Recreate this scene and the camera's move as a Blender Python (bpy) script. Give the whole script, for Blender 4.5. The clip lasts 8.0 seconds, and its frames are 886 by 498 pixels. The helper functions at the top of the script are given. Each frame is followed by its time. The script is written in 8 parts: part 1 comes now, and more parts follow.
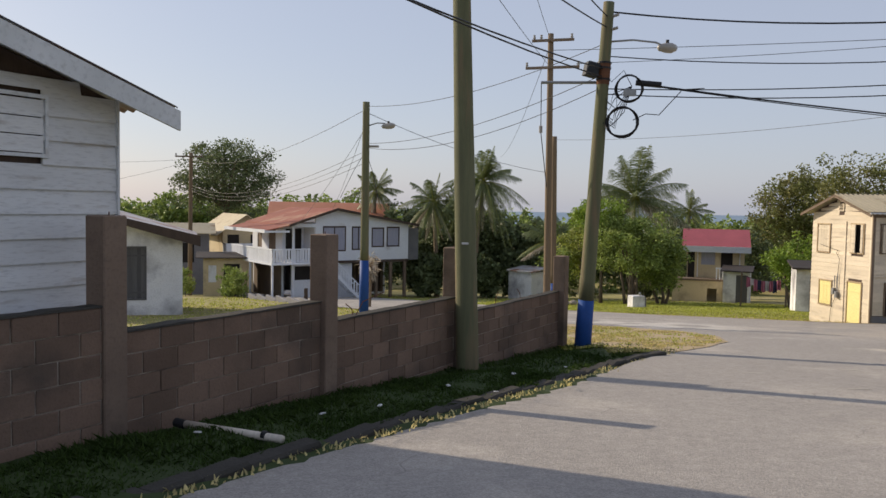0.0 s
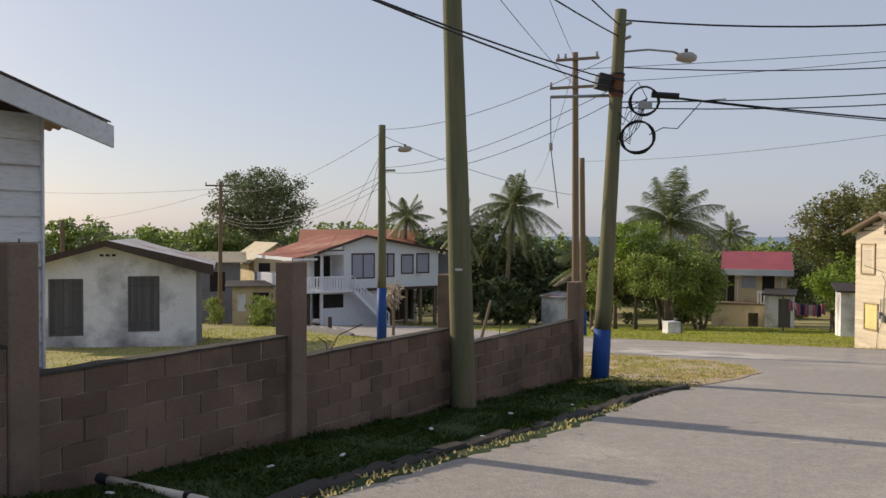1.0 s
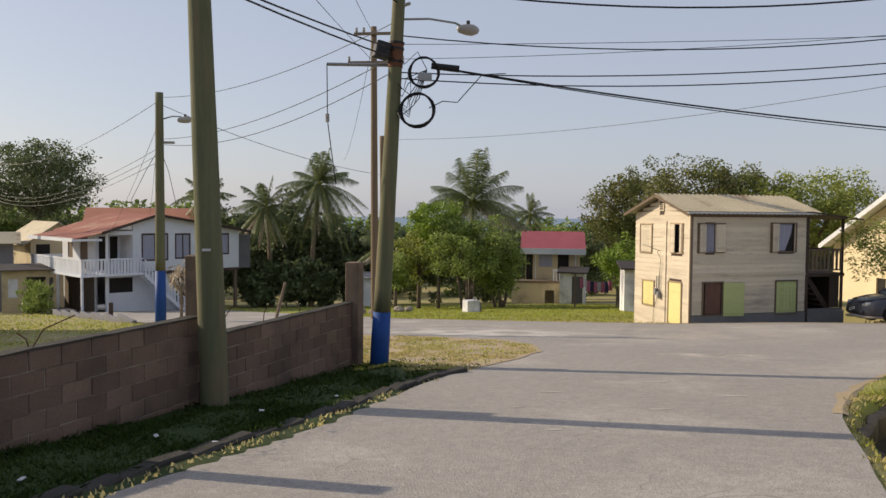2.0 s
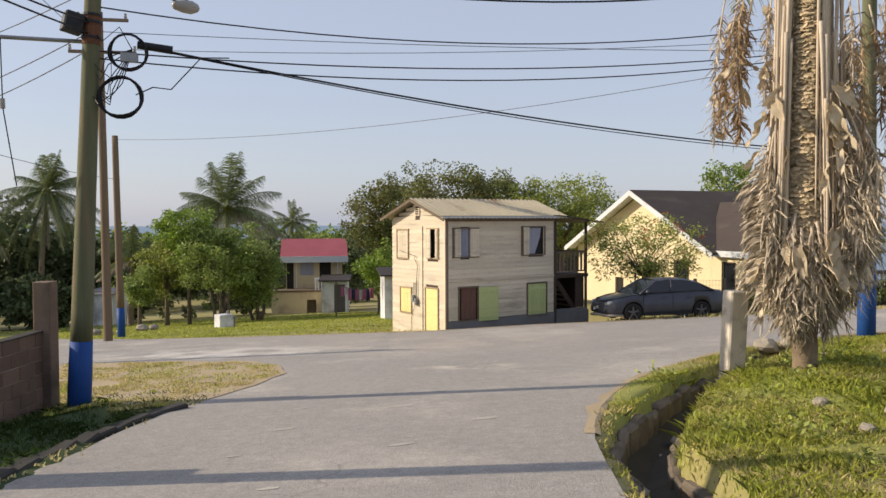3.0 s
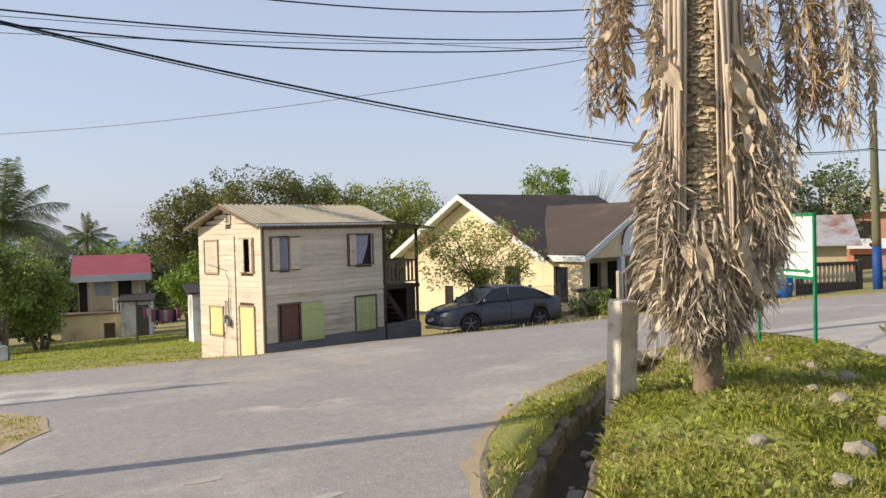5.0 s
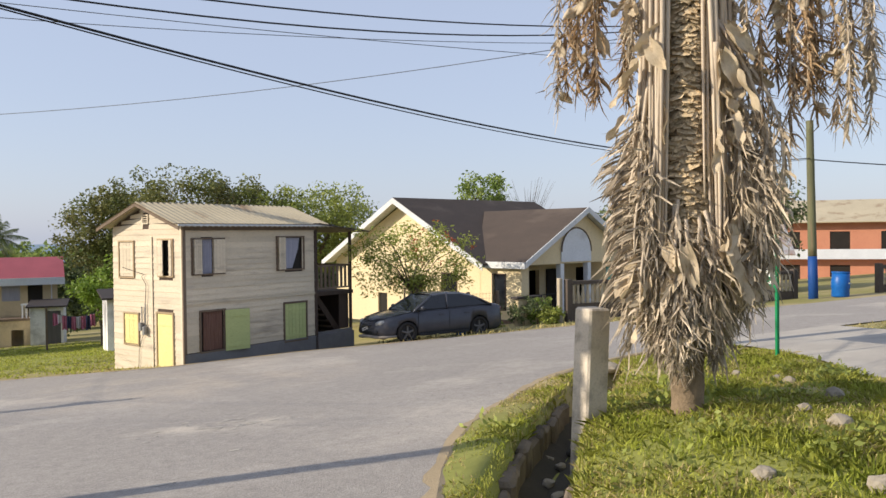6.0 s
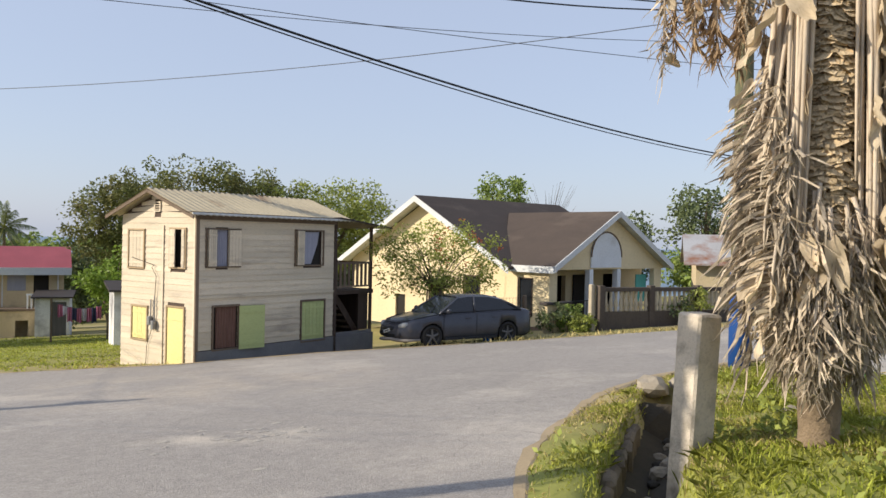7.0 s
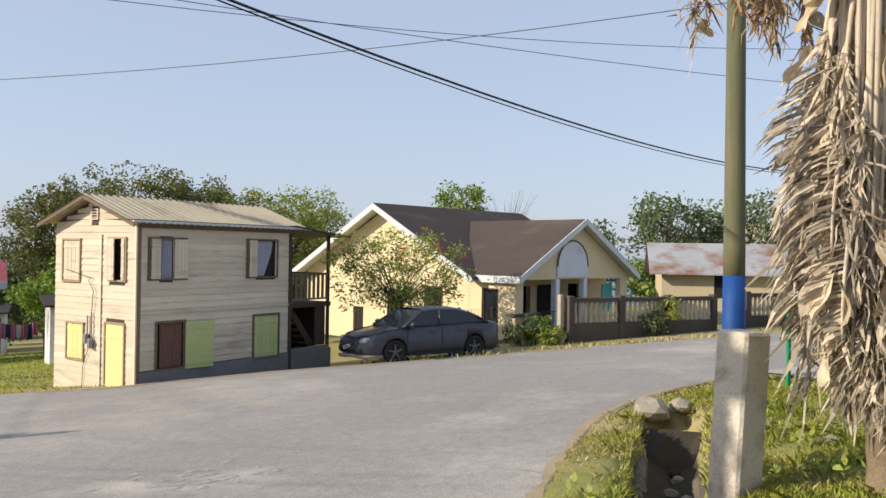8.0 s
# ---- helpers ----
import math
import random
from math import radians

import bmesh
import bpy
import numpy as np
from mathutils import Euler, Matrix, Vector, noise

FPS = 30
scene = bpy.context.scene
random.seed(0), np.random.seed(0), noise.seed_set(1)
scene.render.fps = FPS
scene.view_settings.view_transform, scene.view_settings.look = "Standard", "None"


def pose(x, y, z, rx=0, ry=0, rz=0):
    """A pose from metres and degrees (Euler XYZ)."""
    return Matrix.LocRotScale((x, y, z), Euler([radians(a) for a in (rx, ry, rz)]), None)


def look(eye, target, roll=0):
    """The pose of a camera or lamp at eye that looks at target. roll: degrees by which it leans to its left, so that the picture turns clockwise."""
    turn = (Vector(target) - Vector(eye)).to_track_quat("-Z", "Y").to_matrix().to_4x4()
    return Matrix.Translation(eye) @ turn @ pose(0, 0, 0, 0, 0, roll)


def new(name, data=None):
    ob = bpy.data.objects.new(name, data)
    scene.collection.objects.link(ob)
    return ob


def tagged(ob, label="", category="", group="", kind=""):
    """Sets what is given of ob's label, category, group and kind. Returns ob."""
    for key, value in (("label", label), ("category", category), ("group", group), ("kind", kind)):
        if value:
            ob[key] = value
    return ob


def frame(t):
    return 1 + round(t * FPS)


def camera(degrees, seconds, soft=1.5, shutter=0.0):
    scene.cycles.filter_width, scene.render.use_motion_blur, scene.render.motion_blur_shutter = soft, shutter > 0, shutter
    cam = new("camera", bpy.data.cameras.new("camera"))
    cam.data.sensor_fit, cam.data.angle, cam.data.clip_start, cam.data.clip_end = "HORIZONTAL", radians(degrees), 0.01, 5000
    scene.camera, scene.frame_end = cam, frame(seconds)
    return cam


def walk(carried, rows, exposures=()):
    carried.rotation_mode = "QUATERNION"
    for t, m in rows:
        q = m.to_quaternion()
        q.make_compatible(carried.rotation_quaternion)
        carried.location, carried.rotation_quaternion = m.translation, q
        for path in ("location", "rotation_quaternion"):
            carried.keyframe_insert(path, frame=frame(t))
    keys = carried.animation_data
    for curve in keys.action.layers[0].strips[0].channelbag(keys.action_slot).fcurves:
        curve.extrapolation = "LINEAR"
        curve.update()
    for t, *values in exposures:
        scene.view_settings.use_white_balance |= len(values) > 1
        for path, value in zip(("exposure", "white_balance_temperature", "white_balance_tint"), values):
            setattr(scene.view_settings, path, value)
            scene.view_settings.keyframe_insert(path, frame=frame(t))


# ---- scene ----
cam = camera(57.8, 8.0)
PATH = [
    (0, (0.815, -0.787, 1.794), (0.504, 1.185, 1.686), 1.0),
    (0.5, (1.067, -0.229, 1.785), (0.633, 1.721, 1.689), 0.3),
    (1, (1.3, 0.297, 1.758), (0.891, 2.255, 1.714), 0.2),
    (1.5, (1.635, 0.778, 1.723), (1.38, 2.761, 1.666), 0.3),
    (2, (1.888, 1.32, 1.709), (1.936, 3.317, 1.619), 0.5),
    (2.2, (1.99, 1.589, 1.677), (2.173, 3.579, 1.584), 0.8),
    (3.5, (2.893, 3.491, 1.687), (3.674, 5.331, 1.641), -1.2),
    (4, (3.011, 4.106, 1.626), (3.888, 5.903, 1.604), -1.2),
    (4.5, (3.227, 4.667, 1.582), (4.164, 6.433, 1.557), -1.0),
    (5, (3.394, 5.232, 1.566), (4.418, 6.95, 1.515), -1.4),
    (5.2, (3.462, 5.464, 1.577), (4.539, 7.149, 1.514), -1.9),
    (6.3, (3.995, 6.805, 1.376), (5.185, 8.412, 1.348), 0.0),
    (6.5, (4.058, 7.178, 1.329), (5.245, 8.788, 1.301), 0.7),
    (7, (4.195, 7.79, 1.268), (5.349, 9.423, 1.246), 1.2),
    (7.5, (4.397, 8.38, 1.24), (5.538, 10.023, 1.221), 0.2),
    (8, (4.725, 8.965, 1.218), (5.972, 10.529, 1.225), 0.9),
]
walk(cam, [(t, look(eye, target, roll)) for t, eye, target, roll in PATH],
     exposures=[(0.0, 0.22, 6800, 10.5), (1.5, 0.17, 6950, 10.5), (2.2, 0.24, 6950, 10.5), (3.5, 0.44, 6650, 9.5), (5.0, 0.48, 6550, 9.5), (8.0, 0.46, 6400, 8)])

# ---- light ----
SUN_AZ, SUN_EL = radians(-69.0), radians(24.0)
world = bpy.data.worlds.new("world")
scene.world = world
world.use_nodes = True
wn, wl = world.node_tree.nodes, world.node_tree.links
sky = wn.new("ShaderNodeTexSky")
sky.sky_type = "NISHITA"
sky.sun_disc = False
sky.sun_elevation, sky.sun_rotation = SUN_EL, SUN_AZ
sky.air_density, sky.dust_density, sky.ozone_density = 1.0, 1.1, 1.2
wn["Background"].inputs["Strength"].default_value = 0.108
haze = wn.new("ShaderNodeMix")
haze.data_type = "RGBA"
haze.inputs[0].default_value = 0.66
haze.inputs[7].default_value = (4.0, 4.42, 5.75, 1)
wl.new(sky.outputs[0], haze.inputs[6])
wl.new(haze.outputs[2], wn["Background"].inputs["Color"])
sun_data = bpy.data.lights.new("sun", "SUN")
sun_data.energy, sun_data.angle, sun_data.color = 3.9, radians(0.6), (1.0, 0.87, 0.70)
sun = new("sun", sun_data)
sun_dir = Vector((math.sin(SUN_AZ) * math.cos(SUN_EL), math.cos(SUN_AZ) * math.cos(SUN_EL), math.sin(SUN_EL)))
sun.matrix_world = look(sun_dir * 60, (0, 0, 0))
scene.view_settings.exposure = 0.0


# ---- materials ----
def mat(name, base, other=None, rough=0.8, scale=2.0, fine=30.0, mix=0.5, bump=0.15, metal=0.0, spread=0.0, island=0.0, stretch=(1, 1, 1),
        stain=None, stain_scale=0.7, stain_amount=0.5, spec=0.3, translucent=0.0, local=False):
    """A surface with two scales of variation, an optional stain, fine relief, and tone shifts from piece to piece."""
    m = bpy.data.materials.new(name)
    m.use_nodes = True
    n, l = m.node_tree.nodes, m.node_tree.links
    b = n["Principled BSDF"]
    b.inputs["Roughness"].default_value, b.inputs["Metallic"].default_value = rough, metal
    b.inputs["Specular IOR Level"].default_value = spec
    other = other or tuple(c * 0.75 for c in base)
    if local:
        pos = n.new("ShaderNodeTexCoord").outputs["Object"]
    else:
        pos = n.new("ShaderNodeNewGeometry").outputs["Position"]
    mp = n.new("ShaderNodeMapping")
    mp.inputs["Scale"].default_value = stretch
    l.new(pos, mp.inputs[0])

    def noise_node(s, detail=4.0):
        k = n.new("ShaderNodeTexNoise")
        k.inputs["Scale"].default_value, k.inputs["Detail"].default_value, k.inputs["Roughness"].default_value = s, detail, 0.6
        l.new(mp.outputs[0], k.inputs["Vector"])
        return k

    def ramp(src, lo, hi):
        k = n.new("ShaderNodeMapRange")
        k.inputs[1].default_value, k.inputs[2].default_value = lo, hi
        l.new(src, k.inputs[0])
        return k.outputs[0]

    def blend(fac, a, c, mode="MIX"):
        k = n.new("ShaderNodeMix")
        k.data_type, k.blend_type = "RGBA", mode
        if isinstance(fac, float):
            k.inputs[0].default_value = fac
        else:
            l.new(fac, k.inputs[0])
        for slot, v in ((6, a), (7, c)):
            if isinstance(v, tuple):
                k.inputs[slot].default_value = (*v, 1)
            else:
                l.new(v, k.inputs[slot])
        return k.outputs[2]

    big, small = noise_node(scale), noise_node(fine)
    col = blend(ramp(big.outputs["Fac"], 0.35, 0.35 + mix * 0.6), base, other)
    dark = tuple(c * 0.62 for c in base)
    col = blend(ramp(small.outputs["Fac"], 0.5, 0.85), col, dark)
    if stain:
        st = noise_node(stain_scale, 6.0)
        col = blend(ramp(st.outputs["Fac"], 0.62 - 0.25 * stain_amount, 0.82 - 0.25 * stain_amount), col, stain)
    for kind, amount in (("object", spread), ("island", island)):
        if amount:
            if kind == "object":
                rnd = n.new("ShaderNodeObjectInfo").outputs["Random"]
            else:
                rnd = n.new("ShaderNodeNewGeometry").outputs["Random Per Island"]
            hsv = n.new("ShaderNodeHueSaturation")
            mr = n.new("ShaderNodeMapRange")
            mr.inputs[3].default_value, mr.inputs[4].default_value = 1 - amount, 1 + amount
            l.new(rnd, mr.inputs[0])
            l.new(mr.outputs[0], hsv.inputs["Value"])
            l.new(col, hsv.inputs["Color"])
            col = hsv.outputs[0]
    l.new(col, b.inputs["Base Color"])
    if bump:
        bp = n.new("ShaderNodeBump")
        bp.inputs["Strength"].default_value, bp.inputs["Distance"].default_value = bump, 0.02
        l.new(small.outputs["Fac"], bp.inputs["Height"])
        l.new(bp.outputs[0], b.inputs["Normal"])
    if translucent:
        tr = n.new("ShaderNodeBsdfTranslucent")
        l.new(col, tr.inputs[0])
        ms = n.new("ShaderNodeMixShader")
        ms.inputs[0].default_value = translucent
        l.new(b.outputs[0], ms.inputs[1])
        l.new(tr.outputs[0], ms.inputs[2])
        l.new(ms.outputs[0], n["Material Output"].inputs[0])
    return m


M = {
    "asphalt": mat("asphalt", (0.345, 0.32, 0.293), (0.278, 0.258, 0.237), 0.85, 0.25, 55, 0.9, 0.5, stain=(0.46, 0.42, 0.37), stain_scale=0.33, stain_amount=0.35),
    "sand": mat("sand", (0.43, 0.34, 0.22), (0.33, 0.26, 0.16), 0.95, 0.8, 40, 0.8, 0.4),
    "chalk": mat("chalk", (0.46, 0.43, 0.38), (0.34, 0.31, 0.28), 0.95, 1.2, 40, 0.8, 0.4),
    "ground": mat("ground", (0.25, 0.235, 0.075), (0.34, 0.28, 0.13), 0.95, 0.5, 9, 0.9, 0.6, stain=(0.4, 0.32, 0.18), stain_scale=0.28, stain_amount=0.5),
    "grass": mat("grass", (0.37, 0.42, 0.065), (0.5, 0.45, 0.13), 0.7, 1.1, 8, 0.9, 0.0, island=0.35, translucent=0.35),
    # lush verge turf, its green darkened for the shade of wall and house
    "shaded_verge_grass": mat("shaded_verge_grass", (0.045, 0.085, 0.015), (0.075, 0.115, 0.023), 0.7, 1.1, 8, 0.9, 0.0, island=0.35, translucent=0.35),
    "dry_grass": mat("dry_grass", (0.62, 0.52, 0.25), (0.47, 0.42, 0.16), 0.8, 1.1, 8, 0.9, 0.0, island=0.35, translucent=0.3),
    "soil": mat("soil", (0.07, 0.055, 0.04), (0.045, 0.038, 0.03), 0.9, 3, 30, 0.8, 0.6),
    "block": mat("block", (0.215, 0.143, 0.105), (0.135, 0.09, 0.066), 0.92, 1.4, 40, 0.9, 0.5, spread=0.22, stain=(0.075, 0.06, 0.05), stain_scale=0.8, stain_amount=0.5),
    "mortar": mat("mortar", (0.46, 0.4, 0.34), (0.26, 0.22, 0.18), 0.95, 2.6, 40, 0.9, 0.4, stain=(0.115, 0.09, 0.072), stain_scale=2.4, stain_amount=0.75),
    "cement": mat("cement", (0.225, 0.162, 0.122), (0.135, 0.097, 0.075), 0.92, 1.5, 35, 0.9, 0.35, stain=(0.09, 0.07, 0.055), stain_scale=1.2, stain_amount=0.5),
    "post_cement": mat("post_cement", (0.64, 0.57, 0.47), (0.48, 0.42, 0.34), 0.92, 2.5, 45, 0.9, 0.5, stain=(0.13, 0.11, 0.085), stain_scale=2.2, stain_amount=0.65),
    "kerb": mat("kerb", (0.06, 0.055, 0.047), (0.032, 0.03, 0.026), 0.93, 2, 35, 0.8, 0.6),
    "white_plank": mat("white_plank", (0.7, 0.71, 0.72), (0.56, 0.56, 0.56), 0.7, 1.2, 18, 0.9, 0.15, spread=0.08, stretch=(0.5, 0.5, 3), stain=(0.3, 0.24, 0.19), stain_scale=2.0, stain_amount=0.18),
    "white_trim": mat("white_trim", (0.66, 0.68, 0.7), (0.52, 0.54, 0.55), 0.6, 1.5, 20, 0.8, 0.1, stain=(0.36, 0.3, 0.24), stain_scale=2.0, stain_amount=0.1),
    "yellow_plank": mat("yellow_plank", (0.69, 0.6, 0.46), (0.55, 0.485, 0.38), 0.75, 1.0, 20, 0.9, 0.2, spread=0.09, stretch=(0.6, 0.6, 4), stain=(0.4, 0.34, 0.27), stain_scale=1.1, stain_amount=0.28),
    "tan_wood": mat("tan_wood", (0.42, 0.32, 0.2), (0.3, 0.22, 0.14), 0.8, 2.0, 25, 0.9, 0.2, spread=0.1),
    "yellow_paint": mat("yellow_paint", (0.78, 0.69, 0.31), (0.68, 0.6, 0.26), 0.7, 1.5, 20, 0.9, 0.1, spread=0.05),
    "green_paint": mat("green_paint", (0.5, 0.56, 0.25), (0.43, 0.49, 0.22), 0.75, 1.5, 20, 0.9, 0.15, spread=0.05, stretch=(0.6, 0.6, 4)),
    "old_wood": mat("old_wood", (0.2, 0.15, 0.11), (0.12, 0.09, 0.065), 0.85, 2.0, 25, 0.9, 0.3, spread=0.15, stretch=(3, 3, 0.4)),
    "dark_wood": mat("dark_wood", (0.085, 0.06, 0.048), (0.05, 0.037, 0.03), 0.85, 2.0, 25, 0.9, 0.3, spread=0.15, stretch=(3, 3, 0.4)),
    "grey_plank": mat("grey_plank", (0.13, 0.125, 0.125), (0.075, 0.073, 0.075), 0.85, 2.0, 25, 0.9, 0.3, spread=0.2, stretch=(4, 4, 0.3)),
    "foundation": mat("foundation", (0.2, 0.2, 0.21), (0.13, 0.13, 0.15), 0.9, 1.5, 30, 0.9, 0.3),
    "whitewash": mat("whitewash", (0.82, 0.82, 0.82), (0.68, 0.68, 0.69), 0.9, 0.8, 25, 0.9, 0.2, stain=(0.25, 0.245, 0.26), stain_scale=0.55, stain_amount=0.66),
    "house_white": mat("house_white", (0.74, 0.77, 0.82), (0.62, 0.65, 0.7), 0.8, 0.8, 25, 0.9, 0.1, spread=0.05, stain=(0.35, 0.32, 0.3), stain_scale=0.5, stain_amount=0.15),
    "beige": mat("beige", (0.75, 0.63, 0.41), (0.67, 0.56, 0.36), 0.85, 0.6, 25, 0.9, 0.1, stain=(0.48, 0.36, 0.2), stain_scale=0.5, stain_amount=0.15),
    "cream_wall": mat("cream_wall", (0.6, 0.5, 0.32), (0.48, 0.4, 0.27), 0.85, 0.6, 25, 0.9, 0.1, stain=(0.3, 0.24, 0.17), stain_scale=0.6, stain_amount=0.3),
    "shingle": mat("shingle", (0.085, 0.066, 0.055), (0.062, 0.05, 0.044), 0.92, 0.8, 22, 0.9, 0.5, stretch=(1, 1, 3), stain=(0.12, 0.095, 0.078), stain_scale=0.5, stain_amount=0.3),
    "tin": mat("tin", (0.52, 0.45, 0.31), (0.42, 0.36, 0.25), 0.6, 0.8, 20, 0.9, 0.1, stain=(0.22, 0.13, 0.07), stain_scale=0.9, stain_amount=0.3),
    "bright_tin": mat("bright_tin", (0.5, 0.5, 0.5), (0.4, 0.38, 0.36), 0.5, 0.8, 20, 0.9, 0.05, metal=0.3, stain=(0.3, 0.14, 0.075), stain_scale=0.9, stain_amount=0.62),
    "rust_tin": mat("rust_tin", (0.3, 0.1, 0.065), (0.22, 0.08, 0.055), 0.7, 0.7, 20, 0.9, 0.1, stain=(0.42, 0.27, 0.18), stain_scale=0.6, stain_amount=0.35),
    "red_tin": mat("red_tin", (0.4, 0.1, 0.12), (0.3, 0.075, 0.09), 0.6, 0.7, 20, 0.9, 0.1),
    "orange_tin": mat("orange_tin", (0.52, 0.22, 0.13), (0.42, 0.17, 0.1), 0.65, 0.7, 20, 0.9, 0.1),
    "dark_tin": mat("dark_tin", (0.055, 0.045, 0.042), (0.04, 0.034, 0.032), 0.7, 1.0, 20, 0.9, 0.1),
    "pole_wood": mat("pole_wood", (0.15, 0.155, 0.085), (0.09, 0.093, 0.058), 0.85, 2.0, 22, 0.9, 0.35, stretch=(5, 5, 0.35), stain=(0.2, 0.145, 0.09), stain_scale=1.2, stain_amount=0.4),
    "pole_brown": mat("pole_brown", (0.2, 0.145, 0.09), (0.13, 0.095, 0.065), 0.85, 2.0, 22, 0.9, 0.35, stretch=(5, 5, 0.35)),
    "pole_blue": mat("pole_blue", (0.012, 0.07, 0.27), (0.01, 0.05, 0.2), 0.6, 2.0, 22, 0.9, 0.2, stretch=(4, 4, 0.5)),
    "steel": mat("steel", (0.3, 0.31, 0.32), (0.22, 0.22, 0.23), 0.45, 3, 30, 0.8, 0.05, metal=0.6),
    "dark_steel": mat("dark_steel", (0.03, 0.032, 0.036), (0.02, 0.021, 0.024), 0.5, 3, 30, 0.8, 0.05, metal=0.3),
    "porcelain": mat("porcelain", (0.35, 0.33, 0.3), (0.28, 0.26, 0.24), 0.3, 4, 30, 0.8, 0.0),
    "cable": mat("cable", (0.014, 0.014, 0.016), (0.01, 0.01, 0.012), 0.5, 8, 40, 0.8, 0.0),
    "wire": mat("wire", (0.12, 0.125, 0.14), (0.09, 0.095, 0.1), 0.5, 8, 40, 0.8, 0.0, metal=0.3),
    "rust": mat("rust", (0.17, 0.075, 0.04), (0.1, 0.05, 0.035), 0.9, 5, 40, 0.8, 0.3),
    "brown_frond": mat("brown_frond", (0.44, 0.31, 0.18), (0.22, 0.145, 0.085), 0.8, 3.0, 30, 0.9, 0.25, island=0.4, translucent=0.18),
    "dead_frond": mat("dead_frond", (0.55, 0.47, 0.36), (0.3, 0.245, 0.18), 0.8, 3.0, 30, 0.9, 0.25, island=0.55, translucent=0.18),
    "leaf_sheet": mat("leaf_sheet", (0.62, 0.52, 0.37), (0.5, 0.41, 0.29), 0.75, 4.0, 30, 0.9, 0.3, spread=0.2, stretch=(3, 3, 0.6), stain=(0.34, 0.25, 0.16), stain_scale=5.0, stain_amount=0.3, translucent=0.15, local=True),
    "dead_stalk": mat("dead_stalk", (0.6, 0.51, 0.4), (0.45, 0.37, 0.28), 0.7, 4.0, 30, 0.9, 0.25, spread=0.15, stretch=(3, 3, 0.5)),
    "palm_trunk": mat("palm_trunk", (0.26, 0.195, 0.13), (0.16, 0.12, 0.08), 0.9, 4.0, 35, 0.9, 0.8, stain=(0.1, 0.075, 0.05), stain_scale=3.0, stain_amount=0.35),
    "fibre": mat("fibre", (0.62, 0.49, 0.31), (0.46, 0.35, 0.21), 0.9, 5.0, 40, 0.9, 0.8, island=0.4),
    "palm_leaf": mat("palm_leaf", (0.14, 0.185, 0.075), (0.2, 0.215, 0.095), 0.45, 0.6, 8, 0.9, 0.0, island=0.3, translucent=0.3),
    "yellow_frond": mat("yellow_frond", (0.3, 0.3, 0.06), (0.2, 0.24, 0.05), 0.5, 0.6, 8, 0.9, 0.0, island=0.3, translucent=0.4),
    "leaf_dark": mat("leaf_dark", (0.135, 0.17, 0.075), (0.165, 0.2, 0.09), 0.55, 0.5, 6, 0.9, 0.0, island=0.4, translucent=0.25),
    "leaf_bright": mat("leaf_bright", (0.24, 0.34, 0.05), (0.15, 0.23, 0.045), 0.5, 0.6, 6, 0.9, 0.0, island=0.35, translucent=0.35),
    "leaf_mid": mat("leaf_mid", (0.23, 0.31, 0.075), (0.29, 0.33, 0.1), 0.55, 0.4, 6, 0.9, 0.0, island=0.4, translucent=0.3),
    "leaf_red": mat("leaf_red", (0.16, 0.19, 0.055), (0.23, 0.18, 0.08), 0.55, 0.5, 6, 0.9, 0.0, island=0.4, translucent=0.3),
    "leaf_yellow": mat("leaf_yellow", (0.32, 0.36, 0.08), (0.24, 0.28, 0.08), 0.55, 0.9, 6, 0.9, 0.0, island=0.35, translucent=0.35),
    "flower": mat("flower", (0.5, 0.12, 0.04), (0.38, 0.1, 0.04), 0.6, 3, 20, 0.8, 0.0, island=0.3, translucent=0.3),
    "bark": mat("bark", (0.16, 0.125, 0.09), (0.1, 0.08, 0.06), 0.9, 3, 30, 0.9, 0.5),
    "glass_dark": mat("glass_dark", (0.016, 0.018, 0.022), (0.01, 0.012, 0.015), 0.12, 2, 20, 0.8, 0.0, spec=0.6),
    # near-black tone painted for the dark of unlit rooms behind openings
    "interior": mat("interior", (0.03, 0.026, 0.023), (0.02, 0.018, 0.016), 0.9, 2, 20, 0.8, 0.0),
    "curtain": mat("curtain", (0.36, 0.37, 0.45), (0.28, 0.29, 0.37), 0.8, 3, 20, 0.8, 0.1, stretch=(6, 6, 0.5)),
    "curtain_brown": mat("curtain_brown", (0.24, 0.14, 0.11), (0.13, 0.07, 0.06), 0.8, 5, 20, 0.8, 0.1, stretch=(8, 8, 0.4)),
    "car_paint": mat("car_paint", (0.06, 0.063, 0.078), (0.044, 0.047, 0.06), 0.24, 2.5, 30, 0.8, 0.01, metal=0.2, stain=(0.12, 0.1, 0.085), stain_scale=1.5, stain_amount=0.3, spec=0.5),
    "bumper_dust": mat("bumper_dust", (0.3, 0.27, 0.24), (0.16, 0.15, 0.14), 0.6, 5, 30, 0.9, 0.1),
    "tyre": mat("tyre", (0.02, 0.02, 0.021), (0.03, 0.028, 0.026), 0.85, 6, 40, 0.8, 0.2),
    "rim": mat("rim", (0.16, 0.155, 0.15), (0.1, 0.095, 0.09), 0.5, 6, 40, 0.8, 0.05, metal=0.5),
    "headlight": mat("headlight", (0.35, 0.36, 0.36), (0.25, 0.25, 0.25), 0.2, 6, 40, 0.8, 0.0),
    "plate_white": mat("plate_white", (0.65, 0.65, 0.65), (0.5, 0.5, 0.5), 0.5, 6, 40, 0.8, 0.0),
    "sign_white": mat("sign_white", (0.72, 0.74, 0.72), (0.62, 0.65, 0.63), 0.5, 2, 20, 0.8, 0.02),
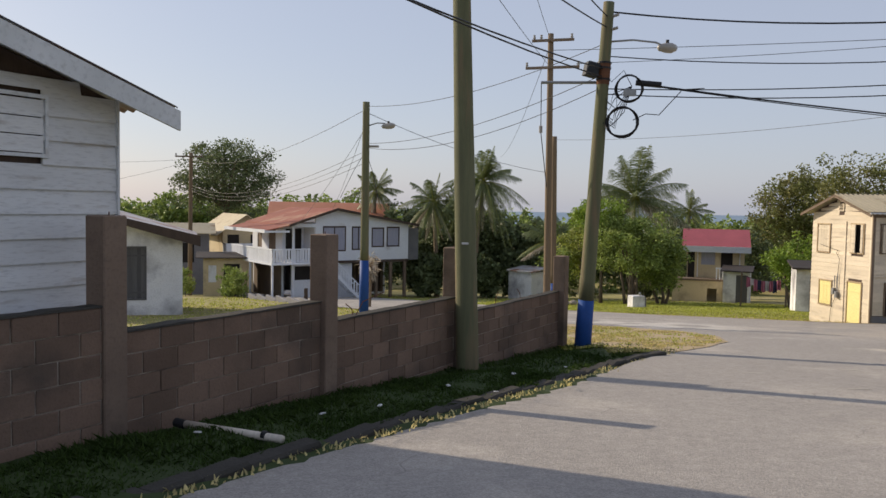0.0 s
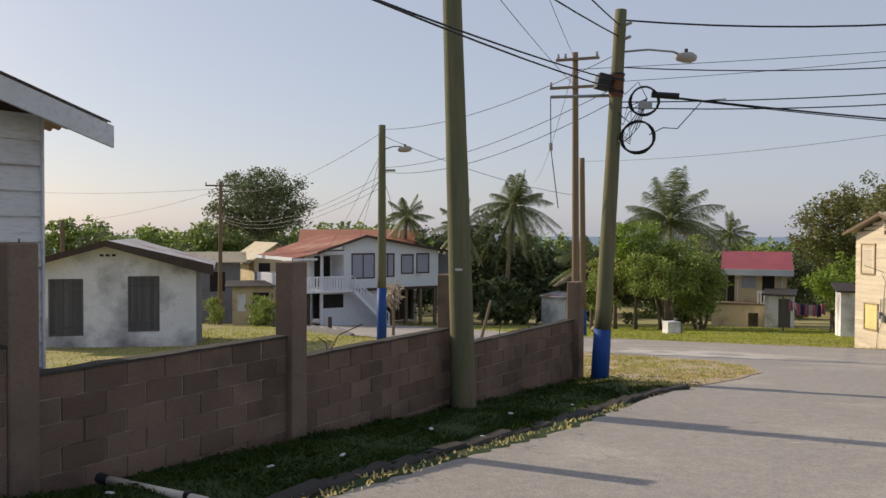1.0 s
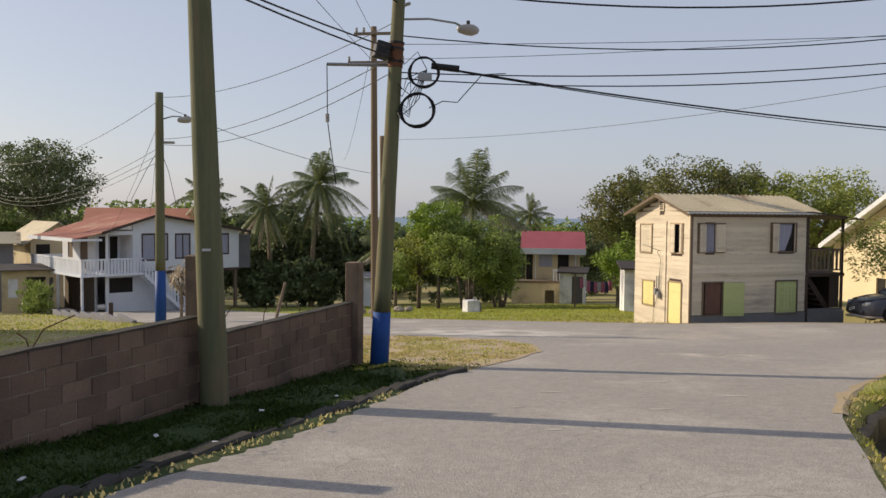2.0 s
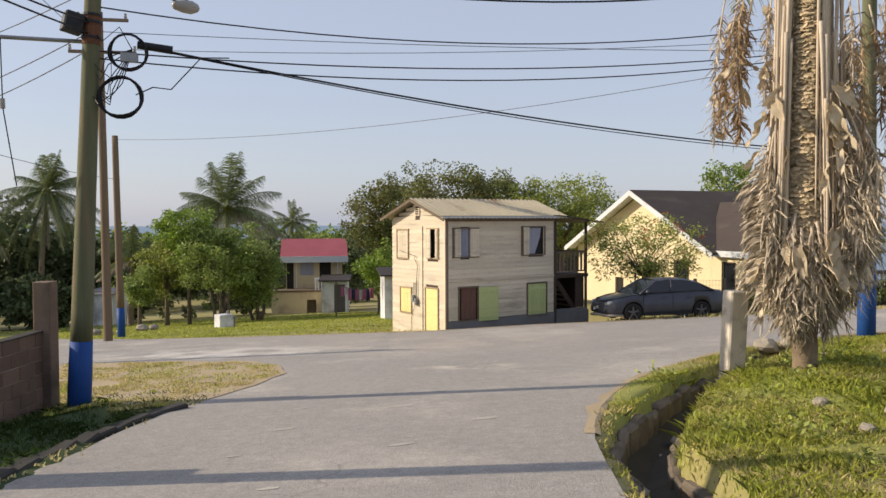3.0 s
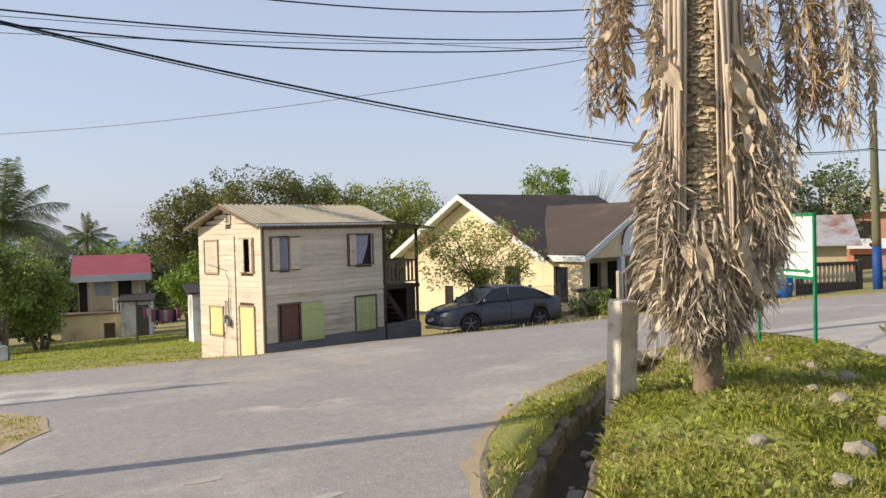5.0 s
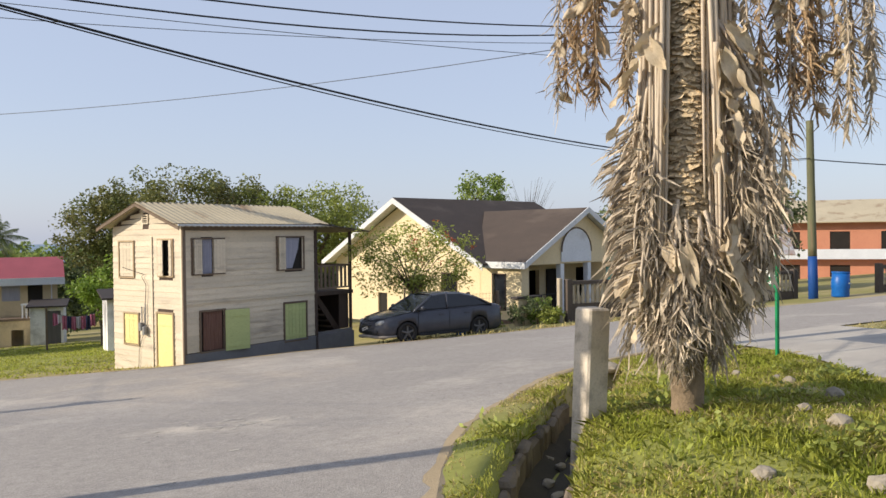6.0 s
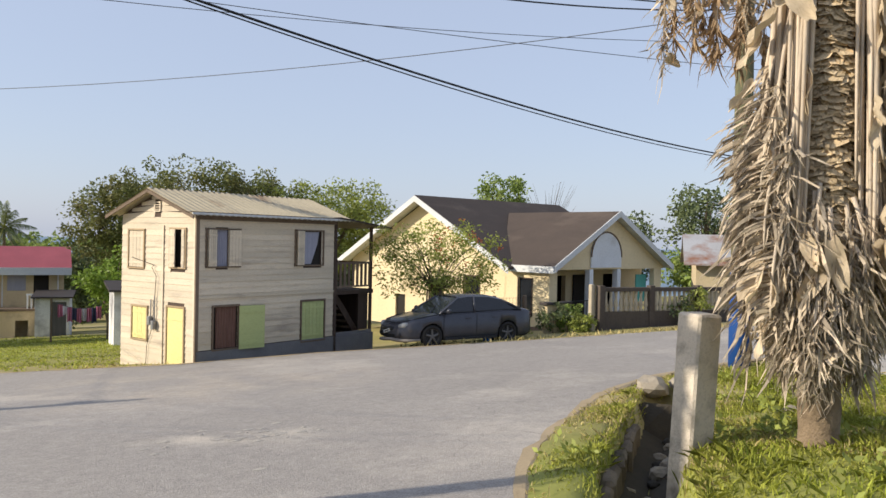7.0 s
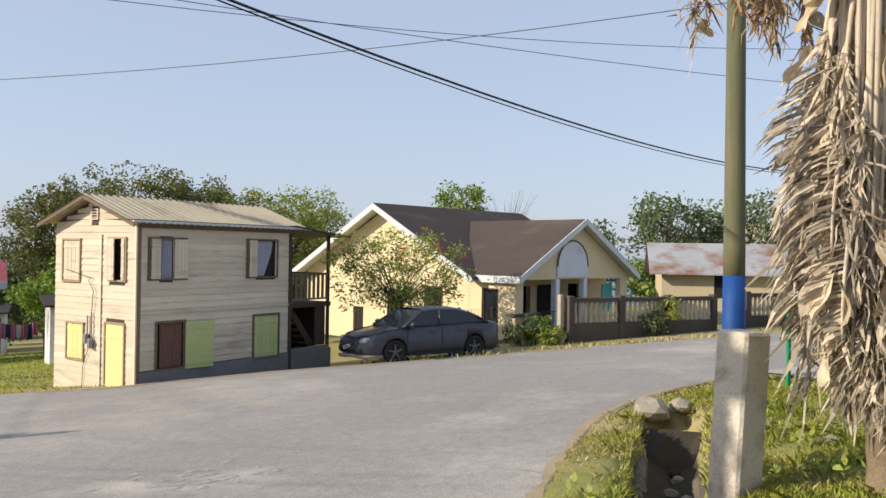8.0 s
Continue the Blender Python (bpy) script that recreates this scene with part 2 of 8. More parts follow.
    "sign_green": mat("sign_green", (0.01, 0.24, 0.09), (0.008, 0.18, 0.07), 0.45, 3, 20, 0.8, 0.02),
    "sign_ink": mat("sign_ink", (0.08, 0.13, 0.1), (0.06, 0.1, 0.08), 0.6, 3, 20, 0.8, 0.0),
    "sign_bar": mat("sign_bar", (0.42, 0.46, 0.44), (0.36, 0.4, 0.38), 0.6, 3, 20, 0.8, 0.0),
    "blue_plastic": mat("blue_plastic", (0.01, 0.12, 0.42), (0.008, 0.09, 0.33), 0.4, 3, 20, 0.8, 0.02),
    "pvc": mat("pvc", (0.6, 0.54, 0.46), (0.45, 0.4, 0.34), 0.4, 3, 20, 0.8, 0.02),
    "baluster": mat("baluster", (0.5, 0.44, 0.33), (0.36, 0.31, 0.24), 0.85, 3, 30, 0.8, 0.2),
    "fence_dark": mat("fence_dark", (0.085, 0.07, 0.06), (0.13, 0.105, 0.085), 0.92, 1.5, 30, 0.9, 0.3, stretch=(1, 1, 0.4)),
    "ditch_cement": mat("ditch_cement", (0.2, 0.16, 0.12), (0.11, 0.09, 0.068), 0.92, 2.5, 40, 0.9, 0.5, spread=0.15, stain=(0.075, 0.062, 0.046), stain_scale=2.0, stain_amount=0.6),
    "wet_mud": mat("wet_mud", (0.06, 0.05, 0.036), (0.03, 0.027, 0.02), 0.9, 3.0, 25, 0.9, 0.4),
    "stone": mat("stone", (0.34, 0.3, 0.24), (0.22, 0.195, 0.16), 0.92, 3, 30, 0.9, 0.5),
    "cloth_pink": mat("cloth_pink", (0.5, 0.17, 0.25), (0.38, 0.12, 0.19), 0.85, 5, 20, 0.8, 0.1),
    "cloth_white": mat("cloth_white", (0.62, 0.58, 0.6), (0.5, 0.46, 0.5), 0.85, 5, 20, 0.8, 0.1),
    "cloth_dark": mat("cloth_dark", (0.05, 0.06, 0.12), (0.04, 0.045, 0.09), 0.85, 5, 20, 0.8, 0.1),
    "pink_wall": mat("pink_wall", (0.6, 0.27, 0.17), (0.52, 0.22, 0.14), 0.85, 1, 20, 0.8, 0.05),
    "teal": mat("teal", (0.12, 0.42, 0.36), (0.1, 0.34, 0.3), 0.7, 1, 20, 0.8, 0.05),
    "water": mat("water", (0.1, 0.17, 0.24), (0.12, 0.19, 0.26), 0.35, 0.02, 0.4, 0.9, 0.0),
    "far_green": mat("far_green", (0.085, 0.105, 0.06), (0.06, 0.08, 0.045), 0.9, 0.05, 0.6, 0.9, 0.0),
}


def wear_road(m):
    """Aggregate speckle, crack lines in patches, and pale dusty wear where the junction is scuffed."""
    n, l = m.node_tree.nodes, m.node_tree.links
    b = n["Principled BSDF"]
    col = b.inputs["Base Color"].links[0].from_socket
    pos = n.new("ShaderNodeNewGeometry").outputs["Position"]

    def mix(fac, a, c):
        k = n.new("ShaderNodeMix")
        k.data_type = "RGBA"
        l.new(fac, k.inputs[0])
        l.new(a, k.inputs[6])
        if isinstance(c, tuple):
            k.inputs[7].default_value = (*c, 1)
        else:
            l.new(c, k.inputs[7])
        return k.outputs[2]

    def ranged(src, lo, hi, a=0.0, c=1.0):
        k = n.new("ShaderNodeMapRange")
        for i, v in ((1, lo), (2, hi), (3, a), (4, c)):
            k.inputs[i].default_value = v
        l.new(src, k.inputs[0])
        return k.outputs[0]

    def times(a, c):
        k = n.new("ShaderNodeMath")
        k.operation = "MULTIPLY"
        l.new(a, k.inputs[0])
        l.new(c, k.inputs[1])
        return k.outputs[0]

    def tex(kind, scale):
        k = n.new(kind)
        k.inputs["Scale"].default_value = scale
        l.new(pos, k.inputs["Vector"])
        return k

    mask = tex("ShaderNodeTexNoise", 1.1)
    mask.inputs["Detail"].default_value = 8.0
    for cx, cy, rx, ry, rot, tone, power in ((3.4, 23.6, 4.6, 1.9, -35, (0.56, 0.53, 0.48), 0.9), (7.6, 16.1, 1.5, 0.5, -28, (0.52, 0.47, 0.4), 0.8), (8.6, 22.0, 4.5, 3.2, -20, (0.45, 0.39, 0.32), 0.6), (6.0, 19.0, 1.2, 0.5, -10, (0.5, 0.46, 0.4), 0.6)):
        mp = n.new("ShaderNodeMapping")
        mp.vector_type = "TEXTURE"
        mp.inputs["Location"].default_value = (cx, cy, plane_height(cx, cy))
        mp.inputs["Rotation"].default_value = (0, 0, radians(rot))
        mp.inputs["Scale"].default_value = (rx, ry, 60)
        l.new(pos, mp.inputs[0])
        g = n.new("ShaderNodeTexGradient")
        g.gradient_type = "SPHERICAL"
        l.new(mp.outputs[0], g.inputs[0])
        f = times(ranged(g.outputs["Fac"], 0.0, 0.5, 0.0, power), ranged(mask.outputs["Fac"], 0.42, 0.62))
        col = mix(f, col, tone)
    sp = tex("ShaderNodeTexVoronoi", 75.0)
    grey = n.new("ShaderNodeHueSaturation")
    l.new(col, grey.inputs["Color"])
    sep = n.new("ShaderNodeSeparateColor")
    l.new(sp.outputs["Color"], sep.inputs[0])
    l.new(ranged(sep.outputs[0], 0, 1, 0.84, 1.18), grey.inputs["Value"])
    col = grey.outputs[0]
    worn = tex("ShaderNodeTexNoise", 7.0)
    worn.inputs["Detail"].default_value, worn.inputs["Roughness"].default_value = 9.0, 0.72
    tone = n.new("ShaderNodeHueSaturation")
    l.new(col, tone.inputs["Color"])
    l.new(ranged(worn.outputs["Fac"], 0.32, 0.68, 0.87, 1.12), tone.inputs["Value"])
    col = tone.outputs[0]
    warp = tex("ShaderNodeTexNoise", 0.9)
    add = n.new("ShaderNodeVectorMath")
    add.operation = "ADD"
    l.new(pos, add.inputs[0])
    l.new(warp.outputs["Color"], add.inputs[1])
    ck = n.new("ShaderNodeTexVoronoi")
    ck.feature = "DISTANCE_TO_EDGE"
    ck.inputs["Scale"].default_value = 0.5
    l.new(add.outputs[0], ck.inputs["Vector"])
    patchy = tex("ShaderNodeTexNoise", 0.35)
    f = times(ranged(ck.outputs["Distance"], 0.0, 0.005, 0.4, 0.0), ranged(patchy.outputs["Fac"], 0.52, 0.6))
    col = mix(f, col, (0.1, 0.092, 0.085))
    l.new(col, b.inputs["Base Color"])


def lush_or_shade_patch(m, cx, cy, rx, ry, rot, tone):
    """Greener turf over one stretch of the ground, or a tone darkened for shade."""
    n, l = m.node_tree.nodes, m.node_tree.links
    b = n["Principled BSDF"]
    col = b.inputs["Base Color"].links[0].from_socket
    pos = n.new("ShaderNodeNewGeometry").outputs["Position"]
    mp = n.new("ShaderNodeMapping")
    mp.vector_type = "TEXTURE"
    mp.inputs["Location"].default_value = (cx, cy, plane_height(cx, cy))
    mp.inputs["Rotation"].default_value = (0, 0, radians(rot))
    mp.inputs["Scale"].default_value = (rx, ry, 60)
    l.new(pos, mp.inputs[0])
    g = n.new("ShaderNodeTexGradient")
    g.gradient_type = "SPHERICAL"
    l.new(mp.outputs[0], g.inputs[0])
    r = n.new("ShaderNodeMapRange")
    r.inputs[1].default_value, r.inputs[2].default_value = 0.0, 0.3
    l.new(g.outputs["Fac"], r.inputs[0])
    k = n.new("ShaderNodeMix")
    k.data_type = "RGBA"
    l.new(r.outputs[0], k.inputs[0])
    l.new(col, k.inputs[6])
    k.inputs[7].default_value = (*tone, 1)
    l.new(k.outputs[2], b.inputs["Base Color"])


# ---- building helpers ----
class Shape:
    """Gathers plain pieces of geometry for one mesh."""

    def __init__(self):
        self.v, self.f = [], []

    def add(self, verts, faces):
        k = len(self.v)
        self.v.extend(tuple(p) for p in verts)
        self.f.extend(tuple(i + k for i in f) for f in faces)
        return self

    def box(self, lo, hi, m=None):
        (a, b, c), (d, e, g) = lo, hi
        pts = [(x, y, z) for z in (c, g) for y in (b, e) for x in (a, d)]
        if m is not None:
            pts = [m @ Vector(p) for p in pts]
        return self.add(pts, [(0, 2, 3, 1), (4, 5, 7, 6), (0, 1, 5, 4), (2, 6, 7, 3), (0, 4, 6, 2), (1, 3, 7, 5)])

    def bevel_box(self, lo, hi, r=0.01, m=None):
        """A box with chamfered upright edges and top."""
        (a, b, c), (d, e, g) = lo, hi
        ring = lambda q, z: [(a + q, b, z), (d - q, b, z), (d, b + q, z), (d, e - q, z), (d - q, e, z), (a + q, e, z), (a, e - q, z), (a, b + q, z)]
        pts = ring(r, c) + ring(r, g - r) + [(x, y, g) for x, y, _ in ((a + 1.5 * r, b + r, 0), (d - 1.5 * r, b + r, 0), (d - r, b + 1.5 * r, 0), (d - r, e - 1.5 * r, 0), (d - 1.5 * r, e - r, 0), (a + 1.5 * r, e - r, 0), (a + r, e - 1.5 * r, 0), (a + r, b + 1.5 * r, 0))]
        if m is not None:
            pts = [m @ Vector(p) for p in pts]
        faces = [tuple(reversed(range(8))), tuple(range(16, 24))]
        for k in (0, 8):
            faces += [(k + i, k + (i + 1) % 8, k + 8 + (i + 1) % 8, k + 8 + i) for i in range(8)]
        return self.add(pts, faces)

    def tube(self, path, radii, n=8, cap=True):
        path = [Vector(p) for p in path]
        if not hasattr(radii, "__len__"):
            radii = [radii] * len(path)
        rings, side = [], None
        for i, p in enumerate(path):
            d = (path[min(i + 1, len(path) - 1)] - path[max(i - 1, 0)]).normalized()
            if side is None or abs(side.dot(d)) > 0.95:
                side = d.orthogonal().normalized()
            side = (side - d * side.dot(d)).normalized()
            up = d.cross(side)
            rings += [p + (side * math.cos(6.28319 * k / n) + up * math.sin(6.28319 * k / n)) * radii[i] for k in range(n)]
        faces = [(i * n + k, i * n + (k + 1) % n, (i + 1) * n + (k + 1) % n, (i + 1) * n + k) for i in range(len(path) - 1) for k in range(n)]
        if cap:
            faces += [tuple(reversed(range(n))), tuple(range((len(path) - 1) * n, len(path) * n))]
        return self.add(rings, faces)

    def prism(self, outline, depth, m=None):
        """An outline in x, z pushed along y from 0 to depth."""
        k = len(outline)
        pts = [(x, 0, z) for x, z in outline] + [(x, depth, z) for x, z in outline]
        if m is not None:
            pts = [m @ Vector(p) for p in pts]
        return self.add(pts, [tuple(range(k)), tuple(reversed(range(k, 2 * k)))] + [((i + 1) % k, i, i + k, (i + 1) % k + k) for i in range(k)])

    def weld(self):
        """Joins corners that lie on one another."""
        at, index, out = {}, [], []
        for p in self.v:
            k = tuple(round(c, 4) for c in p)
            if k not in at:
                at[k] = len(out)
                out.append(p)
            index.append(at[k])
        self.v, self.f = out, [tuple(index[i] for i in f) for f in self.f]
        return self

    def mesh(self, name, material, smooth=False):
        me = bpy.data.meshes.new(name)
        me.from_pydata([tuple(p) for p in self.v], [], self.f)
        me.materials.append(material)
        if smooth:
            me.shade_smooth()
        me.update()
        return me


def thing(name, m, label, category, group="", kind=""):
    ob = new(name)
    ob.matrix_world = m
    return tagged(ob, label, category, group, kind)


def part(name, shape, material, parent, label="", smooth=False, m=None):
    me = shape if isinstance(shape, bpy.types.Mesh) else shape.mesh(name, M[material], smooth)
    ob = new(name, me)
    ob.parent = parent
    if m is not None:
        ob.matrix_basis = m
    if label:
        tagged(ob, label)
    return ob


def single(name, shape, material, label, category, group="", kind="", smooth=False, m=None):
    """A thing of one plain mesh."""
    ob = new(name, shape.mesh(name, M[material], smooth))
    if m is not None:
        ob.matrix_world = m
    return tagged(ob, label, category, group, kind)


def bump2(x, y, cx, cy, rx, ry):
    return math.exp(-((x - cx) / rx) ** 2 - ((y - cy) / ry) ** 2)


def line_offset(x, y, pts):
    """Distance from a polyline, and how far along it, in metres."""
    best, at, run = 1e9, 0, 0
    for (ax, ay), (bx, by) in zip(pts, pts[1:]):
        dx, dy = bx - ax, by - ay
        q = math.hypot(dx, dy)
        k = max(0, min(1, ((x - ax) * dx + (y - ay) * dy) / (q * q)))
        d = math.hypot(x - ax - k * dx, y - ay - k * dy)
        if d < best:
            best, at = d, run + k * q
        run += q
    return best, at


def inside(x, y, poly):
    hit = False
    for (ax, ay), (bx, by) in zip(poly, poly[1:] + poly[:1]):
        if (ay > y) != (by > y) and x < (bx - ax) * (y - ay) / (by - ay) + ax:
            hit = not hit
    return hit


# ---- lie of the land ----
LEFT_EDGE = [(-7.0, -12.0), (-4.4, -3.5), (-1.6, 4.05), (-1.0, 5.55), (-0.1, 7.7), (0.8, 9.6), (1.7, 12.3), (2.4, 14.2)]
ISLAND = [(2.4, 14.2), (3.3, 15.6), (4.2, 17.6), (4.3, 19.2), (3.6, 20.6), (2.0, 21.9)]
LEFT_STREET = [(2.0, 21.9), (-2.0, 24.9), (-5.2, 27.9), (-9.0, 33.0), (-20.0, 49.0), (-40.0, 78.0)]
FAR_STREET = [(-32.0, 82.0), (-13.0, 55.0), (-3.0, 40.0), (1.0, 34.0), (4.6, 30.4), (7.6, 28.0), (10.0, 26.4), (13.2, 26.0), (18.3, 23.9), (21.0, 23.1), (24.3, 21.7), (28.0, 20.2), (36.0, 18.0), (60.0, 13.0)]
RIGHT_EDGE = [(60.0, 6.8), (40.0, 10.3), (24.0, 14.4), (20.4, 15.5), (17.6, 16.15), (15.6, 16.3), (13.8, 16.0), (12.3, 15.4), (10.65, 14.35), (9.0, 13.2), (7.5, 11.55), (6.5, 10.0), (5.8, 8.4), (4.9, 6.2), (3.6, 2.0), (1.4, -5.0), (-0.6, -12.0)]
RIGHT_EDGE = RIGHT_EDGE[:4] + [(a[0] * (1 - k) + b[0] * k, a[1] * (1 - k) + b[1] * k) for a, b in zip(RIGHT_EDGE[4:12], RIGHT_EDGE[5:13]) for k in (0.25, 0.75)] + RIGHT_EDGE[13:]
ROAD = LEFT_EDGE + ISLAND[1:] + LEFT_STREET[1:] + FAR_STREET + RIGHT_EDGE
LANE = [(17.4, 16.2), (16.7, 14.7), (16.1, 13.6), (15.3, 12.6), (14.0, 11.3), (12.4, 8.5), (11.0, 4.0), (15.0, 3.0), (17.2, 7.0), (18.8, 11.5), (20.8, 15.5)]
KERB_DITCH = [(-4.9, -3.2), (-1.95, 4.2), (-1.3, 5.75), (-0.5, 7.9), (0.45, 9.9), (1.4, 12.6), (2.1, 14.1), (2.8, 14.7)]
SIDE_DITCH = [(5.6, 6.4), (6.7, 9.35), (7.4, 10.3), (8.3, 11.22), (9.35, 12.2), (10.75, 13.25), (12.7, 14.6)]


def plane_height(x, y):
    z = 0.22 + 0.02 * max(-45, min(60, x)) - 0.082 * max(-40, min(95, y)) - 0.012 * max(0, min(y, 95) - 26)
    return z - min(22.0, 0.1 * max(0, math.hypot(x, y) - 125))


def land(x, y):
    z = plane_height(x, y)
    if -8 < x < 22 and -6 < y < 24:
        d, _ = line_offset(x, y, KERB_DITCH)
        z += 0.03 * math.exp(-(d / 0.2) ** 2)
        if x < 1.5:
            z += 0.1 * math.exp(-((d - 0.75) / 0.5) ** 2)
        d, s = line_offset(x, y, SIDE_DITCH)
        z -= 0.6 * max(0, min(1, (0.36 - d) / 0.12)) * min(1, s / 1.5)
        z += 0.22 * bump2(x, y, 11.3, 11.4, 2.2, 2.0) + 0.12 * bump2(x, y, 9.6, 10.3, 1.1, 1.2) + 0.15 * bump2(x, y, 13.6, 13.9, 1.6, 1.1)
    if 8 < x < 40 and 26 < y < 48:
        z -= 0.35 * bump2(x, y, 16, 31, 6, 4) + 0.1 * bump2(x, y, 17.6, 26.2, 3.5, 2.2)
    return z


def road_height(x, y):
    return plane_height(x, y) + 0.03


def coords(lo, hi, fine_lo, fine_hi, step, grow=1.16):
    """Sample positions, dense in the middle and wider outwards."""
    a = list(np.arange(fine_lo, fine_hi + 1e-6, step))
    for end, sign in ((hi, 1), (lo, -1)):
        k, p = step, (fine_hi if sign > 0 else fine_lo)
        out = []
        while (end - p) * sign > 0:
            k *= grow
            p += sign * k
            out.append(p)
        a = a + out if sign > 0 else out[::-1] + a
    return a


def build_ground():
    xs, ys = coords(-2500, 2500, -7, 19, 0.16), coords(-400, 1500, 1.5, 24, 0.16)
    sh = Shape()
    w = len(xs)
    road_xy = ROAD
    for y in ys:
        for x in xs:
            z = land(x, y)
            near = -60 < x < 62 and -13 < y < 84
            if near and inside(x, y, road_xy):
                edge = line_offset(x, y, road_xy + road_xy[:1])[0]
                z = min(z, plane_height(x, y) + 0.015 - 0.15 * max(0, min(1, (edge - 0.3) / 0.4)))
            elif -8 < x < 22 and -6 < y < 30:
                z += 0.035 * noise.noise(Vector((x * 1.7, y * 1.7, 0))) + 0.02 * noise.noise(Vector((x * 5, y * 5, 3)))
            sh.v.append((x, y, z))
    for j in range(len(ys) - 1):
        for i in range(w - 1):
            k = j * w + i
            sh.f.append((k, k + 1, k + w + 1, k + w))
    return single("ground", sh, "ground", "sloping ground of patchy green and dry grass", "ground", kind="structure", smooth=True)


def draped(name, poly, material, lift, label, category, step=0.5, ragged=0.06):
    """A sheet of road surfacing that follows the slope, with a worn edge."""
    bm = bmesh.new()
    fine = []
    for (ax, ay), (bx, by) in zip(poly, poly[1:] + poly[:1]):
        q = max(1, int(math.hypot(bx - ax, by - ay) / step))
        for k in range(q):
            x, y = ax + (bx - ax) * k / q, ay + (by - ay) * k / q
            j = ragged * noise.noise(Vector((x * 2.3, y * 2.3, 7)))
            fine.append((x + j, y + j * 0.7))
    vs = [bm.verts.new((x, y, 0)) for x, y in fine]
    bm.faces.new(vs)
    bmesh.ops.triangulate(bm, faces=bm.faces[:])
    for _ in range(6):
        long = [e for e in bm.edges if e.calc_length() > 3.0]
        if not long:
            break
        bmesh.ops.subdivide_edges(bm, edges=long, cuts=1)
        bmesh.ops.triangulate(bm, faces=bm.faces[:])
    for v in bm.verts:
        v.co.z = road_height(v.co.x, v.co.y) + lift
    bmesh.ops.recalc_face_normals(bm, faces=bm.faces[:])
    if sum(f.normal.z for f in bm.faces) < 0:
        bmesh.ops.reverse_faces(bm, faces=bm.faces[:])
    me = bpy.data.meshes.new(name)
    bm.to_mesh(me)
    bm.free()
    me.materials.append(M[material])
    return tagged(new(name, me), label, category, kind="structure")


wear_road(M["asphalt"])
# verge strip: lush turf tone with the wall's shade painted in
lush_or_shade_patch(M["ground"], -1.2, 8.0, 2.6, 9.5, -20.5, (0.035, 0.055, 0.015))
lush_or_shade_patch(M["ground"], 2.0, 46.0, 16.0, 17.0, 0, (0.24, 0.25, 0.06))
lush_or_shade_patch(M["ground"], 9.4, 10.6, 3.0, 3.4, -20, (0.25, 0.26, 0.065))
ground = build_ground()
road = draped("road", ROAD, "asphalt", 0.0, "worn grey asphalt road at a junction", "road")
lane = draped("lane", LANE, "chalk", 0.012, "pale sandy side lane beside the grass verge", "lane", ragged=0.2)
island = draped("verge_island", [(1.7, 15.2), (2.5, 14.3), (3.35, 15.55), (4.3, 17.5), (4.42, 19.2), (3.7, 20.75), (2.1, 22.05), (-1.5, 24.6), (-1.0, 22.5), (0.2, 20.0), (0.9, 17.2)], "sand", 0.01, "bare sandy patch with thin dry grass", "ground patch", ragged=0.22)


def fringe(line, w_out, w_in, label, seed):
    """A worn sandy margin along the edge of the asphalt."""
    sh, pts = Shape(), []
    for (ax, ay), (bx, by) in zip(line, line[1:]):
        q = max(1, int(math.hypot(bx - ax, by - ay) / 0.2))
        for k in range(q):
            pts.append((ax + (bx - ax) * k / q, ay + (by - ay) * k / q))
    rows = []
    for i, (x, y) in enumerate(pts):
        a, b = pts[max(0, i - 1)], pts[min(len(pts) - 1, i + 1)]
        q = math.hypot(b[0] - a[0], b[1] - a[1])
        nx, ny = -(b[1] - a[1]) / q, (b[0] - a[0]) / q
        j = noise.noise(Vector((x * 1.5, y * 1.5, seed))) + 0.6 * noise.noise(Vector((x * 4.5, y * 4.5, seed)))
        for d in (w_out * (1 + 0.6 * j), 0.0, -w_in * (1 + 1.2 * j)):
            px, py = x + nx * d, y + ny * d
            sh.v.append((px, py, road_height(px, py) + (0.006 if d <= 0 else 0.006 - 0.02)))
    for i in range(len(pts) - 1):
        for k in range(2):
            a = i * 3 + k
            sh.f.append((a, a + 1, a + 4, a + 3))
    return single("road_margin", sh, "sand", label, "road margin", kind="structure")


fringe(FAR_STREET[3:10], 0.15, 0.2, "sandy dry margin along the far side of the road", 4.0)
fringe(RIGHT_EDGE[3:19], 0.05, 0.09, "sandy dry margin along the grass verge", 9.0)
sea = Shape()
sea.add([(-9000, 150, -28), (9000, 150, -28), (9000, 9000, -28), (-9000, 9000, -28)], [(0, 1, 2, 3)])
single("sea", sea, "water", "hazy blue sea at the horizon", "sea", kind="structure")


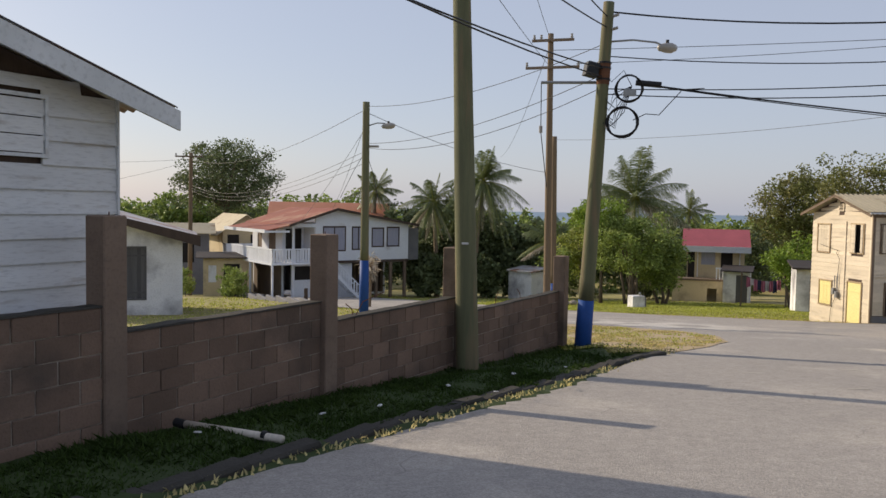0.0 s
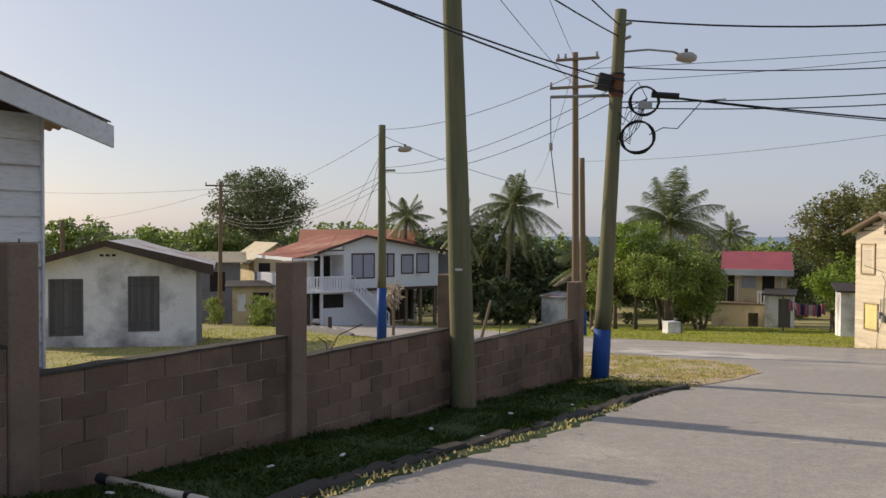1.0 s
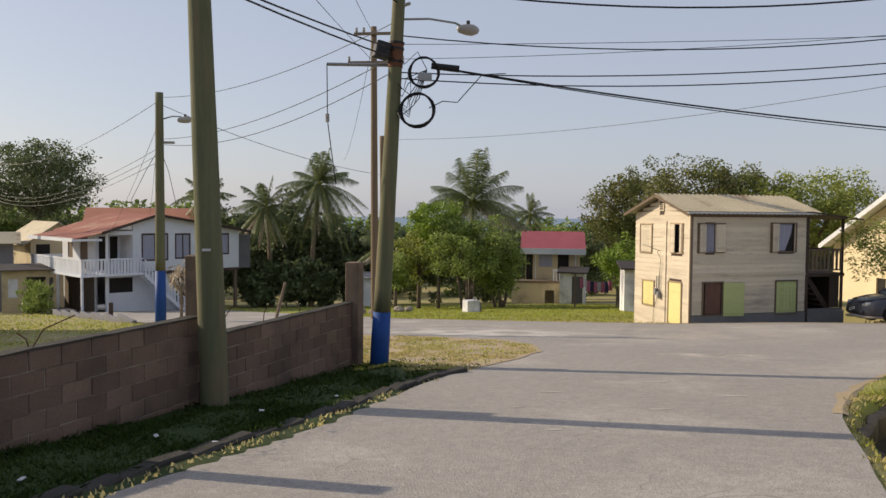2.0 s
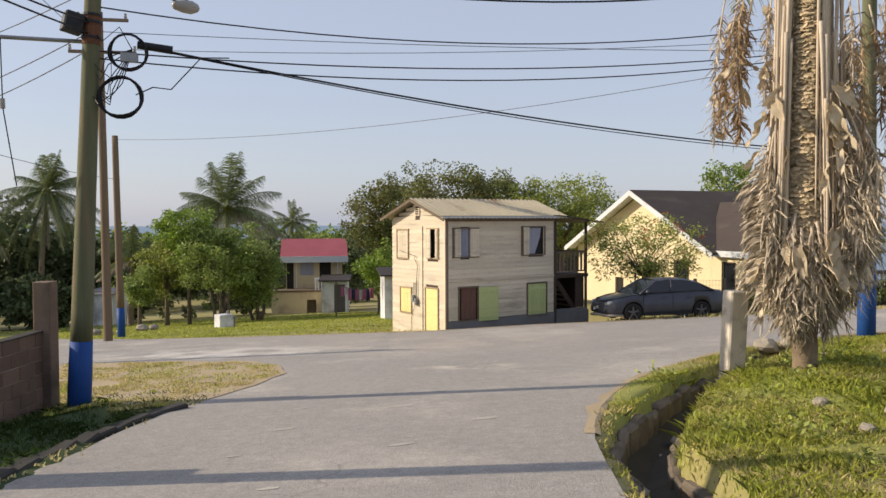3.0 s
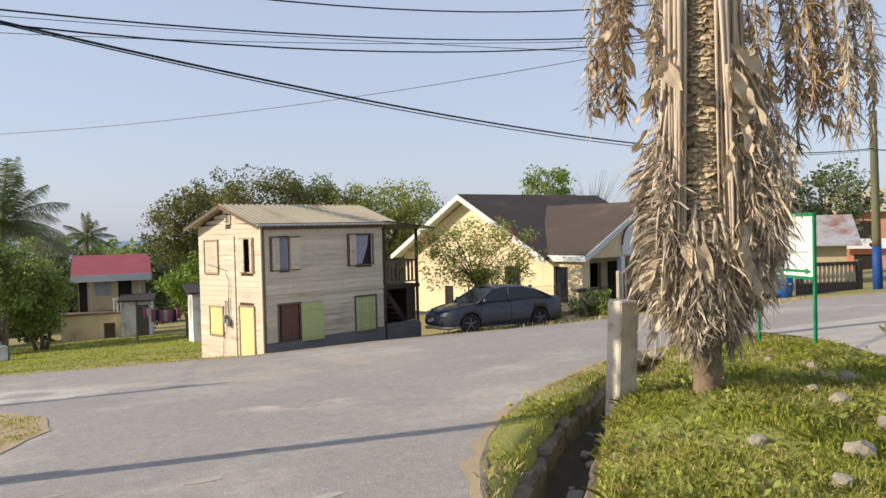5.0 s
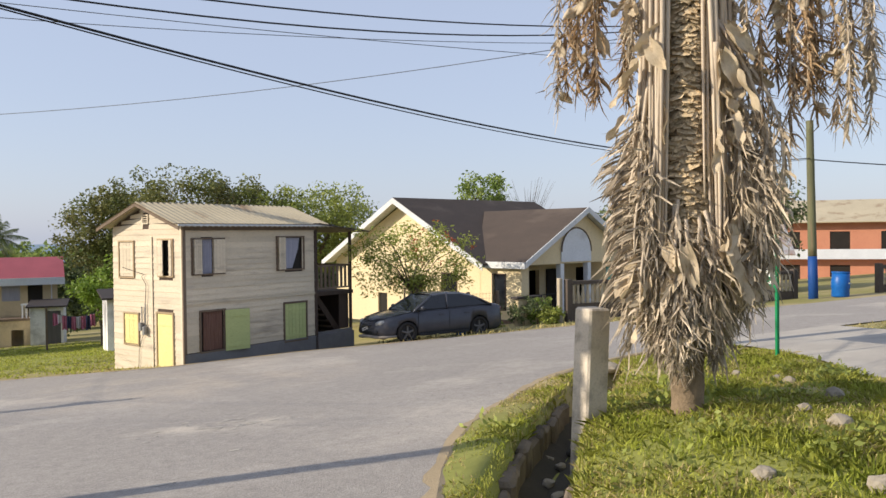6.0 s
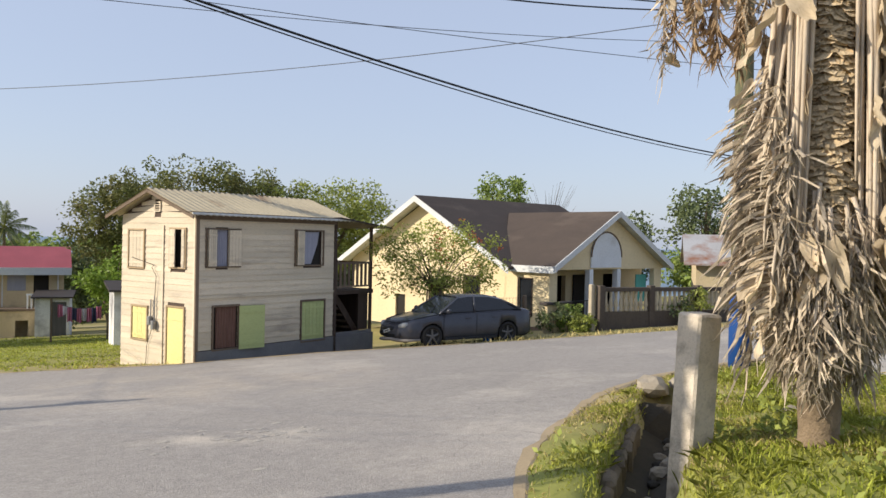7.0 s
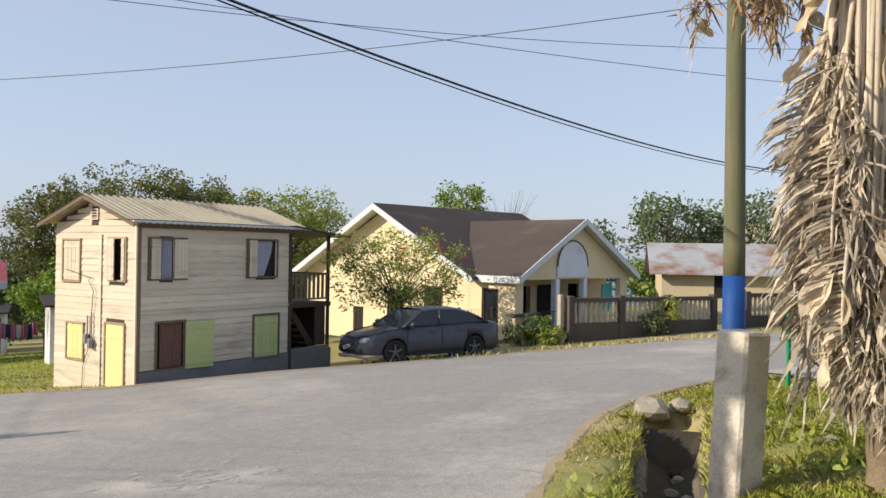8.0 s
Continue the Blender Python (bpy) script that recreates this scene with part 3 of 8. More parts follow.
# ---- walls of boards with openings ----
def clapboards(parent, length, z0, z1, course, openings, material, top=None, thick=0.022, name="plank", overlap=0.006, vary=0.004):
    """Lapped boards along x on the wall plane y = 0, facing -y. openings: (x0, x1, z0, z1). top: height of the wall's top at x, for a gable."""
    z, row = z0, 0
    while z < z1 - 0.02:
        zt = min(z + course, z1)
        cuts = [(0.0, length)]
        for a, b, c, d in openings:
            if c < zt - 0.01 and d > z + 0.01:
                cuts = [q for s, e in cuts for q in ((s, min(e, a)), (max(s, b), e)) if q[1] - q[0] > 0.03]
        for s, e in cuts:
            if top is not None:
                zm = (z + zt) / 2
                while s < e and top(s) < zm:
                    s += 0.02
                while e > s and top(e) < zm:
                    e -= 0.02
                if e - s < 0.06:
                    continue
            j = random.uniform(-vary, vary)
            sh = Shape()
            ta = min(zt, top(s)) if top else zt
            tb = min(zt, top(e)) if top else zt
            out = -thick - j
            sh.add([(s, 0, z), (e, 0, z), (e, 0, tb), (s, 0, ta), (s, out, z - overlap), (e, out, z - overlap), (e, -0.006, tb), (s, -0.006, ta)],
                   [(3, 2, 1, 0), (4, 5, 6, 7), (0, 1, 5, 4), (2, 3, 7, 6), (0, 4, 7, 3), (1, 2, 6, 5)])
            part(name, sh, material, parent)
        z += course
        row += 1


def slab_with_holes(length, z0, z1, y0, y1, openings, top=None):
    """A wall body along x from y0 to y1 with real openings, cut in columns and rows."""
    xs = sorted({0.0, length, *(v for o in openings for v in o[:2])})
    sh = Shape()
    for a, b in zip(xs, xs[1:]):
        zs = [(z0, z1)]
        for p, q, c, d in openings:
            if p < b - 1e-4 and q > a + 1e-4:
                zs = [r for s, e in zs for r in ((s, min(e, c)), (max(s, d), e)) if r[1] - r[0] > 0.01]
        for s, e in zs:
            if top is not None and e >= z1 - 1e-3:
                n = max(1, int((b - a) / 0.3))
                for k in range(n):
                    u, v = a + (b - a) * k / n, a + (b - a) * (k + 1) / n
                    sh.add([(u, y0, s), (v, y0, s), (v, y0, top(v)), (u, y0, top(u)), (u, y1, s), (v, y1, s), (v, y1, top(v)), (u, y1, top(u))],
                           [(0, 1, 2, 3), (7, 6, 5, 4), (3, 2, 6, 7), (0, 4, 5, 1), (0, 3, 7, 4), (1, 5, 6, 2)])
            else:
                sh.box((a, y0, s), (b, y1, e))
    return sh.weld()


def corrugated(width, run, pitch_rise, waves, amp=0.02, thick=0.012, skew=0.0):
    """A sheet of corrugated metal: x across the waves from 0 to width, going down the slope along -y from the ridge over run metres."""
    n = int(waves * 6)
    sh = Shape()
    rows = [0, 0.5, 1.0]
    pts = []
    for layer in (0, -thick):
        for r in rows:
            for i in range(n + 1):
                x = width * i / n
                pts.append((x, -run * r, -pitch_rise * r + amp * math.sin(6.28319 * waves * i / n) + layer + 0.006 * noise.noise(Vector((x * 3, r * 4, layer)))))
    w, k = n + 1, (n + 1) * 3
    faces = []
    for r in range(2):
        for i in range(n):
            a = r * w + i
            faces.append((a, a + w, a + w + 1, a + 1))
            faces.append((k + a, k + a + 1, k + a + w + 1, k + a + w))
    for i in range(n):
        faces.append((i, i + 1, k + i + 1, k + i))
        a = 2 * w + i
        faces.append((a + 1, a, k + a, k + a + 1))
    return sh.add(pts, faces)


def framed(parent, name, x0, x1, z0, z1, trim, trim_mat, y=-0.02, proud=0.035):
    """A window or door surround on a wall facing -y, as one part with its four boards. Returns the part."""
    sh = Shape()
    sh.box((x0 - trim, y - proud, z1), (x1 + trim, y + 0.01, z1 + trim * 1.1)).box((x0 - trim, y - proud, z0 - trim), (x1 + trim, y + 0.01, z0))
    sh.box((x0 - trim, y - proud + 0.003, z0), (x0, y + 0.01, z1)).box((x1, y - proud + 0.003, z0), (x1 + trim, y + 0.01, z1))
    return part(name, sh, trim_mat, parent)


def leaf_shutter(parent, x0, x1, z0, z1, material, hinge="l", angle=0.0, y=-0.045, boards=4, name="shutter", label="", pre=None):
    """A boarded shutter hinged on one upright edge and swung out by angle degrees: a back frame with its boards."""
    w = x1 - x0
    sign = 1 if hinge == "l" else -1
    m = pose(x0 if hinge == "l" else x1, y, 0, 0, 0, -sign * angle)
    m = m if pre is None else pre @ m
    lo, hi = (0.0, w) if hinge == "l" else (-w, 0.0)
    leaf = part(name, Shape().box((lo + 0.004, -0.012, z0), (hi - 0.004, 0.0, z1)), material, parent, label, m=m)
    for k in range(boards):
        a, b = lo + w * k / boards + 0.003, lo + w * (k + 1) / boards - 0.003
        part("board", Shape().bevel_box((a, -0.024, z0), (b, -0.0125, z1), 0.003), material, leaf)
    for q in (0.12, 0.85):
        zc = z0 + (z1 - z0) * q
        part("batten", Shape().box((lo + 0.01, -0.036, zc - 0.03), (hi - 0.01, -0.0245, zc + 0.03)), material, leaf)
    return leaf


def folded(x0, x1, z0, z1, y, folds, depth=0.02):
    """A hanging cloth in folds."""
    n = folds * 4
    pts = []
    for i in range(n + 1):
        x = x0 + (x1 - x0) * i / n
        d = y + depth * math.sin(6.28319 * i / 4) * (0.7 + 0.3 * math.sin(i * 1.7))
        pts += [(x, d, z1), (x, d * 1.02, z0)]
    return Shape().add(pts, [(2 * i, 2 * i + 1, 2 * i + 3, 2 * i + 2) for i in range(n)])


# ---- the two-storey yellow house ----
def yellow_house():
    A = (10.56, 27.16)
    zb, ze, rot = -2.55, 1.78, 18.0
    L, W = 4.76, 3.2
    h = thing("yellow_house", pose(A[0], A[1], 0, 0, 0, rot), "two-storey pale yellow clapboard house with tin roof", "house")
    belt = -0.27
    side_open = [(0.55, 0.93, 0.5, 1.41), (3.5, 4.2, 0.5, 1.44), (0.5, 1.26, -1.57, -0.52), (3.46, 4.32, -1.62, -0.52)]
    gable_open = [(W - 1.02, W - 0.42, 0.46, 1.4), (W - 2.85, W - 2.18, 0.4, 1.36), (W - 2.65, W - 2.0, -1.45, -0.62), (W - 1.12, W - 0.44, -2.5, -0.55)]
    apex = 2.34
    roofline = lambda s: ze + (apex - ze) * (1 - abs(s - W / 2) / (W / 2))
    side = part("side_wall", slab_with_holes(L, zb, ze, 0.0, 0.1, side_open), "dark_wood", h, "weathered yellow board side wall")
    clapboards(side, L, -1.56, ze, 0.152, side_open, "yellow_plank")
    found = Shape().box((-0.01, -0.05, zb), (L + 1.66, 0.0, -1.585))
    part("foundation", found, "foundation", h, "grey painted concrete foundation")
    gm = pose(0, W, 0, 0, 0, -90)
    gable = part("gable_wall", slab_with_holes(W, zb, ze, 0.0, 0.1, gable_open, roofline), "dark_wood", h, "sunlit yellow board gable wall", m=gm)
    clapboards(gable, W, zb, apex, 0.152, gable_open + [(W / 2 - 0.14, W / 2 + 0.14, 1.84, 2.1)], "yellow_plank", roofline)
    back = Shape().box((0, W - 0.1, zb), (L, W, ze)).box((L - 0.1, 0.1, zb), (L, W - 0.1, ze))
    part("back_wall", back, "yellow_plank", h)
    part("floor_deck", Shape().box((0.1, 0.1, belt - 0.1), (L - 0.1, W - 0.1, belt)), "dark_wood", h)
    # belt boards and corner posts
    part("belt_board", Shape().box((0.0, -0.045, belt - 0.03), (L, -0.026, belt + 0.03)), "yellow_plank", h)
    part("corner_board", Shape().box((-0.05, -0.05, zb), (0.045, 0.0, ze)), "old_wood", h, "red-brown corner board")
    part("corner_board", Shape().box((-0.05, 0.002, zb), (-0.026, 0.07, ze)), "yellow_plank", h)
    part("corner_board", Shape().box((L - 0.06, -0.05, zb), (L + 0.04, 0.0, ze)), "dark_wood", h)
    # side windows
    for x0, x1, z0, z1 in side_open[:2]:
        f = framed(h, "window_frame", x0 - (0.28 if x0 < 2 else 0.3), x1 + (0.35 if x0 < 2 else 0.04), z0, z1, 0.035, "old_wood")
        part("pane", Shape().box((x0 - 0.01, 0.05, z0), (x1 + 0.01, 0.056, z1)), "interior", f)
    part("curtain", folded(0.62, 0.92, 0.5, 1.41, 0.025, 6), "curtain", h, "grey-blue curtain")
    part("curtain", Shape().add([(3.54, 0.02, 1.42), (4.12, 0.02, 1.42), (4.08, 0.03, 1.1), (3.84, 0.035, 0.52), (3.56, 0.02, 0.52)], [(0, 4, 3, 2, 1)]), "curtain", h, "pale curtain drawn aside")
    leaf_shutter(h, 0.27, 0.55, 0.5, 1.41, "yellow_plank", "r", 10)
    leaf_shutter(h, 0.93, 1.28, 0.5, 1.41, "yellow_plank", "l", 8)
    leaf_shutter(h, 3.17, 3.5, 0.5, 1.44, "yellow_plank", "r", 14)
    # lower side windows
    f = framed(h, "window_frame", 0.5, 1.26, -1.57, -0.52, 0.045, "old_wood")
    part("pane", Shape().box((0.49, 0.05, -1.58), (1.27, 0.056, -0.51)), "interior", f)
    part("curtain", folded(0.6, 1.22, -1.56, -0.53, 0.02, 8, 0.032), "curtain_brown", h, "brown striped curtain")
    leaf_shutter(h, 1.28, 2.04, -1.63, -0.52, "green_paint", "l", 8, boards=1, label="faded green shutter folded open")
    f = framed(h, "window_frame", 3.46, 4.32, -1.62, -0.52, 0.045, "old_wood")
    leaf_shutter(h, 3.47, 4.31, -1.61, -0.53, "green_paint", "l", 0, y=-0.01, boards=6, label="closed faded green shutter")
    # gable openings
    G = part("gable_trim", Shape().box((W - 1.36, -0.045, zb), (W - 1.3, -0.026, 1.5)), "yellow_plank", h, m=gm)
    for i, (x0, x1, z0, z1) in enumerate(gable_open):
        f = framed(G, "door_frame" if i == 3 else "window_frame", x0, x1, z0, z1, 0.04, "tan_wood")
    def shut(i, material, n, label, name="shutter"):
        x0, x1, z0, z1 = gable_open[i]
        leaf_shutter(h, x0 + 0.01, x1 - 0.01, z0 + 0.01, z1 - 0.01, material, "l", 0, y=-0.005, boards=n, name=name, label=label, pre=gm)
    shut(1, "yellow_plank", 4, "closed cream shutter")
    shut(2, "yellow_paint", 3, "closed bright yellow shutter")
    shut(3, "yellow_paint", 1, "closed bright yellow door", "door")
    x0, x1, z0, z1 = gable_open[0]
    leaf_shutter(h, x0, x0 + 0.3, z0, z1, "yellow_plank", "l", 10, pre=gm)
    leaf_shutter(h, x1 - 0.1, x1, z0, z1, "yellow_plank", "r", 8, boards=1, pre=gm)
    part("pane", Shape().box((x0, 0.05, z0), (x1, 0.056, z1)), "interior", G)
    # vent, meter boxes and conduit
    v = Shape().box((W / 2 - 0.14, -0.05, 1.84), (W / 2 + 0.14, -0.02, 1.87)).box((W / 2 - 0.14, -0.05, 2.07), (W / 2 + 0.14, -0.02, 2.1)).box((W / 2 - 0.14, -0.048, 1.87), (W / 2 - 0.1, -0.02, 2.07)).box((W / 2 + 0.1, -0.048, 1.87), (W / 2 + 0.14, -0.02, 2.07))
    for k in range(3):
        v.box((W / 2 - 0.1, -0.04, 1.89 + 0.06 * k), (W / 2 + 0.1, -0.02, 1.91 + 0.06 * k))
    part("vent", v, "yellow_plank", G)
    for dx, z, hh in ((1.62, -1.05, 0.75), (1.78, -0.95, 0.55)):
        x = W - dx
        mt = part("meter_box", Shape().bevel_box((x - 0.06, -0.14, z - 0.1), (x + 0.06, -0.03, z + 0.12), 0.015), "steel", G)
        part("conduit", Shape().tube([(x, -0.06, z + 0.1), (x, -0.06, z + hh)], 0.017, 8), "steel", mt)
    part("drop_wire", Shape().tube([(W - 1.62, -0.06, -0.35), (W - 1.55, -0.07, 0.2), (W - 1.75, -0.07, 0.42), (W - 1.66, -0.06, 0.48), (W - 2.6, -0.1, 0.66)], 0.008, 6), "cable", G)
    part("drop_wire", Shape().tube([(W - 1.7, -0.06, -1.1), (W - 1.95, -0.05, -1.6), (W - 2.0, -0.05, -2.4)], 0.007, 6), "cable", G)
    # roof: two slopes of corrugated sheet, ridge along the house
    over, run, rise = 0.34, W / 2 + 0.3, (apex - ze) * (W / 2 + 0.3) / (W / 2)
    for k, flip in ((0, False), (1, True)):
        m = pose(-over, W / 2, apex + 0.09) if not flip else pose(L + 0.52, W / 2, apex + 0.09, 0, 0, 180)
        part("roof_sheet", corrugated(L + over + 0.52, run, rise, 30, 0.02), "tin", h, "sun-bleached corrugated roof sheet", m=m)
    part("fascia", Shape().box((-over, -0.3, ze - 0.02), (L + 0.52, -0.275, ze + 0.03)), "white_trim", h, "white fascia board")
    # dark strip stands in for the shadow band below the eave
    part("wall_plate", Shape().box((0.0, -0.07, ze - 0.13), (L, -0.035, ze - 0.02)), "old_wood", h, "dark brown strip painted for the shade under the eave")
    part("rafter_soffit", Shape().box((-over, -0.27, ze + 0.035), (L + 0.5, 0.0, ze + 0.05)), "dark_wood", h)
    rk = Shape()
    for s in (1, -1):
        y0, y1 = W / 2, W / 2 - s * run
        rk.add([(-over, y0, apex + 0.06), (-over, y1, apex + 0.06 - rise), (-over + 0.03, y1, apex + 0.06 - rise), (-over + 0.03, y0, apex + 0.06),
                (-over, y0, apex - 0.02), (-over, y1, apex - 0.02 - rise), (-over + 0.03, y1, apex - 0.02 - rise), (-over + 0.03, y0, apex - 0.02)],
               [(0, 1, 2, 3), (7, 6, 5, 4), (0, 4, 5, 1), (2, 6, 7, 3), (1, 5, 6, 2), (0, 3, 7, 4)])
    part("barge_board", rk, "old_wood", h)
    # porch and balcony at the far end
    px = L + 1.64
    deck = part("balcony_floor", Shape().box((L, 0.0, belt - 0.12), (px + 0.05, W - 0.4, belt)), "dark_wood", h)
    for y in (0.05, W - 0.5):
        part("post", Shape().bevel_box((px - 0.07, y - 0.04, zb), (px + 0.01, y + 0.04, 1.62), 0.006), "dark_wood", h)
    for y in (0.03,):
        part("rail", Shape().box((L, y - 0.02, 0.5), (px, y + 0.03, 0.56)), "old_wood", h)
        part("rail", Shape().box((L, y - 0.02, belt + 0.08), (px, y + 0.03, belt + 0.13)), "old_wood", h)
        for k in range(9):
            x = L + 0.1 + k * (px - L - 0.2) / 8
            part("baluster", Shape().box((x - 0.05, y - 0.012, belt + 0.13), (x + 0.045, y + 0.012, 0.5)), "old_wood", h)
    part("rail", Shape().box((px - 0.05, 0.05, 0.5), (px, W - 0.5, 0.56)), "old_wood", h)
    pr = Shape().add([(L - 0.1, -0.35, 1.86), (px + 0.5, -0.35, 1.62), (px + 0.5, W - 0.2, 1.62), (L - 0.1, W - 0.2, 1.86), (L - 0.1, -0.35, 1.82), (px + 0.5, -0.35, 1.58), (px + 0.5, W - 0.2, 1.58), (L - 0.1, W - 0.2, 1.82)],
                     [(0, 1, 2, 3), (7, 6, 5, 4), (0, 4, 5, 1), (1, 5, 6, 2), (2, 6, 7, 3), (0, 3, 7, 4)])
    # dark boards close the space off and paint in its deep shade
    part("porch_back_wall", Shape().box((L + 0.02, W - 0.75, zb), (px - 0.1, W - 0.65, belt - 0.14)).box((px - 0.16, 0.45, zb), (px - 0.1, W - 0.75, belt - 0.14)).box((px - 0.5, 0.1, -1.5), (px - 0.08, 0.14, belt - 0.12)), "dark_wood", h, "dark boarding in place of the deep shade under the balcony")
    part("porch_roof", pr, "dark_tin", h, "dark flat porch roof")
    st = Shape()
    for k in range(7):
        st.box((L + 0.3 + 0.19 * k, 0.35, belt - 0.2 - 0.2 * (k + 1)), (L + 0.52 + 0.19 * k, 1.15, belt - 0.16 - 0.2 * (k + 1)))
    part("stair", st, "old_wood", h)
    part("porch_wall", Shape().box((L, 0.0, zb), (px, 0.06, -1.5)), "foundation", h)
    part("stair_board", Shape().add([(L + 0.15, 0.3, belt - 0.1), (L + 0.4, 0.3, belt - 0.1), (px - 0.1, 0.3, -1.75), (px - 0.35, 0.3, -1.75), (L + 0.15, 0.34, belt - 0.1), (L + 0.4, 0.34, belt - 0.1), (px - 0.1, 0.34, -1.75), (px - 0.35, 0.34, -1.75)],
                                     [(3, 2, 1, 0), (4, 5, 6, 7), (0, 1, 5, 4), (1, 2, 6, 5), (2, 3, 7, 6), (3, 0, 4, 7)]), "dark_wood", h)
    return h


# ---- the beige house with the porch gable ----
def beige_house():
    E, rot = (22.13, 29.24), 8.0
    h = thing("beige_house", pose(E[0], E[1], 0, 0, 0, rot), "single-storey warm beige house with brown shingle roof", "house")
    zb, ze, W, L, apex = -2.2, 0.42, 9.4, 9.05, 3.0
    # the house's corner stands at its origin; x runs along the street, y away from it
    go = [(1.7, 2.5, -1.15, -0.05), (3.65, 4.4, -1.15, -0.25), (5.85, 6.45, -2.1, -0.95)]
    go = [(W - b, W - a, c, d) for a, b, c, d in go]
    roofline = lambda s: ze + (apex - 0.2 - ze) * (1 - abs(s - W / 2) / (W / 2))
    gm = pose(0.35, W, 0, 0, 0, -90)
    g = part("gable_wall", slab_with_holes(W, zb, ze, 0.0, 0.2, go, roofline), "beige", h, "sunlit beige plastered gable wall", m=gm)
    for x0, x1, z0, z1 in go[:2]:
        f = framed(g, "window_frame", x0, x1, z0, z1, 0.05, "dark_wood", y=0.02)
        part("pane", Shape().box((x0, 0.09, z0), (x1, 0.1, z1)), "glass_dark", f)
        bars = Shape()
        for k in range(5):
            x = x0 + (x1 - x0) * (k + 0.5) / 5
            bars.box((x - 0.008, 0.02, z0), (x + 0.008, 0.036, z1))
        part("window_bar", bars, "dark_steel", f)
    x0, x1, z0, z1 = go[2]
    part("door", Shape().box((x0, 0.08, z0), (x1, 0.12, z1)), "interior", g)
    front = part("front_wall", slab_with_holes(L - 0.7, zb, ze, 0.0, 0.2, [(1.2, 2.0, -1.3, 0.02), (2.5, 3.2, -1.3, 0.02), (3.9, 4.8, -2.1, 0.05), (5.6, 6.5, -1.2, 0.05)]), "beige", h, m=pose(0.35, 0.25, 0))
    # near-black sheet in place of the shade inside the room
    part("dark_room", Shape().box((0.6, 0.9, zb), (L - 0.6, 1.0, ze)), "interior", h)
    part("back_wall", Shape().box((0.55, W - 0.2, zb), (L - 0.35, W, ze)).box((L - 0.55, 0.45, zb), (L - 0.35, W - 0.2, ze)), "beige", h)
    gr = Shape()
    for k in range(6):
        gr.tube([(1.6 + 0.14 * k, 0.2, -1.3), (1.6 + 0.14 * k, 0.2, 0.02)], 0.009, 5)
    part("window_bar", gr, "dark_steel", h)

    def slope(x0, x1, y_ridge, z_ridge, y_eave, z_eave, t=0.07):
        return Shape().add([(x0, y_ridge, z_ridge), (x1, y_ridge, z_ridge), (x1, y_eave, z_eave), (x0, y_eave, z_eave),
                            (x0, y_ridge, z_ridge - t), (x1, y_ridge, z_ridge - t), (x1, y_eave, z_eave - t), (x0, y_eave, z_eave - t)],
                           [(0, 3, 2, 1), (4, 5, 6, 7), (0, 1, 5, 4), (2, 3, 7, 6), (0, 4, 7, 3), (1, 2, 6, 5)])
    oh = 0.25
    rise = (apex - ze) / (W / 2)
    part("roof", slope(-0.25, L - 0.4, W / 2, apex, -oh, ze - oh * rise + 0.12), "shingle", h, "brown asphalt shingle roof slope")
    part("roof", slope(-0.25, L - 0.4, W / 2 + 0.001, apex, W + oh, ze - oh * rise + 0.12), "shingle", h, "brown asphalt shingle roof slope")
    # white barge boards and soffit on the gable
    for y_e in (-oh, W + oh):
        zq = ze - oh * rise + 0.12
        b = Shape().add([(-0.28, W / 2, apex - 0.02), (-0.28, y_e, zq - 0.02), (-0.252, y_e, zq - 0.02), (-0.252, W / 2, apex - 0.02), (-0.28, W / 2, apex - 0.25), (-0.28, y_e, zq - 0.25), (-0.252, y_e, zq - 0.25), (-0.252, W / 2, apex - 0.25)],
                        [(0, 1, 2, 3), (7, 6, 5, 4), (0, 4, 5, 1), (2, 6, 7, 3), (1, 5, 6, 2), (0, 3, 7, 4)])
        part("barge_board", b, "white_trim", h, "white barge board")
        s = Shape().add([(-0.25, W / 2, apex - 0.13), (0.36, W / 2, apex - 0.13), (0.36, y_e, zq - 0.13), (-0.25, y_e, zq - 0.13)], [(0, 1, 2, 3)])
        part("soffit", s, "white_trim", h)
    # porch with its own gable towards the street
    p0, pw, py, pe, pa = 0.22, 7.06, -1.65, 0.52, 2.44
    mid = p0 + pw / 2
    for s in (-1, 1):
        xe = mid + s * (pw / 2 + 0.15)
        t = 0.07
        sl = Shape().add([(mid, py - 0.35, pa), (mid, 3.4, pa), (xe, 0.3, pe - 0.06), (xe, py - 0.35, pe - 0.06), (mid, py - 0.35, pa - t), (mid, 3.4, pa - t), (xe, 0.3, pe - 0.06 - t), (xe, py - 0.35, pe - 0.06 - t)],
                         [(0, 1, 2, 3) if s > 0 else (3, 2, 1, 0), (7, 6, 5, 4) if s > 0 else (4, 5, 6, 7), (0, 3, 7, 4), (2, 1, 5, 6), (3, 2, 6, 7), (0, 4, 5, 1)])
        part("porch_roof", sl, "shingle", h, "brown shingle porch roof slope")
        b = Shape().add([(mid, py - 0.39, pa + 0.02), (xe, py - 0.39, pe - 0.04), (xe, py - 0.355, pe - 0.04), (mid, py - 0.355, pa + 0.02), (mid, py - 0.39, pa - 0.2), (xe, py - 0.39, pe - 0.26), (xe, py - 0.355, pe - 0.26), (mid, py - 0.355, pa - 0.2)],
                        [(0, 1, 2, 3), (7, 6, 5, 4), (0, 4, 5, 1), (2, 6, 7, 3), (1, 5, 6, 2), (0, 3, 7, 4)])
        part("barge_board", b, "white_trim", h, "white barge board")
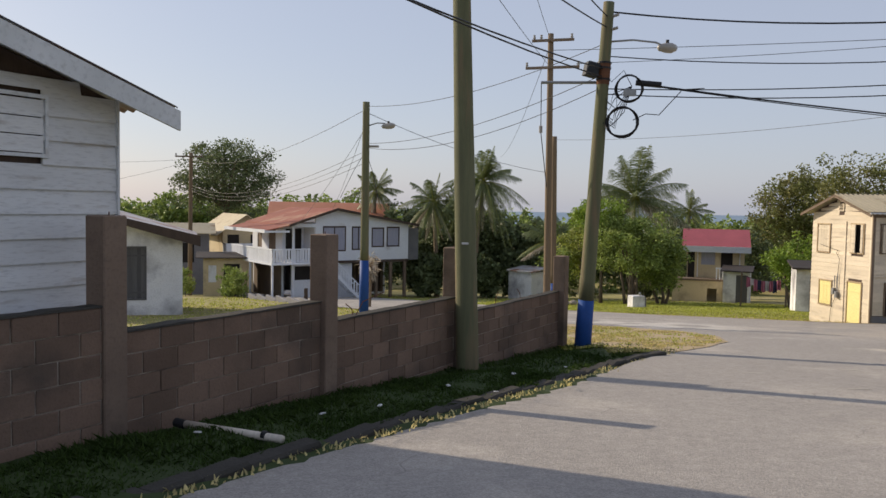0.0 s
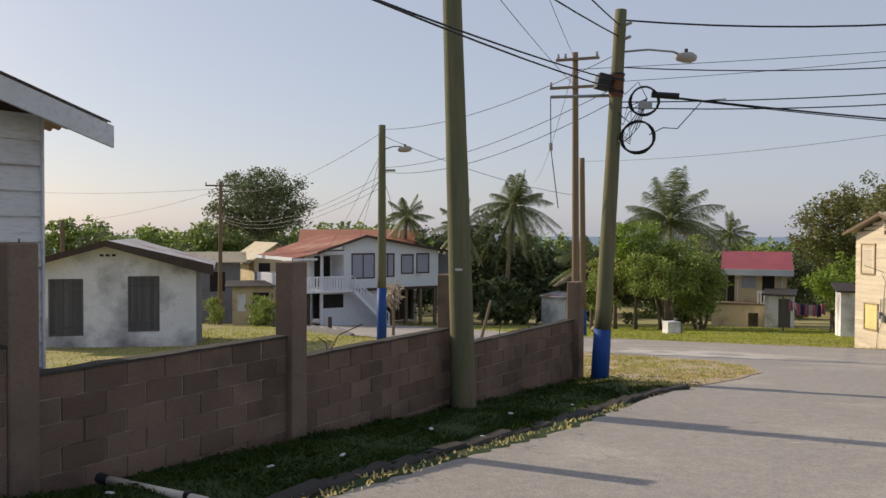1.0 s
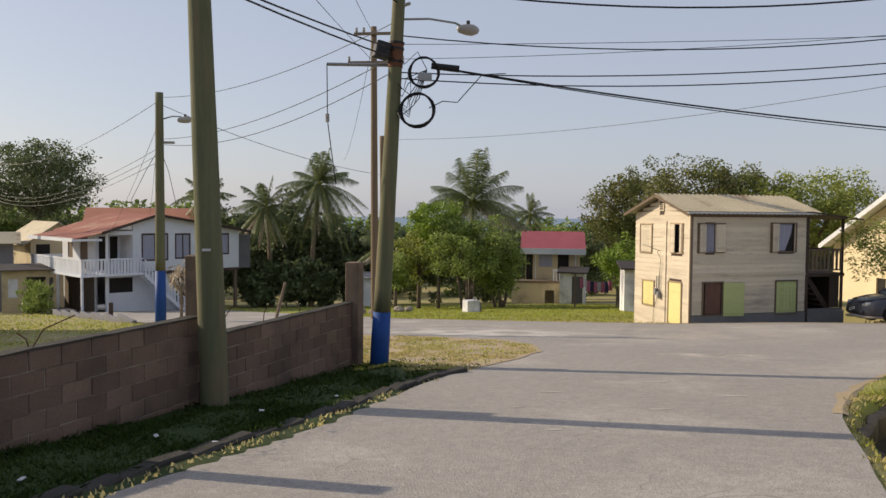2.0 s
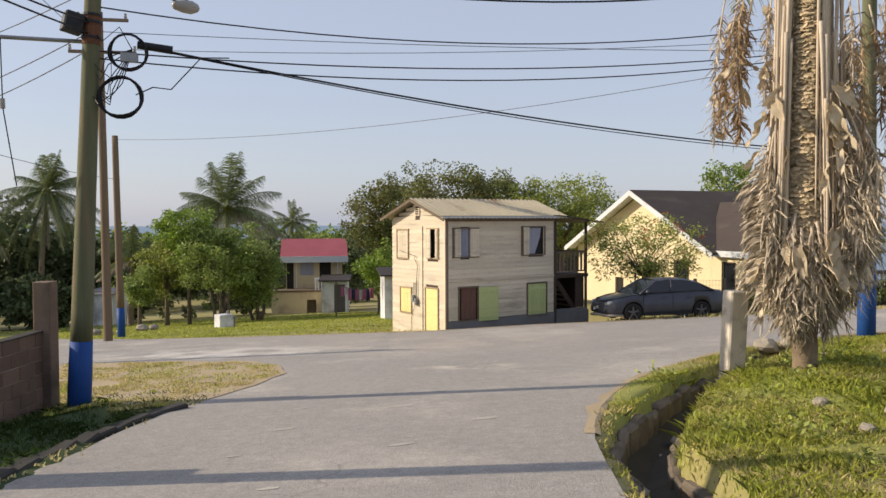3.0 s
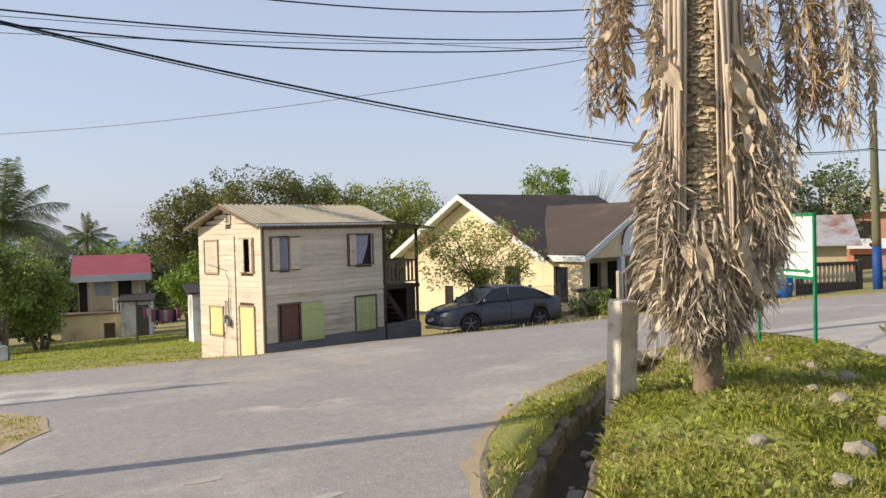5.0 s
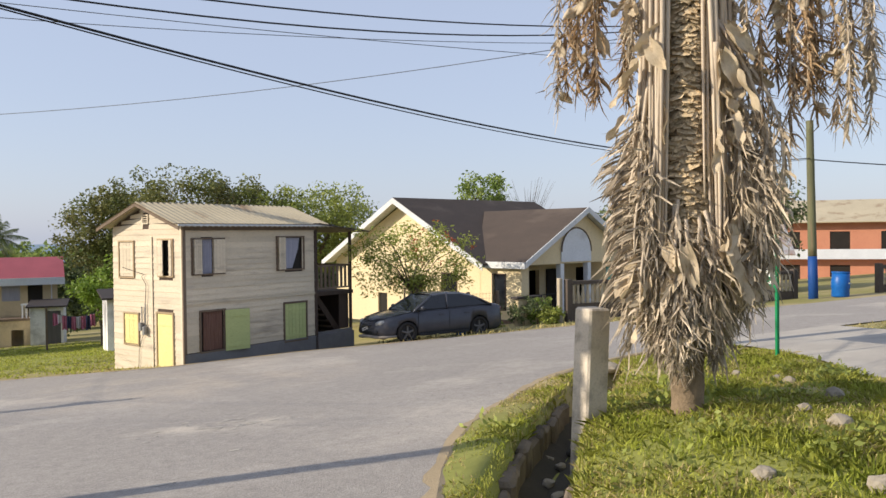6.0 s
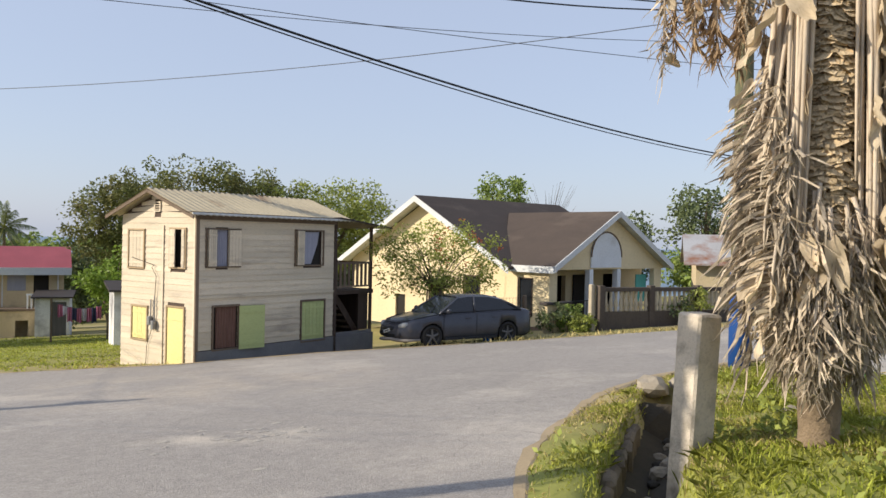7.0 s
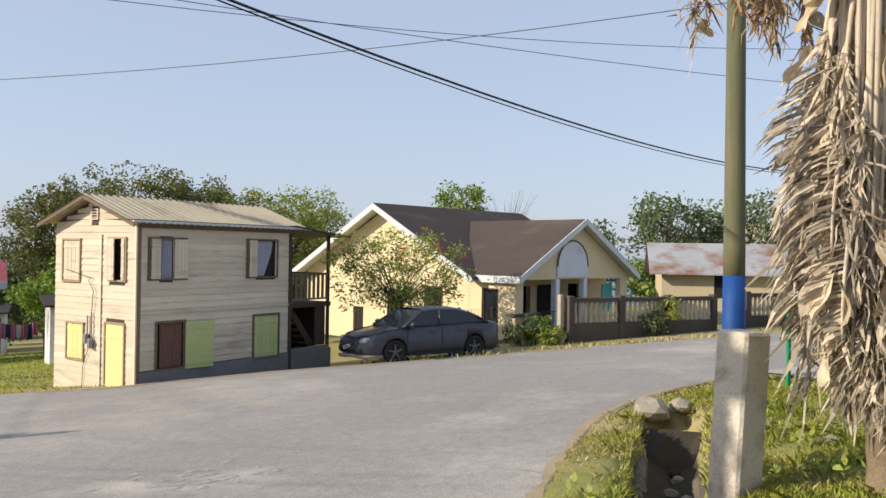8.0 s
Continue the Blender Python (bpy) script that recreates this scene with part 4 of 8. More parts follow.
        so = Shape().add([(mid, py - 0.35, pa - 0.1), (xe, py - 0.35, pe - 0.16), (xe, py + 0.1, pe - 0.16), (mid, py + 0.1, pa - 0.1)], [(0, 1, 2, 3)])
        part("soffit", so, "white_trim", h)
    # gable face over the porch, with the arched white panel
    gf = Shape().prism([(p0, 0.42), (p0 + pw, 0.42), (mid, pa - 0.14)], 0.15, pose(0, py, 0))
    part("porch_gable", gf, "beige", h, "beige porch gable")
    ax = mid - 0.34
    arch = [(ax - 0.92, 0.4)] + [(ax - 0.92 * math.cos(k * math.pi / 14), 0.78 + 0.9 * math.sin(k * math.pi / 14)) for k in range(15)] + [(ax + 0.92, 0.4)]
    part("arch_panel", Shape().prism(arch, 0.05, pose(0, py - 0.055, 0)), "house_white", h, "white arched gable panel")
    part("arch_moulding", Shape().tube([(x, py - 0.06, z) for x, z in arch[1:-1]], 0.03, 6), "old_wood", h)
    part("beam", Shape().box((p0, py, 0.34), (p0 + pw, py + 0.15, 0.42)), "beige", h)
    for x, wd, ma in ((p0 + 0.22, 0.42, "beige"), (ax - 0.84, 0.22, "house_white"), (ax + 0.84, 0.22, "house_white"), (p0 + pw - 0.42, 0.5, "beige")):
        part("column", Shape().bevel_box((x - wd / 2, py - 0.02, zb), (x + wd / 2, py + 0.2, 0.34), 0.01), ma, h)
    part("porch_floor", Shape().box((p0, py - 0.2, zb), (p0 + pw, 0.25, -1.62)), "cement", h)
    ps = part("porch_side_wall", slab_with_holes(1.7, zb, 0.3, 0, 0.14, [(0.55, 1.15, -1.25, 0.0)]), "beige", h, m=pose(p0 + 0.02, 0.25, 0, 0, 0, -90))
    framed(ps, "window_frame", 0.55, 1.15, -1.25, 0.0, 0.04, "dark_wood", y=0.01)
    part("pane", Shape().box((0.55, 0.06, -1.25), (1.15, 0.07, 0.0)), "glass_dark", ps)
    part("porch_fascia", Shape().box((p0 - 0.2, py - 0.35, 0.24), (p0 - 0.15, 0.0, 0.47)), "white_trim", h, "white fascia board")
    part("door", Shape().box((mid + 0.2, 0.18, -1.6), (mid + 1.1, 0.22, 0.05)), "interior", h)
    part("window_pane", Shape().box((mid - 2.3, 0.18, -1.0), (mid - 1.2, 0.22, 0.0)), "glass_dark", h)
    rail = Shape()
    for k in range(18):
        x = p0 + 0.6 + k * 0.14
        rail.tube([(x, py + 0.02, -1.6), (x, py + 0.02, -0.75)], 0.01, 5)
    rail.tube([(p0 + 0.4, py + 0.02, -0.75), (ax - 0.9, py + 0.02, -0.75)], 0.015, 5)
    part("porch_railing", rail, "dark_steel", h)
    part("curtain", Shape().box((mid + 2.1, py + 0.3, -0.95), (mid + 2.8, py + 0.34, 0.1)), "teal", h, "pale teal hanging cloth")
    return h


# ---- a generic distant house ----
def gable_roof(parent, x0, x1, y0, y1, ze, za, material, over=0.4, axis="x", t=0.06, label=""):
    """Two roof slopes over the rectangle, ridge along the axis."""
    for s in (-1, 1):
        if axis == "x":
            ym, ye = (y0 + y1) / 2, (y0 - over if s < 0 else y1 + over)
            drop = (za - ze) / ((y1 - y0) / 2) * ((y1 - y0) / 2 + over)
            q = [(x0 - over, ym, za), (x1 + over, ym, za), (x1 + over, ye, za - drop), (x0 - over, ye, za - drop)]
        else:
            xm, xe = (x0 + x1) / 2, (x0 - over if s < 0 else x1 + over)
            drop = (za - ze) / ((x1 - x0) / 2) * ((x1 - x0) / 2 + over)
            q = [(xm, y0 - over, za), (xm, y1 + over, za), (xe, y1 + over, za - drop), (xe, y0 - over, za - drop)]
        sh = Shape().add(q + [(x, y, z - t) for x, y, z in q], [(0, 1, 2, 3), (7, 6, 5, 4), (0, 4, 5, 1), (1, 5, 6, 2), (2, 6, 7, 3), (3, 7, 4, 0)])
        part("roof", sh, material, parent, label)


def window(parent, x0, x1, z0, z1, y, trim_mat, pane_mat, trim=0.07, side=None):
    """A window on a wall facing -y at depth y: frame with sill and pane."""
    f = framed(parent, "window", x0, x1, z0, z1, trim, trim_mat, y=y)
    part("pane", Shape().box((x0, y - 0.012, z0), (x1, y + 0.004, z1)), pane_mat, f)
    if side is not None:
        f.matrix_basis = side
    return f


def wooden_house():
    """The white clapboard house behind the block wall, its gable to the street."""
    d = math.degrees(math.atan2(0.937, 0.35))
    h = thing("clapboard_house", pose(-3.5, 6.33, 0, 0, 0, d + 180), "weathered white clapboard house with overhanging roof", "house")
    # local x runs back along the street from the near-street corner, y into the house
    zb, ze, W, D = -0.7, 2.74, 6.4, 7.5
    apex = 3.66
    op = [(0.76, 1.9, 2.18, 2.66)]
    roofline = lambda s: ze + (apex - ze) * (1 - abs(s - W / 2) / (W / 2))
    wall = part("gable_wall", slab_with_holes(W, zb, ze, 0.03, 0.15, [], roofline), "dark_wood", h, m=pose(0, 0, 0) @ Matrix.Diagonal((1, -1, 1, 1)))
    clap = part("cladding", Shape().box((0.0, -0.03, zb), (W, -0.028, zb + 0.02)), "white_plank", h, m=pose(W, 0, 0, 0, 0, 180))
    clapboards(clap, W, zb, apex, 0.215, [(W - b, W - a, c, e) for a, b, c, e in op], "white_plank", roofline, thick=0.03)
    f = framed(clap, "shutter_frame", W - 1.9, W - 0.74, 2.18, 2.66, 0.03, "white_trim", y=-0.025, proud=0.02)
    k = Shape()
    for q in range(3):
        k.box((W - 1.88, -0.035, 2.19 + 0.155 * q), (W - 0.76, -0.012, 2.335 + 0.155 * q))
    part("shutter", k, "white_plank", f, "closed white board shutter")
    part("side_wall", Shape().box((0.0, -D, zb), (0.12, -0.15, ze)), "white_plank", h)
    part("side_wall", Shape().box((W - 0.12, -D, zb), (W, -0.15, ze)), "white_plank", h)
    part("corner_board", Shape().box((-0.02, -0.12, zb), (-0.0, 0.05, ze)), "white_trim", h)
    part("back_wall", Shape().box((0.12, -D, zb), (W - 0.12, -D + 0.12, ze)), "white_plank", h)
    over = 0.45
    for s in (0, 1):
        run, rise = W / 2 + over, (apex - ze) / (W / 2) * (W / 2 + over)
        m = pose(W / 2, 0.36 if s == 0 else -D - 0.3, apex + 0.1, 0, 0, -90 if s == 0 else 90)
        part("roof_sheet", corrugated(D + 0.66, run, rise, 60, 0.016), "bright_tin", h, "corrugated metal roof sheet", m=m)
        x_e = -over if s == 0 else W + over
        b = Shape().add([(W / 2, 0.37, apex + 0.06), (x_e, 0.37, apex + 0.06 - rise), (x_e, 0.4, apex + 0.06 - rise), (W / 2, 0.4, apex + 0.06),
                         (W / 2, 0.37, apex - 0.13), (x_e, 0.37, apex - 0.13 - rise), (x_e, 0.4, apex - 0.13 - rise), (W / 2, 0.4, apex - 0.13)],
                        [(0, 1, 2, 3), (7, 6, 5, 4), (0, 4, 5, 1), (2, 6, 7, 3), (1, 5, 6, 2), (0, 3, 7, 4)])
        part("barge_board", b, "white_trim", h, "broad white barge board")
    raft = Shape()
    for k in range(9):
        y = 0.25 - k * 0.9
        for s in (0, 1):
            x_e = -over + 0.05 if s == 0 else W + over - 0.05
            raft.tube([(W / 2, y, apex + 0.0), (x_e, y, apex - (apex - ze) / (W / 2) * (W / 2 + over - 0.05))], 0.04, 4)
    part("rafter", raft, "dark_wood", h)
    return h


def low_house():
    """The low white-washed house on the lawn."""
    h = thing("low_house", pose(-11.85, 24.1, 0, 0, 0, 27), "low white-washed concrete house with stained walls", "house")
    zb, ze, W, D, apex = -2.6, 0.58, 5.3, 7.0, 1.33
    op = [(1.17, 2.02, -1.42, 0.24), (3.43, 4.33, -1.5, 0.18)]
    flip = pose(-W, 0, 0)
    roofline = lambda s: ze + (apex - ze) * (1 - abs(s - W / 2) / (W / 2))
    op = [(W - b, W - a, c, e) for a, b, c, e in op]
    wall = part("gable_wall", slab_with_holes(W, zb, ze, 0.0, 0.18, op, roofline), "whitewash", h, m=flip)
    for x0, x1, z0, z1 in op:
        leaf_shutter(h, x0, x1, z0, z1, "grey_plank", "l", 0, y=0.05, boards=7, label="closed weathered grey plank shutter", pre=flip)
        framed(wall, "frame", x0, x1, z0, z1, 0.05, "grey_plank", y=0.012, proud=0.03)
    vent = Shape()
    for i in range(3):
        vent.box((W / 2 - 0.25 + 0.18 * i, -0.004, apex - 0.4), (W / 2 - 0.13 + 0.18 * i, 0.01, apex - 0.33))
    part("vent", vent, "interior", wall)
    part("side_wall", Shape().box((-0.18, 0.18, zb), (0, D, ze)).box((-W, 0.18, zb), (-W + 0.18, D, ze)).box((-W + 0.18, D - 0.18, zb), (-0.18, D, ze)), "foundation", h)
    gable_roof(h, -W, 0, 0, D, ze + 0.08, apex + 0.1, "bright_tin", 0.55, "y", label="corrugated metal roof slope")
    for s in (-1, 1):
        xe = -W / 2 + s * (W / 2 + 0.56)
        drop = (apex - ze + 0.02) / (W / 2) * (W / 2 + 0.56)
        up = 0.12 if s < 0 else 0.27
        b = Shape().add([(-W / 2, -0.58, apex + 0.12), (xe, -0.58, apex + up - drop), (xe, -0.555, apex + up - drop), (-W / 2, -0.555, apex + 0.12),
                         (-W / 2, -0.58, apex - 0.08), (xe, -0.58, apex - 0.08 - drop), (xe, -0.555, apex - 0.08 - drop), (-W / 2, -0.555, apex - 0.08)],
                        [(0, 1, 2, 3), (7, 6, 5, 4), (0, 4, 5, 1), (2, 6, 7, 3), (1, 5, 6, 2), (0, 3, 7, 4)])
        part("barge_board", b, "dark_wood", h, "dark brown barge board")
    return h


def stilt_house():
    """The white two-storey house with rusty roof, corner veranda and outside stair."""
    h = thing("white_house", pose(-17.78, 50.81, 0, 0, 0, 43), "two-storey white house with rusty roof and outside stair", "house")
    zb, zf, ze, W, D, apex, xr = -5.0, -2.2, 0.3, 9.9, 8.0, 1.42, 3.6
    x0w, y0w = 0.45, 0.4
    vx = 2.1
    # gable face, local x along it, y away
    op = [(2.75, 4.35, -1.45, 0.12), (5.0, 5.9, -1.38, 0.1), (6.6, 7.45, -1.2, 0.02), (7.85, 8.75, -1.18, 0.08)]
    roofline = lambda s: ze + (apex - ze) * (1 - (xr - s - vx) / xr if s + vx < xr else 1 - (s + vx - xr) / (W + 0.4 - xr)) - 0.02
    upper = part("upper_wall", slab_with_holes(W - 0.3 - vx, zf, 0.3, 0.0, 0.15, [(a - vx, b - vx, c, d) for a, b, c, d in op], roofline), "house_white", h, "bluish white upper wall", m=pose(vx, y0w, 0))
    for i, (x0, x1, z0, z1) in enumerate(op):
        f = window(upper, x0 - vx, x1 - vx, z0, z1, 0.03, "dark_wood", "curtain", 0.1)
        if i < 2:
            part("mullion", Shape().box(((x0 + x1) / 2 - vx - 0.035, -0.01, z0), ((x0 + x1) / 2 - vx + 0.035, 0.03, z1)), "dark_wood", f)
    part("gable_panel", Shape().box((x0w, y0w, ze - 0.15), (vx, y0w + 0.12, ze + 0.1)), "house_white", h)
    part("upper_side_wall", Shape().box((W - 0.45, y0w + 0.15, zf), (W - 0.3, D, 0.3)).box((vx, D - 0.15, zf), (W - 0.45, D, 0.3)), "house_white", h)
    # veranda cut into the near corner
    inner = part("veranda_wall", slab_with_holes(vx - x0w, zf, 0.3, 0.0, 0.12, [(0.25, 0.75, -2.15, 0.0), (0.95, 1.45, -1.6, 0.0)]), "house_white", h, m=pose(x0w, 2.3, 0))
    for x0, x1, z0, z1 in ((0.25, 0.75, -2.15, 0.0), (0.95, 1.45, -1.6, 0.0)):
        window(inner, x0, x1, z0, z1, 0.06, "dark_wood", "interior", 0.05)
    part("veranda_side_wall", Shape().box((vx - 0.02, y0w + 0.15, zf), (vx + 0.1, 2.3, 0.3)), "house_white", h)
    side = part("left_wall", slab_with_holes(D - 2.3, zf, 0.3, 0.0, 0.12, [(1.0, 1.9, -1.5, 0.0), (3.2, 4.5, -2.15, 0.0)]), "house_white", h, m=pose(x0w, D, 0, 0, 0, -90))
    for x0, x1, z0, z1 in ((1.0, 1.9, -1.5, 0.0), (3.2, 4.5, -2.15, 0.0)):
        window(side, x0, x1, z0, z1, 0.06, "dark_wood", "old_wood", 0.05)
    part("veranda_floor", Shape().box((-1.4, -0.35, zf - 0.16), (vx + 0.4, D, zf - 0.01)), "house_white", h)
    for x, y in ((x0w, y0w), (x0w, 2.2), (-1.3, -0.25), (-1.3, 3.8), (-1.3, 7.6)):
        part("veranda_post", Shape().box((x - 0.06, y - 0.06, zb), (x + 0.06, y + 0.06, 0.2 if x > 0 else zf)), "house_white", h)
    runs = [((-1.3, -0.25), (0.4, -0.25)), ((0.4, -0.25), (2.4, -0.25)), ((-1.3, -0.25), (-1.3, 3.6)), ((-1.3, 3.6), (-1.3, 7.6))]
    for (ax, ay), (bx, by) in runs:
        part("veranda_rail", Shape().box((min(ax, bx) - 0.04, min(ay, by) - 0.04, zf + 0.82), (max(ax, bx) + 0.04, max(ay, by) + 0.04, zf + 0.92)), "house_white", h)
        n = int(max(bx - ax, by - ay) / 0.2)
        for k in range(n):
            x, y = ax + (bx - ax) * (k + 0.5) / n, ay + (by - ay) * (k + 0.5) / n
            w_, d_ = (0.065, 0.02) if by == ay else (0.02, 0.065)
            part("baluster", Shape().box((x - w_, y - d_, zf), (x + w_, y + d_, zf + 0.82)), "house_white", h)
    # lower storey
    lw = part("lower_wall", slab_with_holes(4.6, zb, zf - 0.16, 0.0, 0.15, [(0.2, 1.7, -3.5, -2.55)]), "house_white", h, "bluish white lower wall", m=pose(0.5, y0w + 0.3, 0))
    window(lw, 0.2, 1.7, -3.5, -2.55, 0.06, "dark_wood", "interior", 0.06)
    part("lower_side_wall", Shape().box((4.95, y0w + 0.45, zb), (5.1, D, zf - 0.16)).box((0.5, D - 0.15, zb), (4.95, D, zf - 0.16)), "house_white", h)
    # brown sheet fills the garage opening to paint its darkness
    part("carport_wall", Shape().box((0.5, 2.4, zb), (0.62, D - 0.15, zf - 0.16)), "old_wood", h, "dark brown sheet in place of the unlit garage opening")
    part("floor_beam", Shape().box((vx + 0.4, y0w + 0.02, zf - 0.2), (W - 0.3, D, zf)), "dark_wood", h)
    for x in (5.9, 7.0, 8.2, 9.4):
        for y in (y0w + 0.15, 4.0, 7.6):
            part("stilt", Shape().bevel_box((x - 0.1, y - 0.1, zb), (x + 0.1, y + 0.1, zf - 0.2), 0.01), "old_wood", h)
    # dark sheet added behind the stilts for the gloom under the house
    part("undercroft_wall", Shape().box((5.2, 4.2, zb), (9.4, 4.3, zf - 0.2)), "dark_wood", h)
    part("end_room", Shape().box((W - 0.3, 0.9, zf - 0.1), (W + 0.9, D, 0.05)), "foundation", h, "grey annex at the end of the house")
    # stair down along the gable face
    st = Shape()
    for k in range(12):
        st.box((2.5 + 0.22 * k, -0.5, zf - 0.21 * (k + 1)), (2.78 + 0.22 * k, 0.3, zf - 0.21 * (k + 1) + 0.05))
    part("stair", st, "house_white", h)
    for y in (-0.55, 0.28):
        for n_, lo, hi in (("stair_string", -0.25, 0.05), ("stair_rail", 0.75, 0.85)):
            q = [(2.45, y, zf + lo), (2.45, y, zf + hi), (5.15, y, zf - 2.6 + hi), (5.15, y, zf - 2.6 + lo)]
            part(n_, Shape().add(q + [(x, b_ + 0.05, z) for x, b_, z in q], [(0, 1, 2, 3), (7, 6, 5, 4), (0, 4, 5, 1), (1, 5, 6, 2), (2, 6, 7, 3), (3, 7, 4, 0)]), "house_white", h)
        for k in range(13):
            x = 2.5 + 0.215 * k
            z = zf - 2.6 * (x - 2.45) / 2.7
            part("stair_baluster", Shape().box((x - 0.05, y + 0.01, z), (x + 0.05, y + 0.04, z + 0.76)), "house_white", h)
    # roofs
    for xe, ez in ((0.0, 0.34), (W + 0.4, 0.36)):
        q = [(xr, 0.0, apex + 0.06), (xr, D + 0.4, apex + 0.06), (xe, D + 0.4, ez), (xe, 0.0, ez)]
        if xe < 1:
            q = q[::-1]
        part("roof", Shape().add(q + [(x, y, z - 0.08) for x, y, z in q], [(0, 1, 2, 3), (7, 6, 5, 4), (0, 4, 5, 1), (1, 5, 6, 2), (2, 6, 7, 3), (3, 7, 4, 0)]), "rust_tin", h, "rusty corrugated roof slope")
        b = [(xr, -0.03, apex + 0.08), (xe, -0.03, ez + 0.02), (xe, -0.03, ez - 0.16), (xr, -0.03, apex - 0.1)]
        part("barge_board", Shape().add(b + [(x, y + 0.03, z) for x, y, z in b], [(0, 1, 2, 3), (7, 6, 5, 4), (0, 4, 5, 1), (1, 5, 6, 2), (2, 6, 7, 3), (3, 7, 4, 0)]), "dark_wood", h, "dark barge board")
    q = [(0.0, 0.0, 0.3), (0.0, D, 0.3), (-1.7, D, -0.05), (-1.7, 0.0, -0.05)]
    part("veranda_roof", Shape().add(q + [(x, y, z - 0.07) for x, y, z in q], [(0, 1, 2, 3), (7, 6, 5, 4), (0, 4, 5, 1), (1, 5, 6, 2), (2, 6, 7, 3), (3, 7, 4, 0)]), "rust_tin", h, "rusty veranda roof")
    part("fascia", Shape().box((-1.76, -0.02, -0.22), (-1.7, D, 0.0)).box((-1.7, -0.04, -0.2), (0.0, -0.0, -0.06)), "house_white", h)
    return h


def side_house(name, m, W, D, zb, ze, apex, wall, roof, axis, openings, label, over=0.5, roof_label=""):
    """A plain far house: walls with real openings on the face towards -y, and a gabled roof."""
    h = thing(name, m, label, "house")
    top = (lambda s: ze + (apex - ze) * (1 - abs(s - W / 2) / (W / 2))) if axis == "y" else None
    w = part("front_wall", slab_with_holes(W, zb, ze, 0, 0.15, [o[:4] for o in openings], top), wall, h)
    for x0, x1, z0, z1, pane in openings:
        window(w, x0, x1, z0, z1, 0.05, "old_wood", pane, 0.06)
    part("side_wall", Shape().box((0, 0.15, zb), (0.15, D, ze)).box((W - 0.15, 0.15, zb), (W, D, ze)).box((0.15, D - 0.15, zb), (W - 0.15, D, ze)), wall, h)
    gable_roof(h, 0, W, 0, D, ze + 0.04, apex, roof, over, axis, label=roof_label)
    return h


wooden_house()
low_house()
yellow_house()
beige_house()
stilt_house()

# houses beyond the white one
side_house("orange_roof_house", pose(-24.2, 64.6, 0, 0, 0, 18), 9.6, 6, -6, 0.75, 1.9, "house_white", "orange_tin", "x", [(1.5, 2.6, -1.5, -0.2, "interior")], "far white house under an orange tin roof", 0.5, "orange tin roof slope")
hb = side_house("balcony_house", pose(-28.4, 63.8, 0, 0, 0, 38), 3.8, 7, -6.0, -0.6, 0.75, "cream_wall", "tin", "y",
                [(0.4, 1.4, -2.3, -1.0, "interior"), (2.4, 3.3, -2.3, -1.0, "interior"), (0.5, 1.6, -5.2, -3.6, "grey_plank")], "far cream two-storey house with a balcony", 0.7, roof_label="pale tin roof slope")
part("balcony", Shape().box((0.0, -1.3, -2.75), (3.8, 0, -2.6)).box((0.0, -1.3, -2.6), (3.8, -1.22, -1.7)).box((0.0, -1.22, -2.6), (0.08, 0, -1.7)), "house_white", hb)
side_house("small_house", pose(-24.6, 52.2, 0, 0, 0, 25), 2.7, 4, -5.2, -2.1, -1.85, "cream_wall", "dark_tin", "x", [(0.35, 0.9, -3.9, -2.7, "house_white"), (1.4, 2.5, -5.0, -2.6, "interior")], "small cream outbuilding with a dark opening")
side_house("far_house", pose(-34.6, 58.0, 0, 0, 0, 27), 7.0, 3.5, -6, -0.65, 0.0, "foundation", "tin", "x", [(1.5, 2.8, -3.2, -1.6, "interior"), (4.6, 5.8, -3.2, -1.6, "interior")], "far grey house under a pale roof")

# the red-roofed house
rh = side_house("red_roof_house", pose(9.55, 61.3, 0, 0, 0, -9) @ Matrix.Diagonal((0.82, 1, 1, 1)), 4.9, 5, -6.0, -0.85, 0.35, "cream_wall", "red_tin", "x",
                [(1.2, 2.4, -2.25, -1.2, "curtain"), (0.05, 0.65, -3.25, -1.15, "interior"), (2.9, 3.9, -3.2, -1.3, "interior")], "far two-storey cream house with a red roof", 0.5, "red painted tin roof slope")
part("lower_wall", slab_with_holes(5.8, -6.0, -3.35, 0.0, 0.15, [(3.0, 3.8, -6.0, -3.9)]), "cream_wall", rh, "stained cream wall of the lower storey", m=pose(-1.2, -1.3, 0))
part("lower_return", Shape().box((-1.2, -1.15, -6.0), (-1.05, 0.6, -3.35)), "cream_wall", rh)
part("ledge", Shape().box((-1.25, -1.4, -3.35), (4.7, 0.0, -3.22)), "old_wood", rh, "brown timber ledge above the lower storey")
for k in range(9):
    part("baluster", Shape().box((2.5 + 0.25 * k, -1.28, -3.22), (2.6 + 0.25 * k, -1.23, -2.45)), "house_white", rh)
part("rail", Shape().box((2.45, -1.3, -2.45), (4.7, -1.22, -2.35)), "house_white", rh)
part("eave_band", Shape().box((-0.5, -0.52, -1.3), (5.4, -0.47, -0.86)), "house_white", rh)
for x in (0.9, 4.5):
    part("downpipe", Shape().tube([(x, -0.05, -1.0), (x, -0.05, -3.2)], 0.04, 6), "house_white", rh)


